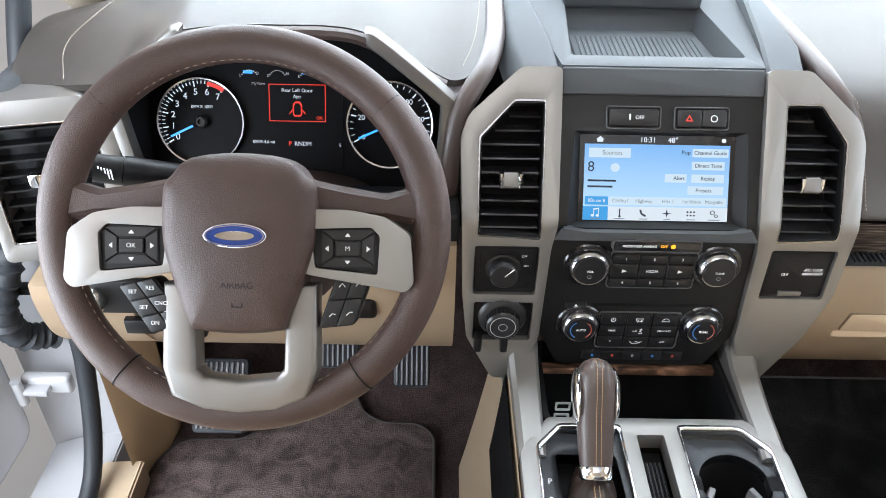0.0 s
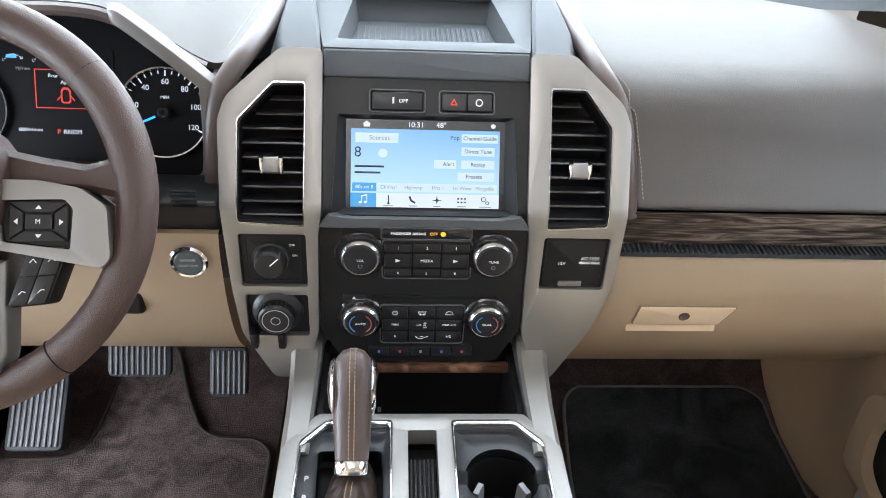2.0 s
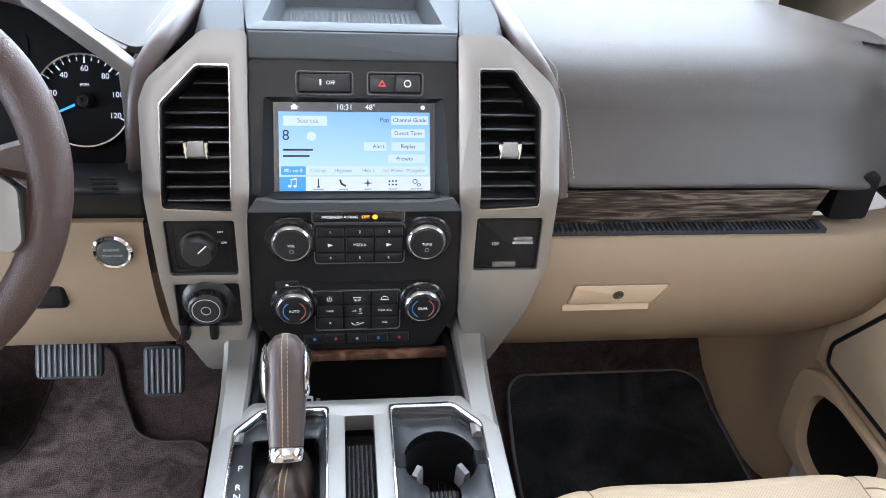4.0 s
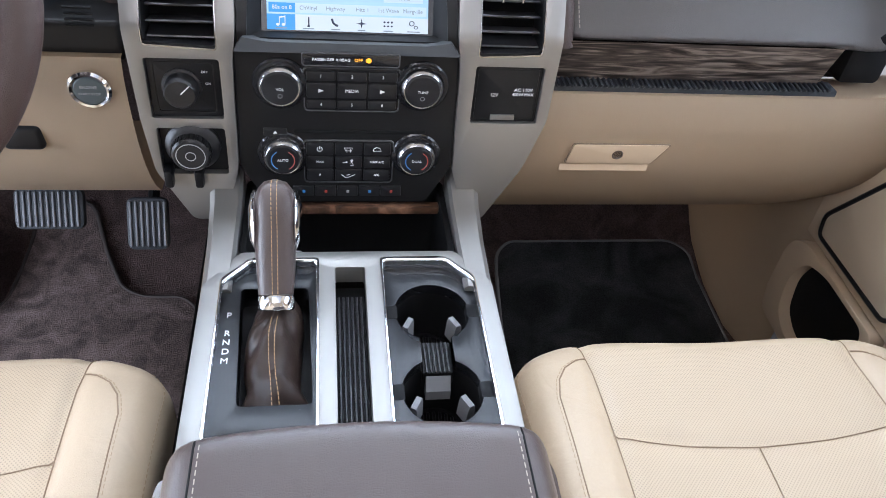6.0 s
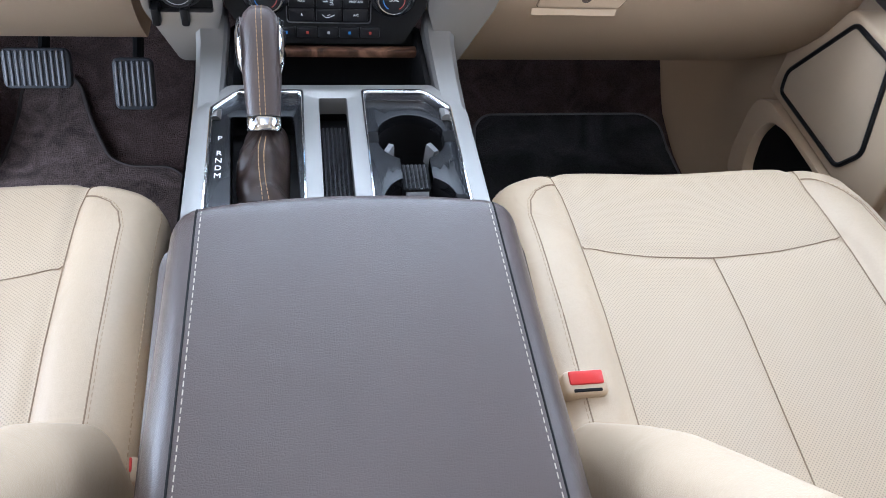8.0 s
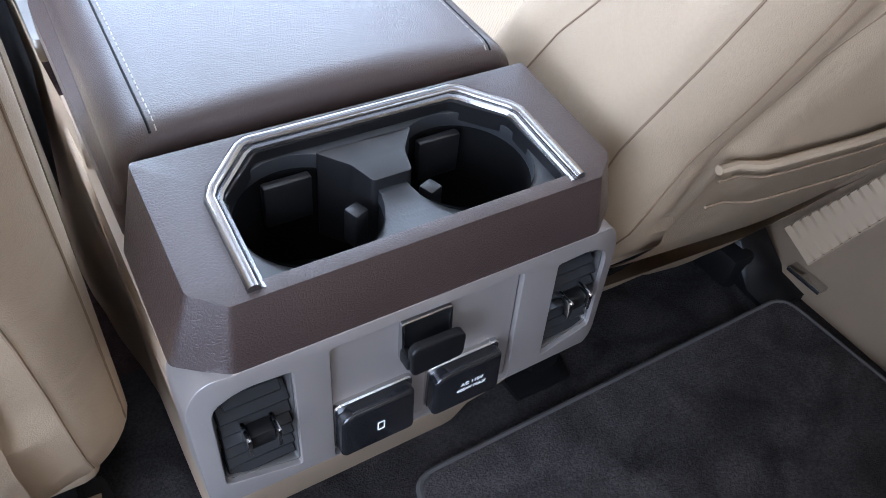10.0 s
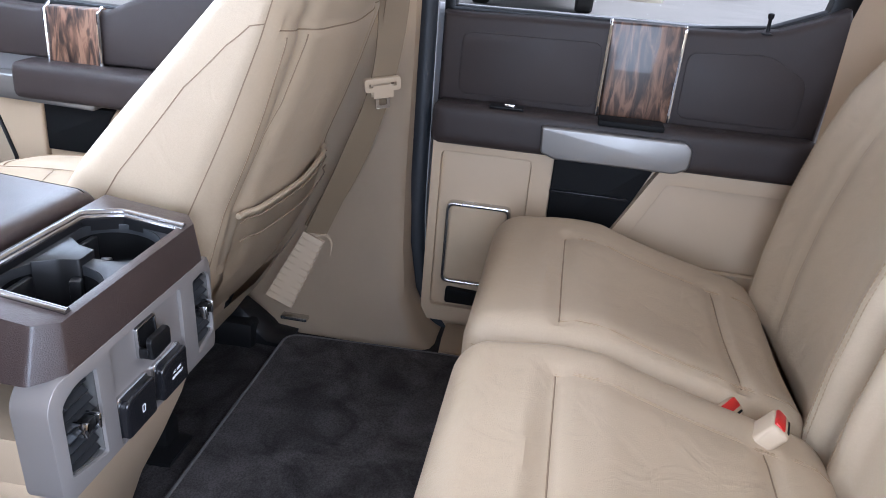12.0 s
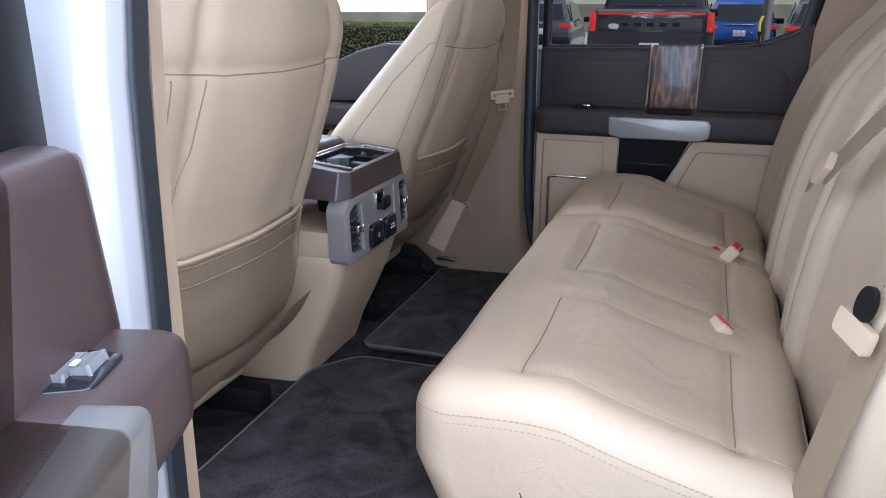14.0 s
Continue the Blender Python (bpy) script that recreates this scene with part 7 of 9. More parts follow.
def bench_cushion(x0, x1, inserts):
    hx, mx = (x1 - x0) / 2, (x0 + x1) / 2

    def F(p):
        q = Vector(p)
        X = mx + p.x
        if p.z > 0:
            e = max(0.0, min(1.0, p.z / 0.07))
            q.z += e * 0.012 * gauss(p.y - 0.10, 0.09) - e * 0.075 * max(0.0, (0.05 - p.y) / 0.29)
            for a, b in inserts:
                if a - 0.03 < X < b + 0.03:
                    m = (a + b) / 2
                    q.z -= e * 0.010 * gauss(X - m, (b - a) * 0.38) * (1 if p.y < 0.13 else 0.4)
                    if a - 0.01 < X < b + 0.01:
                        q.z -= e * 0.006 * (gauss(p.y - 0.112, 0.011) + gauss(p.y + 0.14, 0.011))
                    if -0.16 < p.y < 0.12:
                        q.z -= e * 0.003 * (gauss(X - a, 0.012) + gauss(X - b, 0.012))
        if p.y > 0.1:
            q.y -= 0.05 * max(0.0, -p.z / 0.11)
        return Vector((mx + q.x, -1.425 + q.y, 0.435 + q.z))
    S = softbox((hx, 0.240, 0.105), 0.05, F, (int(hx * 150), 60, 16))
    c = part("bench_cushion", soft_mesh(B(), S), M_TAN_LEATHER, bench, "tan leather bench cushion")
    lines, soft_lines = [], []
    for a, b in inserts:
        ua, ub = (a - mx) / hx, (b - mx) / hx
        f, r = 0.112 / 0.24, -0.14 / 0.24
        lines += [[(ua, f, 1), (ub, f, 1)], [(ua, r, 1), (ub, r, 1)]]
        soft_lines += [[(ua, f, 1), (ua, -0.95, 1)], [(ub, f, 1), (ub, -0.95, 1)]]
    seam("insert_seam", S, lines, c, M_SEAM, 0.0011)
    seam("insert_edge", S, soft_lines, c, M_TAN_THREAD, 0.0008)
    for way in soft_lines:
        part("insert_stitching", dashes(B(), [p + Vector((0.004, 0, 0.0007)) for p in line_of(S, way)], 0.0042, 0.0026, 0.0007), M_TAN_THREAD, c, "tan stitching")
    for s in (-1, 1):
        L = line_of(S, [(s, -0.9, 0.62), (s, 0.5, 0.62), (s * 0.98, 0.80, 0.62), (s * 0.92, 0.95, 0.62)])
        for dz in (0, -0.011):
            part("edge_stitching", dashes(B(), [p + Vector((s * 0.0008, 0, dz)) for p in L], 0.0045, 0.0025, 0.0007), M_TAN_THREAD, c, "tan stitching")


bench_cushion(-0.685, 0.215, ((-0.62, -0.34), (-0.205, 0.120)))
bench_cushion(0.222, 0.685, ((0.262, 0.56),))


def bench_back(x0, x1, ins, off=0.0, name="bench_back"):
    hx, mx = (x1 - x0) / 2, (x0 + x1) / 2

    def F(p):
        t = (p.z + 0.35) / 0.70
        zz = 0.36 + 0.77 * t
        front = float(np.interp(zz, (0.43, 0.54, 0.65, 0.74, 0.83, 0.90, 0.976, 1.13), (-1.665, -1.672, -1.688, -1.710, -1.742, -1.788, -1.856, -1.98)))
        s = p.y / 0.07
        X = p.x
        yy = front - 0.07 + 0.07 * s
        if s > 0:
            yy += s * 0.02 * gauss(abs(X) - hx * 0.86, hx * 0.22) - s * 0.012 * gauss(X, hx * 0.5)
            yy -= s * 0.006 * (gauss(abs(X - off) - ins, 0.011) if -0.27 < p.z < 0.26 else 0)
            if abs(X - off) < ins:
                yy -= s * 0.006 * gauss(p.z - 0.059, 0.011)
            yy -= s * 0.02 * max(0.0, t - 0.85) / 0.15
        return Vector((mx + X * (1 - 0.05 * t), yy, zz))
    S = softbox((hx, 0.07, 0.35), 0.05, F, (int(hx * 160), 10, 64))
    c = part(name, soft_mesh(B(), S), M_TAN_LEATHER, bench, "tan leather seat back")
    k, o = ins / hx, off / hx
    seam("back_seam", S, [[(o + s * k, 1, -0.92), (o + s * k * 0.98, 1, 0.17), (o + s * k * 1.1, 1, 0.72)] for s in (-1, 1)] + [[(o - k * 0.98, 1, 0.17), (o + k * 0.98, 1, 0.17)]], c, M_SEAM)
    for s in (-1, 1):
        for o in (0.0, 0.045):
            L = line_of(S, [(s * (0.86 - o), 1, -0.9), (s * (0.86 - o), 1, 0.85)])
            part("back_stitching", dashes(B(), [p + Vector((0, 0.0006, 0)) for p in L], 0.0045, 0.0028, 0.0007), M_TAN_THREAD, c, "tan stitching")

    def HF(p):
        return Vector((mx + p.x, -1.93 + p.y - 0.2 * p.z, 1.215 + p.z))
    part("rear_head_restraint", soft_mesh(B(), softbox((min(0.125, hx * 0.8), 0.05, 0.085), 0.04, HF, (20, 12, 16))), M_TAN_LEATHER, bench)


bench_back(-0.685, -0.172, 0.13, 0.03)
bench_back(-0.166, 0.186, 0.11)
bench_back(0.192, 0.685, 0.13, -0.035)
bm = B()
box(bm, (0, -1.50, 0.285), (1.30, 0.40, 0.13), 0.02, 3)
part("bench_base", bm, M_SOOT, bench)
bm = B()
box(bm, (0, -1.80, 0.40), (1.36, 0.12, 0.4), 0.02, 3)
part("bench_rear_shell", bm, M_TAN_PLASTIC, bench)


# ---- belts and buckles ----
def buckle(x, y, z, lean, turn, label):
    t = thing("seat_belt_buckle", (x, y - 0.05, z - 0.06), label, "buckle", "seat belt buckles")
    Q = Matrix.Translation((x, y, z)) @ Matrix.Rotation(radians(turn), 4, "Z") @ Matrix.Rotation(radians(lean), 4, "X")
    bm = B()
    box(bm, Q @ Vector((0, 0, -0.035)), (0.044, 0.026, 0.075), 0.006, 3, Q.to_3x3().to_4x4())
    part("housing", bm, M_TAN_PLASTIC, t)
    bm = B()
    box(bm, Q @ Vector((0, 0.004, 0.0015)), (0.034, 0.014, 0.006), 0.002, 2, Q.to_3x3().to_4x4())
    part("release_button", bm, M_RED, t, "red release button")
    bm = B()
    box(bm, Q @ Vector((0, -0.0085, 0.0018)), (0.028, 0.003, 0.003), 0.0005, 1, Q.to_3x3().to_4x4())
    part("slot", bm, M_SOOT, t)
    bm = B()
    tube(bm, [Q @ Vector((0, 0, -0.07)), Q @ Vector((0, -0.02, -0.11))], [0.014, 0.011], 10, False, 0.5)
    part("stem", bm, M_TAN_PLASTIC, t)


buckle(0.147, -1.585, 0.510, 35, -15, "tan seat belt buckle with red button on the bench")
buckle(0.214, -1.545, 0.478, 35, -35, "tan seat belt buckle sunk beside the bench split")
buckle(-0.262, -1.556, 0.500, 40, 20, "tan seat belt buckle with red button on the bench")
buckle(0.222, -0.53, 0.545, 12, 0, "tan seat belt buckle with red button beside the console")
buckle(-0.212, -0.56, 0.50, 12, 0, "tan seat belt buckle with red button beside the console")


def webbing(pts, width, face, thick=0.0014):
    """A flat strap along the points; face is its outward direction."""
    P = smooth_path(pts, 5)
    bm = B()
    rings = []
    for i, p in enumerate(P):
        t = (P[min(i + 1, len(P) - 1)] - P[max(i - 1, 0)]).normalized()
        f = Vector(face)
        f = (f - t * f.dot(t)).normalized()
        s = t.cross(f)
        rings.append([p + s * (width / 2 * a) + f * (thick * b) for a, b in ((-1, -1), (-1, 1), (-0.5, 1.15), (0.5, 1.15), (1, 1), (1, -1))])
    return loft(bm, rings)


belt = thing("front_seat_belt", (0.72, -0.80, 0.33), "tan front seat belt hanging on the door pillar", "seat belt")
part("webbing", webbing([(0.735, -0.955, 1.22), (0.715, -0.955, 0.95), (0.69, -0.955, 0.76), (0.70, -0.90, 0.60), (0.722, -0.822, 0.42)], 0.047, (-0.7, -0.6, 0.1)), M_BELT, belt)
part("webbing", webbing([(0.725, -0.965, 1.2), (0.715, -0.97, 0.95), (0.70, -0.955, 0.77), (0.71, -0.90, 0.59), (0.73, -0.818, 0.43)], 0.047, (-0.7, -0.6, 0.1)), M_BELT, belt)
bm = B()
Q = frame_at((0.678, -0.955, 0.745), (0.55, -0.8, 0.1), (0, -0.1, 1))
plate(bm, rect(-0.034, -0.012, 0.034, 0.012, 0.005), [rect(-0.026, -0.004, 0.026, 0.003, 0.001)], -0.005, 0.005, 0.002, 2, Q)
tg = part("latch_plate", bm, M_TAN_PLASTIC, belt, "tan latch plate")
bm = plate(B(), rect(-0.014, -0.045, 0.014, -0.006, 0.003), [rect(-0.007, -0.038, 0.007, -0.026, 0.002)], -0.0015, 0.0015, 0, 1, Q)
part("tongue", bm, M_SATIN, tg)
bm = B()
box(bm, Q @ Vector((0, -0.012, 0)), (0.032, 0.018, 0.012), 0.003, 2, Q.to_3x3().to_4x4())
part("tongue_cover", bm, M_TAN_PLASTIC, tg)
# ribbed sleeve over the anchor
a, b = Vector((0.722, -0.817, 0.408)), Vector((0.684, -0.762, 0.281))
up = (a - b).normalized()
out = Vector((-1, 0, 0))
out = (out - up * out.dot(up)).normalized()
SL = Matrix((out, up.cross(out), up)).transposed().to_4x4()
sleeve = part("anchor_sleeve", loft(B(), [[p + SL.to_3x3() @ Vector((dx, w * dy, 0)) for dx, dy in ((-0.008, -1), (0.006, -1), (0.009, -0.8), (0.009, 0.8), (0.006, 1), (-0.008, 1))] for p, w in ((b, 0.028), (a, 0.021))]), M_TAN_PLASTIC, belt, "ribbed tan anchor sleeve")
for i in range(11):
    t = i / 10
    part("sleeve_rib", box(B(), a.lerp(b, t), (0.021, 0.044 + 0.014 * t, 0.0062), 0.002, 2, SL), M_TAN_PLASTIC, sleeve)
bm = B()
box(bm, (0.672, -0.797, 0.249), (0.02, 0.056, 0.008), 0.002)
part("anchor_bracket", bm, M_SATIN, belt)

rb = thing("rear_centre_belt", (-0.27, -1.68, 0.73), "tan rear seat belt with a bright latch against the seat back", "seat belt")
part("webbing", webbing([(-0.60, -1.84, 1.12), (-0.48, -1.745, 0.93), (-0.36, -1.695, 0.82), (-0.275, -1.668, 0.75)], 0.046, (0, 1, 0.35)), M_BELT, rb)
Q = frame_at((-0.272, -1.662, 0.752), (0.75, 0.2, -0.6), (0.5, -0.3, 0.7))
part("latch_plate", plate(B(), rect(-0.030, -0.014, 0.022, 0.014, 0.004), (), -0.006, 0.006, 0.002, 2, Q), M_TAN_PLASTIC, rb)
part("tongue", plate(B(), rect(0.018, -0.011, 0.055, 0.011, 0.003), [rect(0.034, -0.005, 0.046, 0.005, 0.002)], -0.0015, 0.0015, 0, 1, Q), M_CHROME, rb)
rb = thing("rear_outer_belt", (-0.66, -1.66, 0.36), "tan rear seat belt running down beside the seat back", "seat belt")
part("webbing", webbing([(-0.70, -1.83, 1.15), (-0.66, -1.72, 0.80), (-0.655, -1.665, 0.60), (-0.70, -1.60, 0.34)], 0.047, (-0.35, 0.9, 0.2)), M_BELT, rb)
Q = frame_at((-0.645, -1.66, 0.655), (0.9, 0.3, 0.1), (0, -0.2, 1))
part("latch_plate", plate(B(), rect(-0.032, -0.014, 0.032, 0.014, 0.006), (), -0.005, 0.005, 0.002, 2, Q), M_TAN_PLASTIC, rb)
part("tongue", plate(B(), circle(0.0, 0.03, 0.014, 18, 0.02), (), -0.004, 0.004, 0.001, 1, Q), M_BLACK, rb)

# ---- floor, shell and doors ----
floor = part("floor", B(), M_CARPET)
bm = bmesh.new()
FR = [(0.95, 0.55), (0.75, 0.42), (0.60, 0.30), (0.48, 0.18), (0.40, 0.125), (0.30, 0.10), (0.0, 0.095), (-0.20, 0.10), (-0.35, 0.16), (-0.50, 0.20), (-0.70, 0.213), (-1.0, 0.215), (-1.5, 0.215), (-2.05, 0.215)]
rows = []
for y, z in FR:
    rows.append([Vector((x, y, z + 0.02 * noise.noise((x * 6, y * 6, 0)) * 0.3)) for x in [-0.80 + 0.05 * i for i in range(33)]])
sheet(bm, rows, 0.02)
old = floor.data
# rear faces take the darker tone, which partly stands in for dimmer light
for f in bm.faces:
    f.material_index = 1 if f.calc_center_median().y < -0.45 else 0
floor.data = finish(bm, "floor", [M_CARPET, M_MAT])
bpy.data.meshes.remove(old)
tagged(floor, "carpeted cabin floor, dark brown in front, charcoal rear toned partly for dimmer light", "floor", kind="structure")


def floor_mat(name, outline, z_of, mat, label, edge=True):
    t = thing(name, (sum(p[0] for p in outline) / len(outline), sum(p[1] for p in outline) / len(outline), z_of(outline[0][1])), label, "floor mat", "floor mats")
    o = rounded(outline, 0.03, 6)
    bm = B()
    xs, ys = [p[0] for p in o], [p[1] for p in o]
    sub = B()
    plate(sub, o, (), 0, 0.012, 0.003, 2)
    for k in range(1, 14):
        yy = min(ys) + (max(ys) - min(ys)) * k / 14
        bmesh.ops.bisect_plane(sub, geom=sub.verts[:] + sub.edges[:] + sub.faces[:], plane_co=(0, yy, 0), plane_no=(0, 1, 0))
    for v in sub.verts:
        v.co.z += z_of(v.co.y)
    merge(bm, sub)
    part("mat_body", bm, mat, t)
    bm = B()
    dense = []
    for i in range(len(o)):
        a, b = Vector((*o[i], 0)), Vector((*o[(i + 1) % len(o)], 0))
        n = max(1, int((b - a).length / 0.03))
        dense += [a.lerp(b, j / n) for j in range(n)]
    tube(bm, [Vector((p.x, p.y, z_of(p.y) + 0.009)) for p in dense], 0.0042, 8, True)
    part("bound_edge", bm, M_CARPET_EDGE if mat is M_CARPET_MAT else M_BIND, t)


def fz(y):
    for (y0, z0), (y1, z1) in zip(FR, FR[1:]):
        if y1 <= y <= y0:
            return z0 + (z1 - z0) * (y0 - y) / (y0 - y1) + 0.006
    return 0.1


M_BIND = material("grey_mat_binding", (0.10, 0.096, 0.096), 0.85)
M_CARPET_EDGE = material("brown_mat_binding", (0.04, 0.032, 0.03), 0.9)
M_CARPET_MAT = material("brown_pile_mat", (0.10, 0.075, 0.070), 0.95, grain="carpet", bump=1.0, vary=0.45, vscale=16, fine=380, spec=0.1)
floor_mat("driver_floor_mat", [(-0.79, -0.28), (-0.79, 0.16), (-0.755, 0.220), (-0.632, 0.222), (-0.600, 0.255), (-0.585, 0.36), (-0.575, 0.455), (-0.475, 0.465), (-0.445, 0.375), (-0.405, 0.292), (-0.365, 0.268), (-0.290, 0.266), (-0.262, 0.235), (-0.262, 0.06), (-0.255, -0.28)], fz, M_CARPET_MAT, "worn brown carpet mat on the driver's floor")
floor_mat("passenger_floor_mat", [(0.285, -0.28), (0.30, 0.18), (0.318, 0.36), (0.345, 0.388), (0.70, 0.388), (0.735, 0.36), (0.738, -0.28)], fz, M_FRONT_MAT, "black carpet mat on the passenger's floor")
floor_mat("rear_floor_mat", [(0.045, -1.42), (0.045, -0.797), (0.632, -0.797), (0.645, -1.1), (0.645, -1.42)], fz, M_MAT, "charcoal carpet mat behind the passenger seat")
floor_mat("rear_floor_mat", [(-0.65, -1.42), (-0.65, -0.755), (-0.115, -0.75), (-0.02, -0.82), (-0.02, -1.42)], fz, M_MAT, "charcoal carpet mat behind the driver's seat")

# passenger footwell wall and front bulkhead
kick = part("kick_panel", B(), M_TAN_PLASTIC)
bm = B()
cols = []
for y, x0, x1 in ((0.10, 0.80, 0.80), (0.12, 0.78, 0.785), (0.145, 0.764, 0.770), (0.18, 0.755, 0.764), (0.26, 0.754, 0.764), (0.40, 0.758, 0.768), (0.60, 0.762, 0.772)):
    cols.append([Vector((x0 + (x1 - x0) * t, y, fz(y) - 0.01 + (0.50 - fz(y)) * t)) for t in (0, 0.15, 0.3, 0.5, 0.75, 1.0)])
cols = [smooth_path(c, 2) for c in cols]
sheet(bm, [list(r) for r in zip(*[smooth_path([c[i] for i in range(len(c))], 1) for c in cols])], 0.012)
old = kick.data
kick.data = finish(bm, "kick_panel", M_TAN_PLASTIC)
bpy.data.meshes.remove(old)
tagged(kick, "tan plastic kick panel beside the footwell", "kick panel", kind="structure")
bm = B()
box(bm, (0, 0.80, 0.55), (1.6, 0.03, 0.8), 0.005)
tagged(part("bulkhead", bm, M_SOOT), "dark bulkhead ahead of the pedals", "bulkhead", kind="structure")
bm = B()
cols = []
for y, xa in ((0.115, 0.802), (0.15, 0.795), (0.20, 0.778), (0.26, 0.77), (0.5, 0.77)):
    cols.append([Vector((-xa, y, z)) for z in (0.09, 0.2, 0.35, 0.5, 0.6)])
sheet(bm, cols, 0.014)
tagged(part("driver_kick_panel", bm, M_TAN_PLASTIC), "tan plastic kick panel at the driver's door", "kick panel", kind="structure")


def slab(name, pts, thick_vec, mat, label, category, bev=0.004):
    """A flat panel given by its corners, with thickness."""
    bm = B()
    a = [bm.verts.new(p) for p in pts]
    b = [bm.verts.new(Vector(p) + Vector(thick_vec)) for p in pts]
    n = len(a)
    bm.faces.new(a)
    bm.faces.new(b[::-1])
    for i in range(n):
        bm.faces.new((a[i], b[i], b[(i + 1) % n], a[(i + 1) % n]))
    if bev:
        bmesh.ops.bevel(bm, geom=bm.edges[:], offset=bev, segments=2, affect="EDGES", clamp_overlap=True)
    return tagged(part(name, bm, mat), label, category, kind="structure")


ROOF = [(-0.66, 0.10), (0.66, 0.10), (0.66, -2.10), (-0.66, -2.10)]
# unseen roof opening and pane, added to let daylight in from above
ROOF_OPENING = rect(-0.40, -1.05, 0.40, -0.30, 0.05)
tagged(part("ceiling", plate(B(), ROOF, [ROOF_OPENING], 1.405, 1.44), M_HEADLINER), "beige cloth headliner round the added roof opening", "ceiling", kind="structure")
tagged(part("roof_skin", plate(B(), [(-0.72, 0.12), (0.72, 0.12), (0.72, -2.16), (-0.72, -2.16)], [ROOF_OPENING], 1.445, 1.47), M_WHITE), "white painted roof", "roof", kind="structure")
mg = tagged(part("window_roof_added", plate(B(), rect(-0.41, -1.06, 0.41, -0.29, 0.05), (), 1.472, 1.477), M_GLASS), "clear glass over the added roof opening, unseen", "window", kind="structure")
mg.visible_shadow = False
slab("wall_back", [(-0.80, -2.13, 0.0), (0.80, -2.13, 0.0), (0.80, -2.13, 1.0), (-0.80, -2.13, 1.0)], (0, -0.05, 0), M_TAN_PLASTIC, "tan cab back wall", "wall")
for s in (-1, 1):
    # windshield pillar, roof rail, rear pillar
    bm = B()
    tube(bm, smooth_path([(s * 0.83, 0.55, 0.87), (s * 0.80, 0.38, 0.99), (s * 0.755, 0.18, 1.17), (s * 0.70, 0.0, 1.34), (s * 0.67, -0.2, 1.41)], 5), 0.055, 12)
    tagged(part("pillar_front", bm, M_HEADLINER), "beige trimmed windshield pillar", "pillar", kind="structure")
    bm = B()
    tube(bm, [(s * 0.67, 0.0, 1.39), (s * 0.69, -1.0, 1.41), (s * 0.68, -2.1, 1.40)], 0.045, 10)
    tagged(part("roof_rail", bm, M_HEADLINER), "beige roof rail", "roof rail", kind="structure")
    bm = B()
    rows = []
    for z, x, y0 in ((0.25, 0.80, -1.76), (0.60, 0.80, -1.76), (0.92, 0.80, -1.765), (1.1, 0.77, -1.80), (1.38, 0.70, -1.88)):
        rows.append([Vector((s * (x - dx), y, z)) for y, dx in ((y0 + 0.02, 0.0), (y0, 0.015), (y0 - 0.03, 0.045), (y0 - 0.10, 0.06), (-2.13, 0.07))])
    sheet(bm, rows, 0.03)
    tagged(part("pillar_rear", bm, M_TAN_PLASTIC), "tan trimmed rear pillar", "pillar", kind="structure")

# passenger-side door pillar, bulging to the sill
def ext(z):
    return float(np.interp(z, (0.20, 0.23, 0.30, 0.40, 0.50), (0.115, 0.062, 0.025, 0.008, 0.0)))


bm = B()
rows = []
for z, x in ((0.20, 0.665), (0.215, 0.67), (0.23, 0.675), (0.26, 0.688), (0.30, 0.70), (0.35, 0.72), (0.40, 0.735), (0.55, 0.755), (0.75, 0.762), (0.95, 0.755), (1.15, 0.735), (1.38, 0.70)):
    rows.append([Vector((x + dx, y if y < -0.72 else -0.72 + (y + 0.72) * float(np.interp(z, (0.80, 0.95), (1.0, 0.15))), z)) for y, dx in ((-0.50, 0.05), (-0.60, 0.03), (-0.68, 0.012), (-0.76, 0.0), (-0.85, 0.0), (-0.93 - 0.7 * ext(z), 0.0), (-0.975 - ext(z), 0.006), (-0.990 - ext(z), 0.016), (-0.997 - ext(z), 0.04), (-1.0 - ext(z), 0.803 - x))])
sheet(bm, rows, 0.012)
tagged(part("pillar_middle", bm, M_TAN_PLASTIC), "tan plastic door pillar trim", "pillar", kind="structure")
bm = B()
sheet(bm, [[Vector((x, y, z)) for y in (-1.10, -1.2, -1.3, -1.5, -1.75)] for x, z in ((0.66, 0.19), (0.672, 0.222), (0.70, 0.238), (0.76, 0.24), (0.79, 0.22))], 0.01)
tagged(part("sill_trim", bm, M_TAN_PLASTIC), "tan plastic sill trim", "sill", kind="structure")
bm = B()
plate(bm, rounded([(-0.80, 0.24), (-0.845, 0.24), (-0.855, 0.40), (-0.84, 0.42), (-0.80, 0.40)], 0.01), [rounded([(-0.803, 0.244), (-0.842, 0.244), (-0.851, 0.398), (-0.838, 0.415), (-0.803, 0.396)], 0.01)], 0, 0.004, 0.001, 1, lambda v: Vector((0.735 - v.z - 0.16 * max(0, 0.40 - v.y), v.x, v.y)))
tagged(part("belt_access_trim", bm, M_TAN_PLASTIC), "tan access cover outline on the pillar", "trim", kind="structure")
bm = B()
path = smooth_path([(0.80, -1.003, 1.38), (0.805, -1.006, 1.0), (0.805, -1.009, 0.7), (0.805, -1.012, 0.45), (0.803, -1.03, 0.32), (0.80, -1.075, 0.22), (0.80, -1.14, 0.175), (0.80, -1.35, 0.165), (0.80, -1.75, 0.17)], 5)
tube(bm, path, 0.018, 10)
tagged(part("door_seal", bm, M_RUBBER), "black rubber door seal", "seal", kind="structure")
bm = B()
tube(bm, [p + Vector((0.004, -0.017, 0.004)) for p in path], 0.0022, 6)
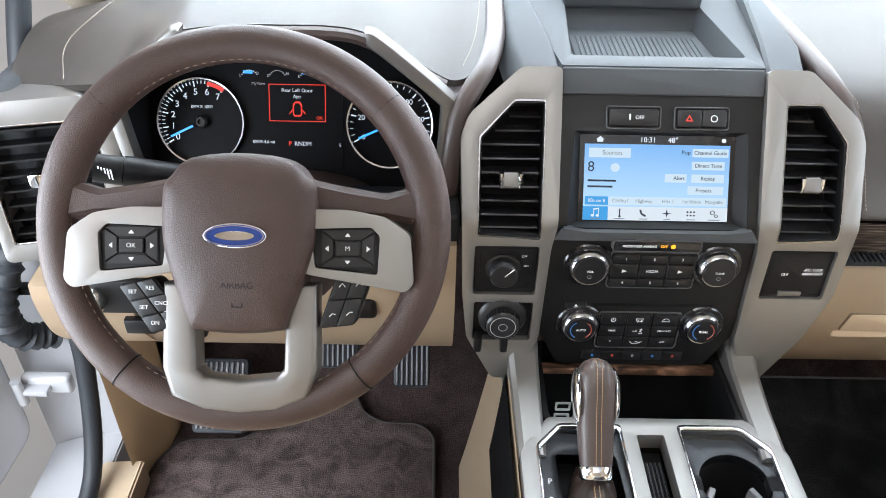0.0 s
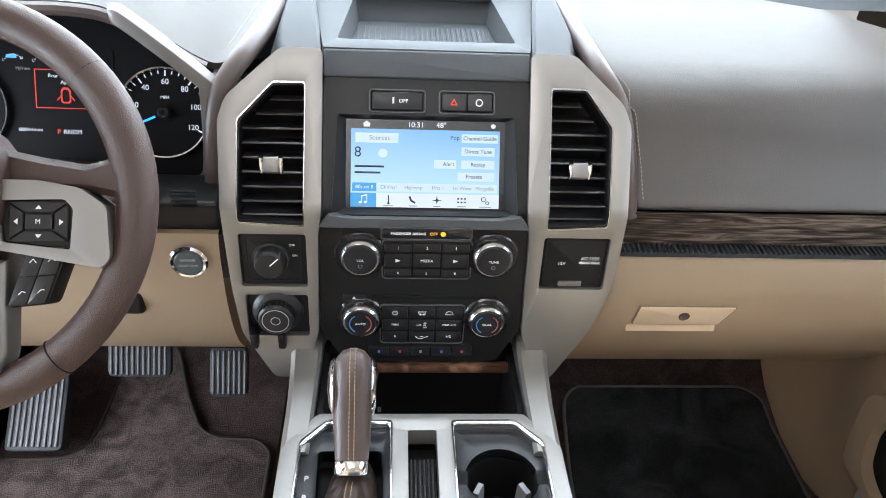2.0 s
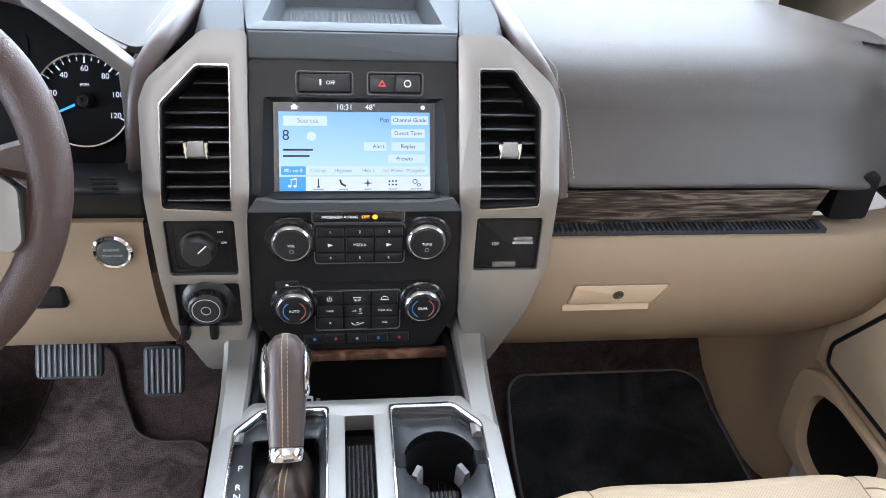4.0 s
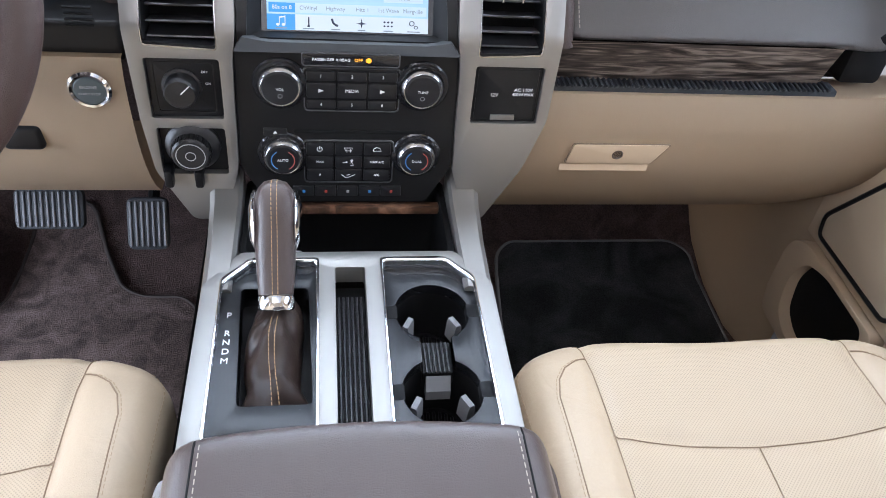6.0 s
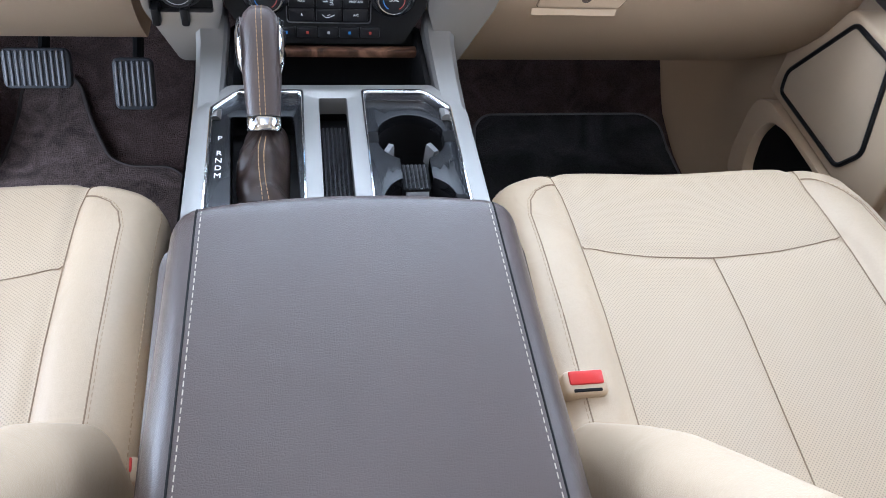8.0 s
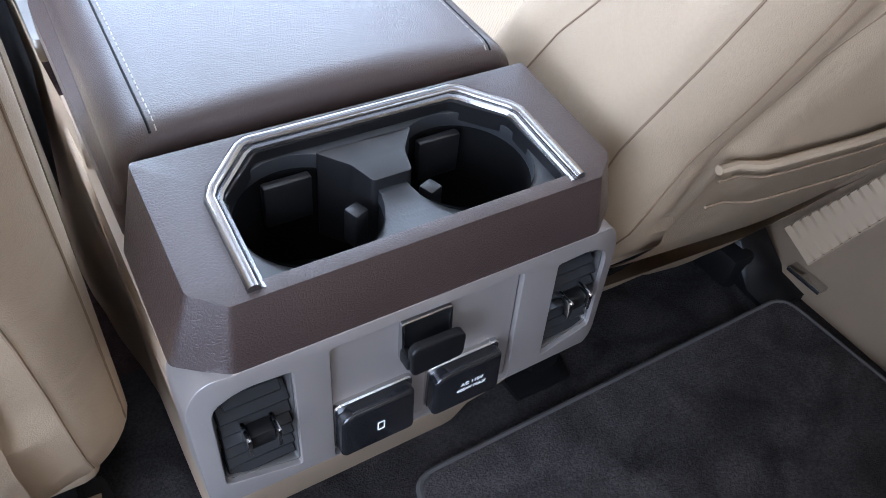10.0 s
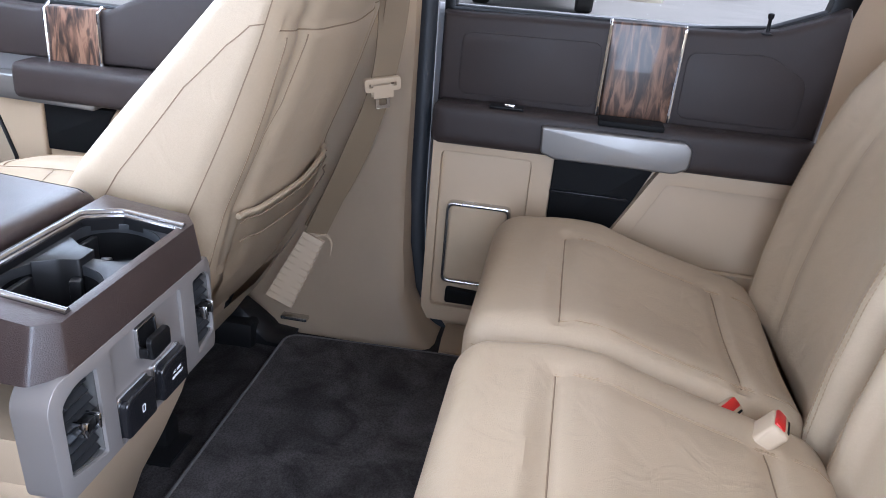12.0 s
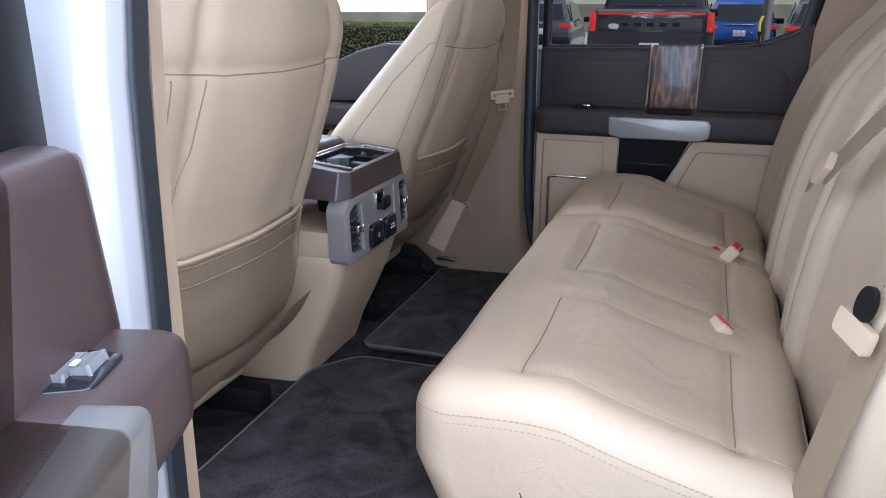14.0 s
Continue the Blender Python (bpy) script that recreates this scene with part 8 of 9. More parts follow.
tagged(part("door_jamb", bm, M_WHITE), "thin white painted door edge", "door jamb", kind="structure")


# ---- passenger rear door ----
def on_door(v):
    """Door coordinates (along y, z, towards the cabin)."""
    return Vector((0.825 - v[2], v[0], v[1]))


def curve_plate(out, holes, d0, d1, bev, seg=3):
    return plate(B(), out, holes, d0, d1, bev, seg, on_door)


door = thing("door_1", (0.83, -1.38, 0.2), "closed rear passenger door in brown and tan with a wood inlay", "car door", kind="structure")
part("lower_panel", curve_plate([(-1.036, 0.20), (-1.036, 0.632), (-1.748, 0.632), (-1.748, 0.30), (-1.70, 0.20)], (), -0.02, 0.035, 0.01), M_TAN_PLASTIC, door, "tan plastic lower panel")
part("front_raise", curve_plate(rounded([(-1.040, 0.635), (-1.274, 0.635), (-1.274, 0.30), (-1.22, 0.24), (-1.040, 0.24)], 0.012), [rounded([(-1.058, 0.612), (-1.235, 0.612), (-1.235, 0.315), (-1.20, 0.275), (-1.058, 0.275)], 0.012)], 0.03, 0.055, 0.008), M_TAN_PLASTIC, door)
part("front_field", curve_plate(rounded([(-1.058, 0.612), (-1.235, 0.612), (-1.235, 0.315), (-1.20, 0.275), (-1.058, 0.275)], 0.012), (), 0.03, 0.047, 0.004), M_TAN_PLASTIC, door)
part("rear_raise", curve_plate(rounded([(-1.39, 0.47), (-1.475, 0.628), (-1.745, 0.628), (-1.745, 0.40), (-1.39, 0.40)], 0.012), [rounded([(-1.435, 0.485), (-1.490, 0.600), (-1.725, 0.600), (-1.70, 0.435), (-1.435, 0.435)], 0.01)], 0.03, 0.06, 0.008), M_TAN_PLASTIC, door)
part("rear_field", curve_plate(rounded([(-1.435, 0.485), (-1.490, 0.600), (-1.725, 0.600), (-1.70, 0.435), (-1.435, 0.435)], 0.01), (), 0.03, 0.048, 0.004), M_TAN_PLASTIC, door)
part("pocket", curve_plate(rounded([(-1.276, 0.632), (-1.276, 0.475), (-1.40, 0.475), (-1.47, 0.632)], 0.006), (), 0.03, 0.041, 0.003), M_SOOT, door, "black door pocket")
bm = B()
box(bm, on_door((-1.35, 0.555, 0.045)), (0.006, 0.15, 0.005), 0.001)
part("pocket_rib", bm, M_BLACK, door)
bm = plate(B(), rect(-1.207, 0.335, -1.078, 0.511, 0.014), [rect(-1.2, 0.342, -1.085, 0.504, 0.011)], 0.04, 0.066, 0.003, 2, on_door)
spk = part("speaker_frame", bm, M_SATIN, door, "bright speaker frame")
part("speaker_mesh", curve_plate(rect(-1.2, 0.342, -1.085, 0.504, 0.011), (), 0.04, 0.062, 0.004), material("tan_speaker_mesh", (0.48, 0.37, 0.25), 0.7, grain="fine", bump=0.6, fine=900), spk)
part("sill_pocket", curve_plate(rounded([(-1.09, 0.287), (-1.19, 0.287), (-1.19, 0.315), (-1.09, 0.32)], 0.006), (), 0.04, 0.061, 0.002), M_SOOT, door)
up = [(-1.036, 0.70), (-1.036, 0.868), (-1.20, 0.872), (-1.45, 0.876), (-1.58, 0.882), (-1.64, 0.892), (-1.70, 0.915), (-1.745, 0.938), (-1.757, 0.90), (-1.742, 0.70)]
part("upper_panel", curve_plate(up, (), -0.02, 0.022, 0.012, 4), M_DOOR_BROWN, door, "brown grained upper panel")
part("upper_field", curve_plate(rounded([(-1.075, 0.72), (-1.075, 0.835), (-1.335, 0.84), (-1.335, 0.72)], 0.02), (), 0.0, 0.0235, 0.0012), M_DOOR_BROWN, door)
part("upper_field", curve_plate(rounded([(-1.487, 0.72), (-1.487, 0.84), (-1.63, 0.848), (-1.70, 0.81), (-1.70, 0.72)], 0.02), (), 0.0, 0.0235, 0.0012), M_DOOR_BROWN, door)
part("wood_inlay", curve_plate([(-1.346, 0.705), (-1.344, 0.880), (-1.478, 0.882), (-1.470, 0.705)], (), 0.0, 0.0275, 0.004), M_WOOD_UP, door, "grey-brown wood inlay")
for y in (-1.344, -1.4755):
    bm = B()
    tube(bm, [on_door((y, 0.882, 0.018)), on_door((y, 0.874, 0.0285)), on_door((y + 0.003, 0.705, 0.0285))], 0.0035, 8)
    part("inlay_trim", bm, M_CHROME, door)


def arm_F(p):
    t = (p.x + 0.355) / 0.71
    return Vector((0.787 - p.y - 0.0 * t, -1.390 - p.x, 0.668 + p.z))


ARM = softbox((0.355, 0.036, 0.040), 0.016, arm_F, (30, 6, 8))
part("armrest", soft_mesh(B(), ARM), M_DOOR_BROWN, door, "brown padded armrest")
bm = plate(B(), rounded([(-1.245, 0.690), (-1.248, 0.640), (-1.275, 0.630), (-1.495, 0.630), (-1.518, 0.642), (-1.520, 0.678), (-1.505, 0.690)], 0.006), (), 0.06, 0.092, 0.006, 3, on_door)
part("pull_handle", bm, M_SILVER, door, "satin silver pull handle")
bm = B()
box(bm, (0.770, -1.405, 0.706), (0.05, 0.12, 0.012), 0.004)
part("handle_recess", bm, M_SOOT, door)
bm = B()
box(bm, (0.772, -1.175, 0.7095), (0.03, 0.065, 0.006), 0.003)
sw = part("window_switch", bm, M_BLACK, door)
bm = B()
box(bm, (0.770, -1.18, 0.714), (0.012, 0.02, 0.006), 0.002)
part("switch_toggle", bm, M_CHROME, sw)
bm = B()
lathe(bm, [(0.011, 0), (0.011, 0.003), (0.0035, 0.005), (0.003, 0.026), (0.0055, 0.030), (0.0055, 0.036), (0.001, 0.038)], 16, Matrix.Translation((0.812, -1.615, 0.882)))
part("lock_pin", bm, M_BLACK, door, "black lock pin")
bm = plate(B(), [(-1.03, 0.85), (-1.03, 1.40), (-1.90, 1.40), (-1.757, 0.90), (-1.6, 0.85)], [[(-1.052, 0.876), (-1.052, 1.35), (-1.80, 1.35), (-1.718, 0.928), (-1.63, 0.893), (-1.50, 0.879)]], -0.05, -0.02, 0.004, 2, on_door)
part("window_frame", bm, M_BLACK, door, "black window frame")
bm = plate(B(), [(-1.045, 0.86), (-1.045, 1.36), (-1.82, 1.36), (-1.72, 0.90), (-1.6, 0.86)], (), -0.04, -0.036, 0, 1, on_door)
gl = part("window_pane", bm, M_GLASS, door)
gl.visible_shadow = False
bm = plate(B(), [(-1.0, 0.0), (-1.0, 0.87), (-1.78, 0.88), (-1.80, 0.0)], (), -0.12, -0.055, 0.02, 3, on_door)
part("outer_skin", bm, M_WHITE, door, "white painted outer skin")

# ---- passenger front door ----
door = thing("door_2", (0.83, -0.3, 0.2), "closed front passenger door in brown and tan with a wood inlay", "car door", kind="structure")
part("lower_panel", curve_plate([(0.24, 0.24), (0.24, 0.60), (-0.97, 0.60), (-0.97, 0.20), (0.0, 0.20)], (), -0.02, 0.03, 0.01), M_TAN_PLASTIC, door, "tan plastic lower panel")
part("speaker_panel", curve_plate(rounded([(0.148, 0.396), (0.158, 0.44), (0.04, 0.61), (-0.20, 0.62), (-0.20, 0.396)], 0.012), (), 0.0, 0.046, 0.006), M_TAN_PLASTIC, door, "raised tan speaker panel")
SPK = rounded([(0.096, 0.416), (0.104, 0.452), (0.012, 0.60), (-0.085, 0.60), (-0.13, 0.47), (-0.10, 0.420)], 0.012)
spk = part("speaker_mesh", curve_plate(SPK, (), 0.03, 0.0485, 0.002), material("tan_front_speaker_mesh", (0.48, 0.38, 0.27), 0.7, grain="fine", bump=0.6, fine=900), door)
bm = B()
tube(bm, [on_door((y, z, 0.048)) for y, z in SPK], 0.0042, 8, True)
part("speaker_frame", bm, M_BLACK, spk, "dark speaker frame")
BIN_IN = rounded([(0.088, 0.245), (0.103, 0.31), (0.082, 0.365), (0.03, 0.383), (-0.09, 0.383), (-0.09, 0.23), (0.05, 0.225)], 0.022)
part("map_bin", curve_plate(rounded([(0.13, 0.21), (0.152, 0.30), (0.136, 0.372), (0.10, 0.393), (-0.11, 0.393), (-0.11, 0.20)], 0.02), [BIN_IN], 0.0, 0.056, 0.008), M_TAN_PLASTIC, door, "tan map bin")
part("bin_liner", curve_plate(BIN_IN, (), 0.005, 0.034, 0), M_SOOT, door)
part("upper_panel", curve_plate([(0.20, 0.69), (0.20, 0.80), (0.0, 0.80), (-0.18, 0.795), (-0.35, 0.80), (-0.45, 0.845), (-0.55, 0.872), (-0.97, 0.872), (-0.97, 0.69)], (), -0.02, 0.022, 0.012, 4), M_DOOR_BROWN, door, "brown grained upper panel")
part("wood_inlay", curve_plate([(-0.222, 0.66), (-0.222, 0.80), (-0.338, 0.803), (-0.332, 0.66)], (), 0.0, 0.0275, 0.004), M_WOOD_UP, door, "grey-brown wood inlay")
for y in (-0.220, -0.337):
    bm = B()
    tube(bm, [on_door((y, 0.805, 0.012)), on_door((y, 0.795, 0.0285)), on_door((y, 0.665, 0.0285))], 0.0035, 8)
    part("inlay_trim", bm, M_CHROME, door)
part("armrest", soft_mesh(B(), softbox((0.18, 0.04, 0.038), 0.016, lambda p: Vector((0.785 - p.y, -0.34 - p.x, 0.652 + p.z)), (24, 6, 8))), M_DOOR_BROWN, door, "brown padded armrest")
part("pull_handle", plate(B(), rounded([(-0.10, 0.662), (-0.10, 0.610), (-0.335, 0.604), (-0.345, 0.62), (-0.342, 0.658)], 0.006), (), 0.03, 0.07, 0.006, 3, on_door), M_SILVER, door, "satin silver pull handle")
part("pocket", curve_plate(rounded([(-0.14, 0.60), (-0.14, 0.50), (-0.30, 0.50), (-0.36, 0.60)], 0.006), (), 0.02, 0.036, 0.003), M_SOOT, door, "black door pocket")
bm = plate(B(), [(0.24, 0.78), (0.10, 0.98), (-0.12, 1.38), (-1.01, 1.40), (-1.01, 0.85), (-0.5, 0.85), (-0.35, 0.78)], [[(0.15, 0.81), (0.07, 0.97), (-0.13, 1.34), (-0.97, 1.35), (-0.97, 0.876), (-0.55, 0.876), (-0.45, 0.85), (-0.35, 0.805)]], -0.05, -0.02, 0.004, 2, on_door)
part("window_frame", bm, M_BLACK, door, "black window frame")
gl = part("window_pane", plate(B(), [(0.17, 0.80), (0.09, 0.98), (-0.12, 1.36), (-0.99, 1.37), (-0.99, 0.86), (-0.5, 0.85), (-0.35, 0.79)], (), -0.04, -0.036, 0, 1, on_door), M_GLASS, door)
gl.visible_shadow = False
part("outer_skin", plate(B(), [(0.25, 0.0), (0.25, 0.80), (-0.35, 0.79), (-0.5, 0.86), (-0.99, 0.87), (-0.99, 0.0)], (), -0.12, -0.055, 0.02, 3, on_door), M_WHITE, door, "white painted outer skin")
mirror = thing("door_mirror", (0.90, -0.05, 0.86), "black door mirror outside the passenger window", "mirror")
part("housing", soft_mesh(B(), softbox((0.10, 0.06, 0.10), 0.04, lambda p: Vector((1.05 + p.x, 0.04 + p.y, 0.98 + p.z)), (12, 8, 12))), M_BLACK, mirror)
bm = B()
tube(bm, [(0.88, -0.02, 0.88), (0.98, 0.02, 0.93)], 0.03, 10)
part("foot", bm, M_BLACK, mirror)

# ---- driver's side: pillar between the open doors ----
bm = B()
rows = []
for z in (0.05, 0.25, 0.5, 0.75, 0.97, 1.2, 1.4):
    k = max(0.0, z - 0.85) * 0.12
    rows.append([Vector((x + k, y, z)) for x, y in ((-0.72, -0.70), (-0.745, -0.78), (-0.757, -0.88), (-0.765, -0.935), (-0.785, -0.957), (-0.806, -0.958))])
sheet(bm, rows, 0.012)
tagged(part("pillar_driver", bm, M_TAN_PLASTIC), "tan plastic pillar trim at the driver's doors", "pillar", kind="structure")
for nm, mt, pts, lab in (("pillar_seal", M_RUBBER, [(-0.809, -0.93), (-0.809, -0.956), (-0.816, -0.967), (-0.840, -0.976), (-0.862, -0.985), (-0.868, -0.975), (-0.868, -0.93)], "black rubber pillar seal"), ("pillar_body", M_WHITE, [(-0.868, -0.95), (-0.868, -0.984), (-0.89, -0.998), (-0.925, -1.006), (-0.945, -0.995), (-0.95, -0.93), (-0.95, -0.86), (-0.868, -0.86)], "white painted door pillar")):
    bm = B()
    loft(bm, [[Vector((x + max(0.0, z - 0.85) * 0.12, y, z)) for x, y in rounded(pts, 0.006)] for z in (0.0, 0.3, 0.6, 0.9, 1.15, 1.4)])
    tagged(part(nm, bm, mt), lab, "pillar", kind="structure")
# sills
slab("driver_sill", [(-0.785, 0.13, 0.17), (-0.86, 0.13, 0.165), (-0.86, -1.72, 0.165), (-0.785, -1.72, 0.19)], (0, 0, -0.10), M_TAN_PLASTIC, "tan sill plate at the driver's doors", "sill")

# open rear door on the driver's side
DO, DD, DN = Vector((-0.972, -1.030, 0)), Vector((-0.954, -0.30, 0)), Vector((0.30, -0.954, 0))


def on_open(v):
    return DO + DD * v[0] + DN * v[2] + Vector((0, 0, v[1]))


door = thing("door_3", (-1.3, -1.12, 0.2), "open rear driver-side door with a brown armrest and window switch", "car door", kind="structure")
S = softbox((0.36, 0.03, 0.085), 0.018, lambda p: on_open((0.380 + p.x, 0.780 + p.z, -0.012 + p.y - 0.10 * (p.z))), (24, 6, 12))
part("upper_panel", soft_mesh(B(), S), M_BROWN_PLASTIC, door, "brown grained upper panel")
S = softbox((0.355, 0.060, 0.045), 0.022, lambda p: on_open((0.385 + p.x, 0.676 + p.z, 0.022 + p.y)), (30, 10, 10))
arm = part("armrest", soft_mesh(B(), S), M_BROWN_PLASTIC, door, "brown padded armrest")
SWP = frame_at(on_open((0.123, 0.7215, 0.028)), DD, DN)
bm = plate(B(), rounded([(-0.038, -0.026), (0.042, -0.026), (0.030, 0.026), (-0.026, 0.026)], 0.008), (), -0.004, 0.0015, 0.001, 2, SWP)
sw = part("window_switch", bm, M_GLOSS, arm, "gloss black switch plate")
bm = B()
box(bm, SWP @ Vector((0.004, -0.006, 0.003)), (0.036, 0.017, 0.005), 0.002, 2, SWP.to_3x3().to_4x4())
box(bm, SWP @ Vector((-0.002, 0.010, 0.003)), (0.026, 0.012, 0.006), 0.002, 2, SWP.to_3x3().to_4x4() @ Matrix.Rotation(radians(14), 4, "X"))
tg = part("toggle", bm, M_FINGER, sw)
bm = B()
box(bm, SWP @ Vector((0.004, 0.0035, 0.0078)), (0.009, 0.004, 0.001), 0, 1, SWP.to_3x3().to_4x4())
part("toggle_mark", bm, M_PRINT, sw)
bm = plate(B(), rounded([(0.165, 0.722), (0.165, 0.66), (0.195, 0.62), (0.36, 0.62), (0.40, 0.66), (0.40, 0.715)], 0.012), (), 0.055, 0.100, 0.010, 3, on_open)
part("pull_handle", bm, M_SILVER, door, "satin silver pull handle")
part("lower_panel", plate(B(), rounded([(0.015, 0.645), (0.72, 0.645), (0.72, 0.20), (0.06, 0.20), (0.015, 0.28)], 0.01), (), -0.05, 0.03, 0.01, 3, on_open), M_TAN_PLASTIC, door, "tan plastic lower panel")
part("door_shell", plate(B(), rounded([(-0.015, 0.86), (0.75, 0.88), (0.75, 0.12), (0.0, 0.12)], 0.01), (), -0.13, -0.045, 0.012, 3, on_open), M_WHITE, door, "white painted door shell")
bm = B()
tube(bm, [on_open(p) for p in ((0.0, 0.20, -0.05), (-0.005, 0.55, -0.05), (-0.006, 0.84, -0.05))], 0.011, 8)
part("edge_seal", bm, M_RUBBER, door)
bm = plate(B(), [(0.0, 0.84), (0.02, 1.40), (0.78, 1.40), (0.74, 0.86)], [[(0.085, 0.868), (0.10, 1.36), (0.74, 1.36), (0.70, 0.885)]], -0.07, -0.03, 0.006, 2, on_open)
part("window_frame", bm, M_BLACK, door, "black window frame")
gl = part("window_pane", plate(B(), [(0.07, 0.85), (0.09, 1.37), (0.75, 1.37), (0.71, 0.87)], (), -0.052, -0.048, 0, 1, on_open), clear_glass("tinted_glass", (0.25, 0.32, 0.32)), door)
gl.visible_shadow = False

# driver's front door opening: painted hinge pillar, seal, wiring boot
slab("hinge_pillar", [(-0.81, 0.19, -0.1), (-1.02, 0.24, -0.1), (-1.02, 0.24, 0.86), (-0.81, 0.19, 0.86)], (0, 0.06, 0), M_WHITE, "white painted hinge pillar", "pillar")
slab("rocker_panel", [(-0.84, 0.22, 0.165), (-1.0, 0.22, 0.10), (-1.0, -1.75, 0.10), (-0.84, -1.75, 0.165)], (0, 0, -0.25), M_WHITE, "white painted rocker panel", "rocker panel")
bm = B()
tube(bm, smooth_path([(-0.80, 0.30, 1.10), (-0.83, 0.215, 0.86), (-0.845, 0.185, 0.66), (-0.848, 0.172, 0.465), (-0.85, 0.155, 0.36), (-0.85, 0.10, 0.235), (-0.85, 0.02, 0.178), (-0.85, -0.2, 0.165), (-0.85, -0.9, 0.165)], 6), 0.0155, 10)
tagged(part("driver_door_seal", bm, M_RUBBER), "black rubber door seal", "seal", kind="structure")
wb = thing("wiring_boot", (-0.91, 0.16, 0.45), "black corrugated wiring boot at the door hinge", "wiring boot")
bm = B()
P = smooth_path([(-0.895, 0.19, 0.665), (-0.905, 0.155, 0.60), (-0.925, 0.13, 0.53), (-0.93, 0.15, 0.455), (-0.90, 0.19, 0.42)], 10)
tube(bm, P, [0.021 + 0.0035 * math.sin(i * 2.4) for i in range(len(P))], 14)
part("bellows", bm, M_RUBBER, wb)
bm = B()
box(bm, (-0.93, 0.16, 0.545), (0.12, 0.02, 0.014), 0.004)
part("check_strap", bm, M_SOOT, wb)
bm = B()
box(bm, (-0.93, 0.170, 0.325), (0.085, 0.022, 0.040), 0.008, 3)
box(bm, (-0.945, 0.155, 0.325), (0.05, 0.03, 0.012), 0.004, 2)
tube(bm, [(-0.968, 0.145, 0.300), (-0.968, 0.145, 0.352)], 0.009, 12)
door = thing("door_4", (-1.2, -0.1, 0.2), "open driver's front door, white painted edge", "car door", kind="structure")
part("hinge", bm, M_WHITE, door)
FO, FD, FN = Vector((-0.985, 0.16, 0)), Vector((-0.72, -0.69, 0)), Vector((0.69, -0.72, 0))


def on_front(v):
    return FO + FD * v[0] + FN * v[2] + Vector((0, 0, v[1]))


part("door_shell", plate(B(), rounded([(0, 0.20), (0, 0.80), (0.95, 0.86), (0.95, 0.10), (0.10, 0.10)], 0.03), (), -0.08, 0.0, 0.015, 3, on_front), M_WHITE, door, "white painted door shell")
bm = B()
tube(bm, [on_front(p) for p in smooth_path([(0.03, 0.80, 0.004), (0.03, 0.5, 0.004), (0.05, 0.30, 0.004), (0.13, 0.17, 0.004), (0.3, 0.14, 0.004)], 6)], 0.010, 8)
part("edge_seal", bm, M_RUBBER, door)
part("inner_panel", plate(B(), rounded([(0.06, 0.24), (0.06, 0.78), (0.92, 0.84), (0.92, 0.16), (0.16, 0.16)], 0.03), (), -0.01, 0.05, 0.015, 3, on_front), M_TAN_PLASTIC, door)

# windshield and rear window glass
bm = B()
sheet(bm, [[Vector((x, y - 0.25 * (abs(x) / 0.8) ** 2 * (0.5 if z < 1 else 0.3), z)) for x in [-0.76 * k + 0.095 * k * i for i in range(17)]] for y, z, k in ((0.80, 0.90, 1.0), (0.55, 1.05, 0.97), (0.30, 1.23, 0.92), (0.06, 1.41, 0.86))], 0.005)
ws = tagged(part("windshield", bm, M_GLASS), "clear windshield glass", "windshield", kind="structure")
ws.visible_shadow = False
bm = B()
sheet(bm, [[Vector((x, y, z)) for x in (-0.66, -0.3, 0, 0.3, 0.66)] for y, z in ((-2.14, 1.0), (-2.12, 1.2), (-2.1, 1.41))], 0.005)
rw = tagged(part("window_rear", bm, M_GLASS), "rear cab window glass", "window", kind="structure")
rw.visible_shadow = False
wp = thing("windshield_wiper", (0.2, 0.72, 0.93), "black wiper arm lying at the windshield base", "wiper")
bm = B()
tube(bm, smooth_path([(-0.30, 0.76, 0.945), (0.1, 0.70, 0.95), (0.45, 0.60, 0.955), (0.62, 0.50, 0.96)], 6), 0.010, 8)
part("blade", bm, M_RUBBER, wp)
bm = B()
box(bm, (0, 0.86, 0.88), (1.6, 0.16, 0.02), 0.005)
tagged(part("cowl", bm, M_SOOT), "black cowl below the windshield", "cowl", kind="structure")
bm = B()
sheet(bm, [[Vector((x, y, z - 0.05 * (x / 0.9) ** 2)) for x in [-0.92 + 0.184 * i for i in range(11)]] for y, z in ((0.94, 0.88), (1.3, 0.86), (1.8, 0.80), (2.1, 0.70))], 0.01)
tagged(part("bonnet", bm, M_WHITE), "white painted bonnet", "bonnet", kind="structure")

# ---- outside ----
GZ = -0.28
bm = B()
bmesh.ops.create_grid(bm, x_segments=8, y_segments=8, size=400)
for v in bm.verts:
    v.co.z = GZ
M_ASPHALT = material("pale_parking_asphalt", (0.44, 0.43, 0.41), 0.85, grain="fine", bump=0.4, vary=0.2, vscale=1.2, fine=60)
tagged(part("ground", bm, M_ASPHALT, smooth=False), "pale weathered parking lot surface", "ground", kind="structure")

M_TYRE = material("tyre_rubber", (0.02, 0.02, 0.02), 0.8)
M_DARK_GLASS = material("dark_car_glass", (0.012, 0.016, 0.018), 0.05, coat=0.5)
# slight glow stands in for light the red lenses throw back
M_TAIL = material("red_tail_lens_with_glow", (0.55, 0.02, 0.015), 0.2, emit=((1, 0.04, 0.02), 0.25))
M_PLATE = material("pale_number_plate", (0.6, 0.6, 0.62), 0.4)


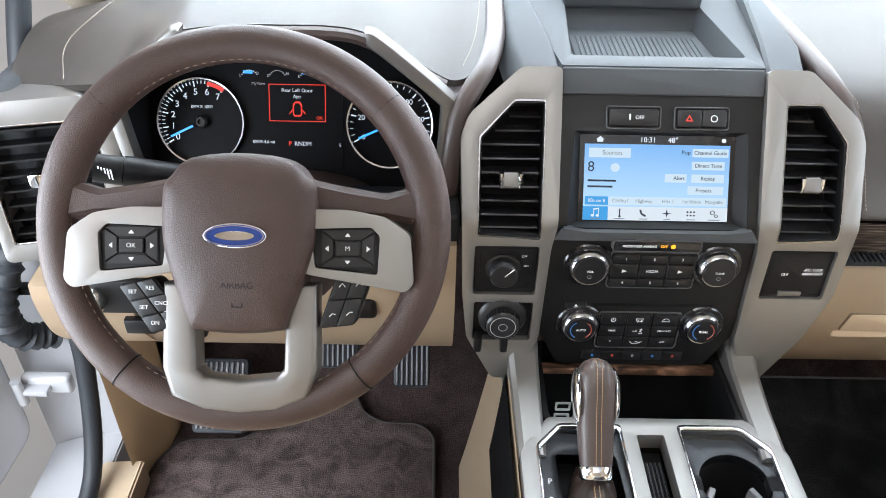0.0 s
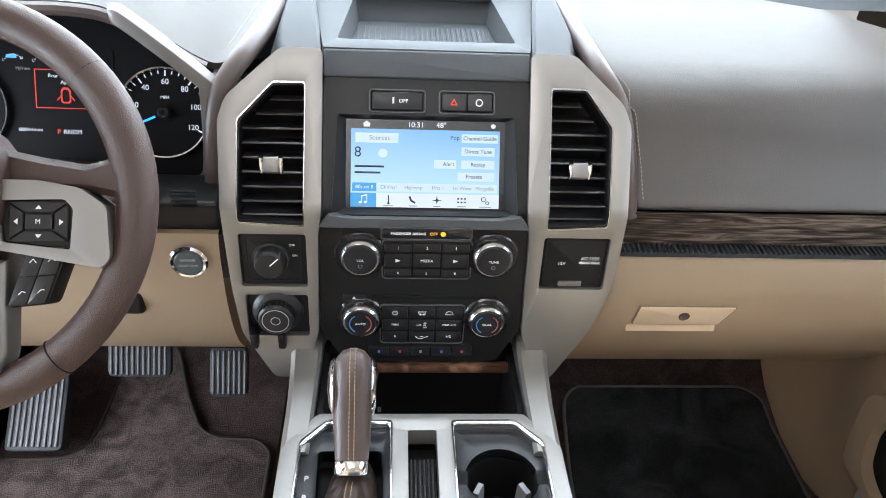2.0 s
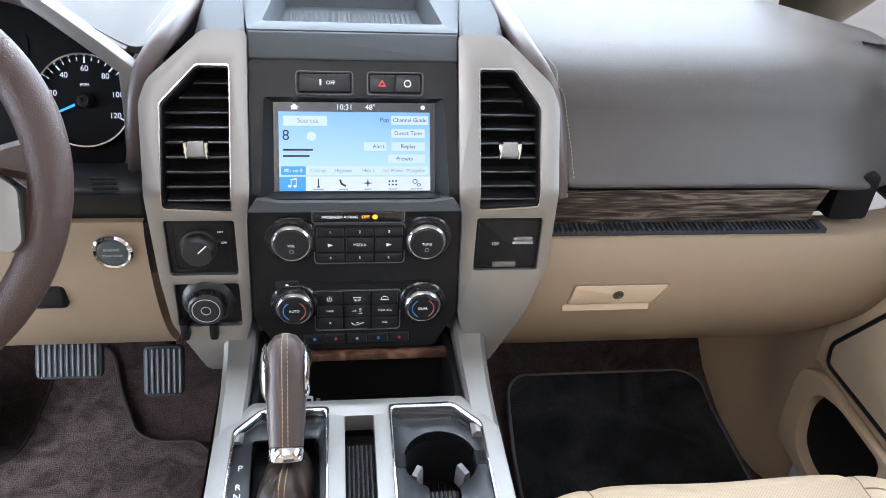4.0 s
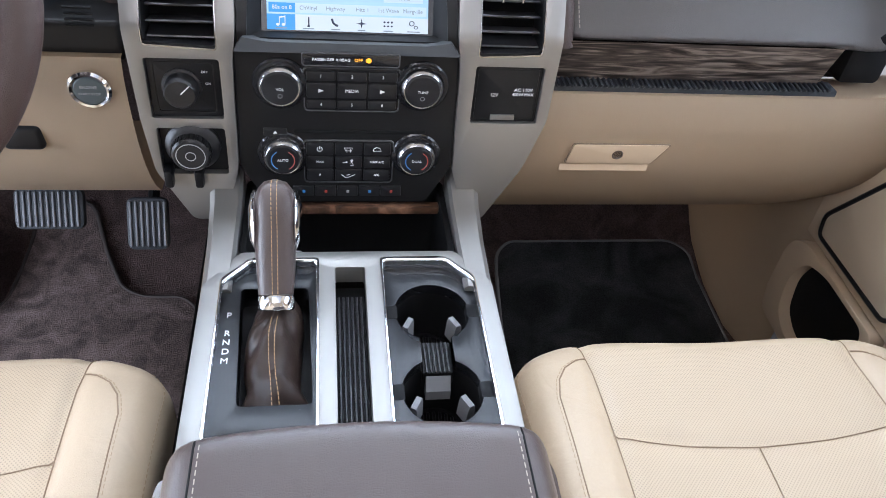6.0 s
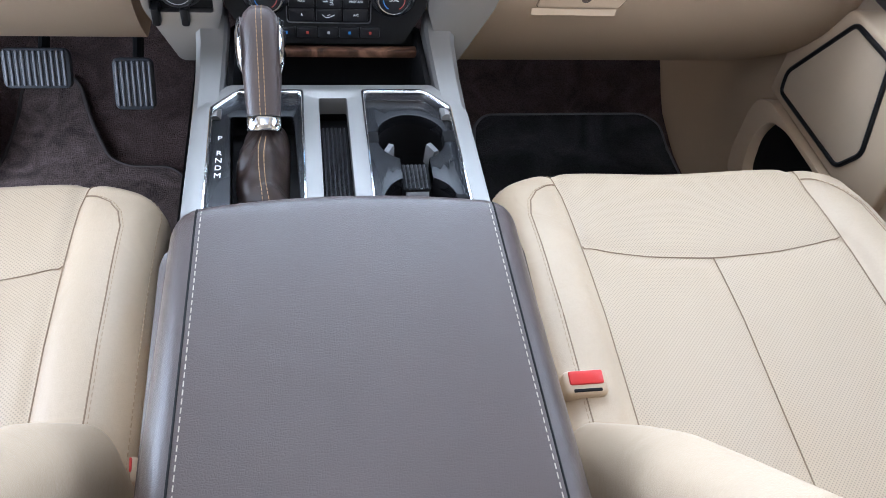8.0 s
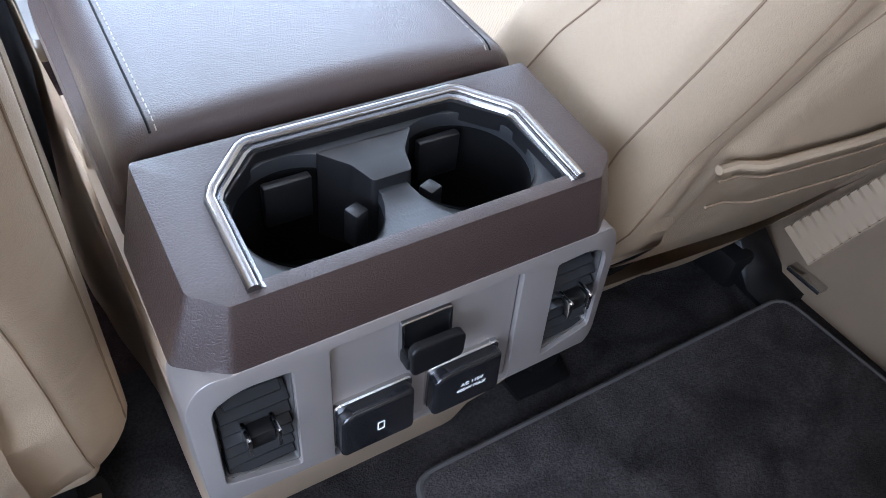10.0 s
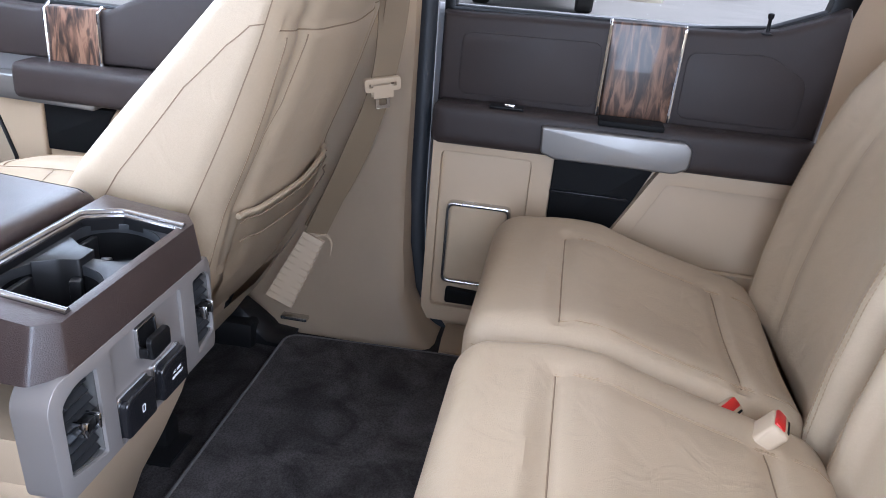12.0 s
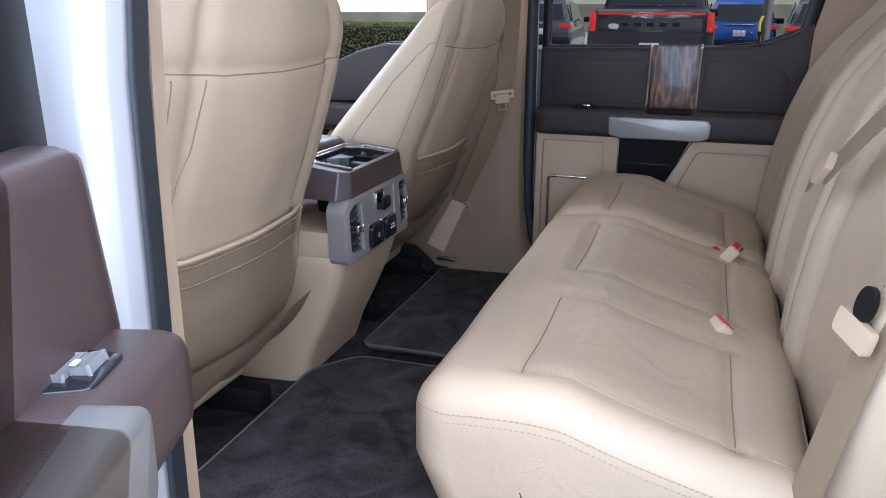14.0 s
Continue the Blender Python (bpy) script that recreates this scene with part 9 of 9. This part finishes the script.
def vehicle(name, x, y, yaw, paint, label, L=4.6, W=1.86, H=1.68, kind="suv"):
    """A parked vehicle whose tail faces -x before it is turned; built in its own place and then turned."""
    t = thing(name, (x, y, GZ), label, "car", "parked vehicles")
    R = Matrix.Translation((x, y, 0)) @ Matrix.Rotation(radians(yaw), 4, "Z")

    def put(bm, nm, mat, lab="", parent=None):
        for v in bm.verts:
            v.co = R @ v.co
        return part(nm, bm, mat, parent or t, lab)
    h = W / 2
    g = GZ
    if kind == "suv":
        secs = [(0.0, 0.42, 0.92, 0.90), (0.06, 0.34, 1.02, 0.97), (0.30, 0.26, 1.05, 1.0), (1.0, 0.26, 1.03, 1.0), (2.6, 0.26, 1.0, 1.0), (3.7, 0.28, 0.95, 0.98), (4.3, 0.34, 0.86, 0.92), (4.6, 0.45, 0.72, 0.80)]
    else:
        secs = [(0.0, 0.62, 1.28, 0.97), (0.05, 0.58, 1.32, 1.0), (1.7, 0.50, 1.32, 1.0), (3.6, 0.48, 1.28, 1.0), (5.2, 0.50, 1.22, 0.99), (5.7, 0.55, 1.05, 0.92)]
    bm = B()
    rings = []
    for sx, z0, z1, k in secs:
        rings.append([Vector((sx, h * k * a, g + z0 + (z1 - z0) * b)) for a, b in ((-0.90, 0), (-1, 0.12), (-1, 0.6), (-0.97, 0.85), (-0.88, 1), (0.88, 1), (0.97, 0.85), (1, 0.6), (1, 0.12), (0.90, 0))])
    loft(bm, rings)
    body = put(bm, "body", paint)
    bm = B()
    if kind == "suv":
        cab = [(0.10, 1.0, 0.80), (0.42, H - 0.12, 0.72), (0.62, H - 0.02, 0.68), (1.8, H, 0.68), (2.6, H - 0.05, 0.68), (3.5, 1.02, 0.80)]
    else:
        cab = [(1.72, 1.30, 0.86), (1.92, H - 0.10, 0.76), (2.2, H, 0.74), (3.3, H, 0.74), (3.7, H - 0.06, 0.74), (4.5, 1.28, 0.86)]
    rings = []
    for sx, z1, k in cab:
        zb = 0.95 if kind == "suv" else 1.2
        rings.append([Vector((sx, h * a, g + z)) for a, z in ((-0.92, zb), (-k, z1 - 0.04), (-k + 0.08, z1), (k - 0.08, z1), (k, z1 - 0.04), (0.92, zb))])
    loft(bm, rings)
    put(bm, "cabin", paint)
    # glass
    a, b = cab[0], cab[1]
    bm = B()
    e = 0.012
    zl, zh = (1.08, b[1] - 0.06) if kind == "suv" else (1.38, b[1] - 0.08)

    def at_z(z):
        k = (z - a[1]) / (b[1] - a[1])
        return a[0] + (b[0] - a[0]) * k - e
    plate_pts = [(at_z(zl), -h * 0.72, g + zl), (at_z(zl), h * 0.72, g + zl), (at_z(zh), h * 0.62, g + zh), (at_z(zh), -h * 0.62, g + zh)]
    lo = [bm.verts.new(p) for p in plate_pts]
    hi = [bm.verts.new(Vector(p) + Vector((-0.006, 0, 0.002))) for p in plate_pts]
    bm.faces.new(hi)
    for i in range(4):
        bm.faces.new((lo[i], lo[(i + 1) % 4], hi[(i + 1) % 4], hi[i]))
    put(bm, "rear_window", M_DARK_GLASS)
    for s in (-1, 1):
        bm = B()
        xs0, xs1 = (0.55, 3.1) if kind == "suv" else (2.0, 4.1)
        zt = H - 0.14
        zb = 1.06 if kind == "suv" else 1.34
        pts = [(xs0, zb), (xs1, zb), (xs1 - 0.5, zt), (xs0 + 0.15, zt)]
        f1 = [bm.verts.new((px, s * (h * 0.93 - (pz - zb) * 0.26 + 0.012), g + pz)) for px, pz in pts]
        f2 = [bm.verts.new((px, s * (h * 0.93 - (pz - zb) * 0.26 - 0.01), g + pz)) for px, pz in pts]
        bm.faces.new(f1)
        for i in range(4):
            bm.faces.new((f1[i], f1[(i + 1) % 4], f2[(i + 1) % 4], f2[i]))
        put(bm, "side_window", M_DARK_GLASS)
        bm = B()
        if kind == "suv":
            box(bm, (0.02, s * h * 0.78, g + 0.93), (0.12, 0.34, 0.11), 0.02, 2)
        else:
            box(bm, (0.0, s * h * 0.92, g + 1.12), (0.10, 0.10, 0.30), 0.015, 2)
        put(bm, "tail_lamp", M_TAIL, "red tail lamp")
        bm = B()
        box(bm, (cab[-1][0] - 0.4, s * (h + 0.10), g + 1.08 + (0.2 if kind != "suv" else 0)), (0.12, 0.2, 0.15), 0.03, 2)
        put(bm, "door_mirror", M_BLACK)
    if kind != "suv":
        bm = B()
        box(bm, (-0.012, 0, g + 1.25), (0.05, W * 0.84, 0.032), 0.006)
        put(bm, "light_bar", M_TAIL, "red light bar across the tailgate")
        bm = B()
        box(bm, (-0.015, 0, g + 0.95), (0.04, W * 0.80, 0.46), 0.02, 2)
        put(bm, "tailgate", paint)
        bm = B()
        box(bm, (-0.04, 0, g + 0.60), (0.20, W * 0.96, 0.16), 0.03, 2)
        put(bm, "rear_bumper", M_BLACK)
        bm = B()
        plate(bm, circle(0, 0, 0.09, 24, 0.045), (), 0, 0.01, 0.003, 1, frame_at((-0.04, -h * 0.58 * -1, g + 1.05), (0, -1, 0), (0, 0, 1)))
        put(bm, "badge", M_SATIN)
        bm = B()
        for i in range(5):
            box(bm, (-0.037, -0.40 + 0.2 * i, g + 1.08), (0.004, 0.11, 0.055), 0.0)
        put(bm, "badge_bars", M_CHARCOAL)
    else:
        bm = B()
        box(bm, (-0.01, 0, g + 0.50), (0.16, W * 0.94, 0.24), 0.04, 2)
        put(bm, "rear_bumper", M_BLACK)
        bm = B()
        box(bm, (0.0, 0, g + 1.0), (0.06, 0.7, 0.025), 0.005)
        put(bm, "tail_trim", M_SATIN)
    bm = B()
    box(bm, (-0.06 if kind == "suv" else -0.06, 0, g + (0.78 if kind == "suv" else 0.72)), (0.012, 0.31, 0.155), 0.004)
    put(bm, "number_plate", M_PLATE)
    for wx in ((0.85, 3.6) if kind == "suv" else (1.15, 4.75)):
        for s in (-1, 1):
            bm = B()
            r, w = (0.35, 0.23) if kind == "suv" else (0.41, 0.28)
            M = Matrix.Translation((wx, s * (h - 0.13) - w / 2, g + r)) @ Matrix.Rotation(radians(-90), 4, "X")
            lathe(bm, [(r * 0.6, 0.0), (r * 0.94, 0.0), (r, 0.03), (r, w - 0.03), (r * 0.94, w), (r * 0.6, w)], 28, M)
            wh = put(bm, "wheel", M_TYRE)
            bm = B()
            lathe(bm, [(r * 0.62, -0.012), (r * 0.60, w + 0.012), (0.04, w + 0.012)] if s > 0 else [(r * 0.60, w), (r * 0.62, -0.012), (0.04, -0.012)], 20, M)
            put(bm, "rim", M_SATIN, "", wh)


P_BLACK = material("black_car_paint", (0.012, 0.013, 0.016), 0.15, coat=0.7)
P_BLUE = material("blue_car_paint", (0.015, 0.09, 0.36), 0.18, coat=0.7)
P_GREY = material("grey_car_paint", (0.06, 0.065, 0.075), 0.2, coat=0.7)
vehicle("pickup_truck", 12.0, -0.56, 2, P_BLACK, "black pickup truck with a red light bar parked outside", 5.8, 2.0, 1.92, "pickup")
vehicle("parked_suv", 20.4, 3.0, 3, P_GREY, "dark grey hatchback suv parked in the lot")
vehicle("parked_suv", 20.9, -2.2, 0, P_BLUE, "bright blue suv parked in the lot")
vehicle("parked_suv", 19.5, -4.1, -4, P_GREY, "dark grey suv parked beside a lamp post")
vehicle("white_van", 13.1, 6.0, 115, M_WHITE, "white passenger vehicle parked beyond the hedge", 4.6, 1.9, 1.75)

# clipped hedge
M_LEAF = material("hedge_leaf", (0.17, 0.20, 0.06), 0.6, vary=0.5, vscale=30)
M_TWIG = material("hedge_twig", (0.06, 0.045, 0.03), 0.9)
hedge = thing("hedge", (18.0, 6.2, GZ), "clipped green hedge along the parking lot", "hedge")
rnd = random.Random(7)
bm = B()
box(bm, (18.0, 6.9, GZ + 0.46), (1.3, 6.6, 0.90), 0.15, 3)
part("twigs", bm, M_TWIG, hedge)
verts, faces = [], []
for i in range(20000):
    a, b, c = rnd.uniform(-1, 1), rnd.uniform(-1, 1), rnd.uniform(-1, 1)
    m = max(abs(a), abs(b), abs(c))
    p = Vector((a / m * 0.70, b / m * 3.4, c / m * 0.48)) * rnd.uniform(0.94, 1.05)
    p = p + Vector((18.0, 6.9, GZ + 0.50))
    u = Vector((rnd.gauss(0, 1), rnd.gauss(0, 1), rnd.gauss(0, 1))).normalized()
    w = u.orthogonal().normalized()
    s = rnd.uniform(0.03, 0.055)
    k = len(verts)
    verts += [p - u * s, p + w * s * 0.5, p + u * s, p - w * s * 0.5]
    faces.append((k, k + 1, k + 2, k + 3))
me = bpy.data.meshes.new("leaves")
me.from_pydata(verts, [], faces)
me.materials.append(M_LEAF)
lv = new("leaves", me)
lv.parent = hedge
lv.matrix_parent_inverse = Matrix.Translation(-Vector(hedge.location))
tagged(lv, kind="stuff")

# tree beside the parked cars
tree = thing("tree", (11.1, 5.75, GZ), "tree with a rough brown trunk", "tree")
M_BARK = material("rough_bark", (0.16, 0.12, 0.085), 0.9, grain="fine", bump=0.8, fine=40, vary=0.4)
bm = B()
tube(bm, smooth_path([(11.1, 5.75, GZ), (11.12, 5.77, 1.0), (11.05, 5.73, 2.4), (11.15, 5.85, 4.0)], 6), [0.17 - 0.003 * i for i in range(19)], 12)
for i in range(7):
    a = i * 0.9
    tube(bm, [(11.1, 5.77, 2.4 + 0.2 * i), (11.1 + 0.9 * math.cos(a), 5.77 + 0.9 * math.sin(a), 3.2 + 0.25 * i), (11.1 + 1.7 * math.cos(a), 5.77 + 1.7 * math.sin(a), 3.7 + 0.3 * i)], [0.09, 0.06, 0.03], 8)
part("trunk", bm, M_BARK, tree)
verts, faces = [], []
for i in range(6000):
    c = Vector((rnd.gauss(0, 1.0), rnd.gauss(0, 1.0), rnd.gauss(0, 0.7)))
    p = c + Vector((11.1, 5.75, 4.6))
    u = Vector((rnd.gauss(0, 1), rnd.gauss(0, 1), rnd.gauss(0, 1))).normalized()
    w = u.orthogonal().normalized()
    s = rnd.uniform(0.04, 0.08)
    k = len(verts)
    verts += [p - u * s, p + w * s * 0.5, p + u * s, p - w * s * 0.5]
    faces.append((k, k + 1, k + 2, k + 3))
me = bpy.data.meshes.new("crown")
me.from_pydata(verts, [], faces)
me.materials.append(M_LEAF)
cr = new("crown", me)
cr.parent = tree
cr.matrix_parent_inverse = Matrix.Translation(-Vector(tree.location))
tagged(cr, kind="stuff")

# lamp post with a pale base, and a far belt of trees
post = thing("lamp_post", (17.0, -2.6, GZ), "grey lamp post on a round concrete base", "lamp post")
bm = B()
tube(bm, [(17.0, -2.6, GZ), (17.0, -2.6, 6.0)], 0.10, 12)
part("pole", bm, M_PEWTER, post)
bm = B()
lathe(bm, [(0.45, 0), (0.45, 0.35), (0.40, 0.40), (0.001, 0.40)], 24, Matrix.Translation((17.0, -2.6, GZ)))
part("concrete_base", bm, material("pale_concrete", (0.5, 0.46, 0.38), 0.9, vary=0.2), post)
bm = B()
tube(bm, smooth_path([(16.5, -2.5, GZ + 0.4), (16.6, -2.45, GZ + 1.0), (16.85, -2.5, GZ + 1.2)], 6), 0.03, 8)
part("yellow_hose", bm, material("yellow_plastic", (0.6, 0.45, 0.03), 0.5), post)
bm = B()
rows = []
for z, k in ((GZ - 0.2, 1.0), (0.6, 1.0), (1.6, 0.99), (2.6, 1.0), (3.6, 1.01), (5.0, 1.03)):
    rows.append([Vector((55 * k + 2 * noise.noise((i * 0.6, z, 3)), -60 + 5 * i, z + (0.8 * noise.noise((i * 0.9, 2, z)) if z > 2 else 0))) for i in range(29)])
sheet(bm, rows)
far = material("far_tree_belt", (0.42, 0.42, 0.30), 0.9, vary=0.5, vscale=0.6, grain="fine", bump=1.0, fine=2.0)
tagged(part("backdrop", bm, far), "distant belt of trees", "trees", kind="structure")
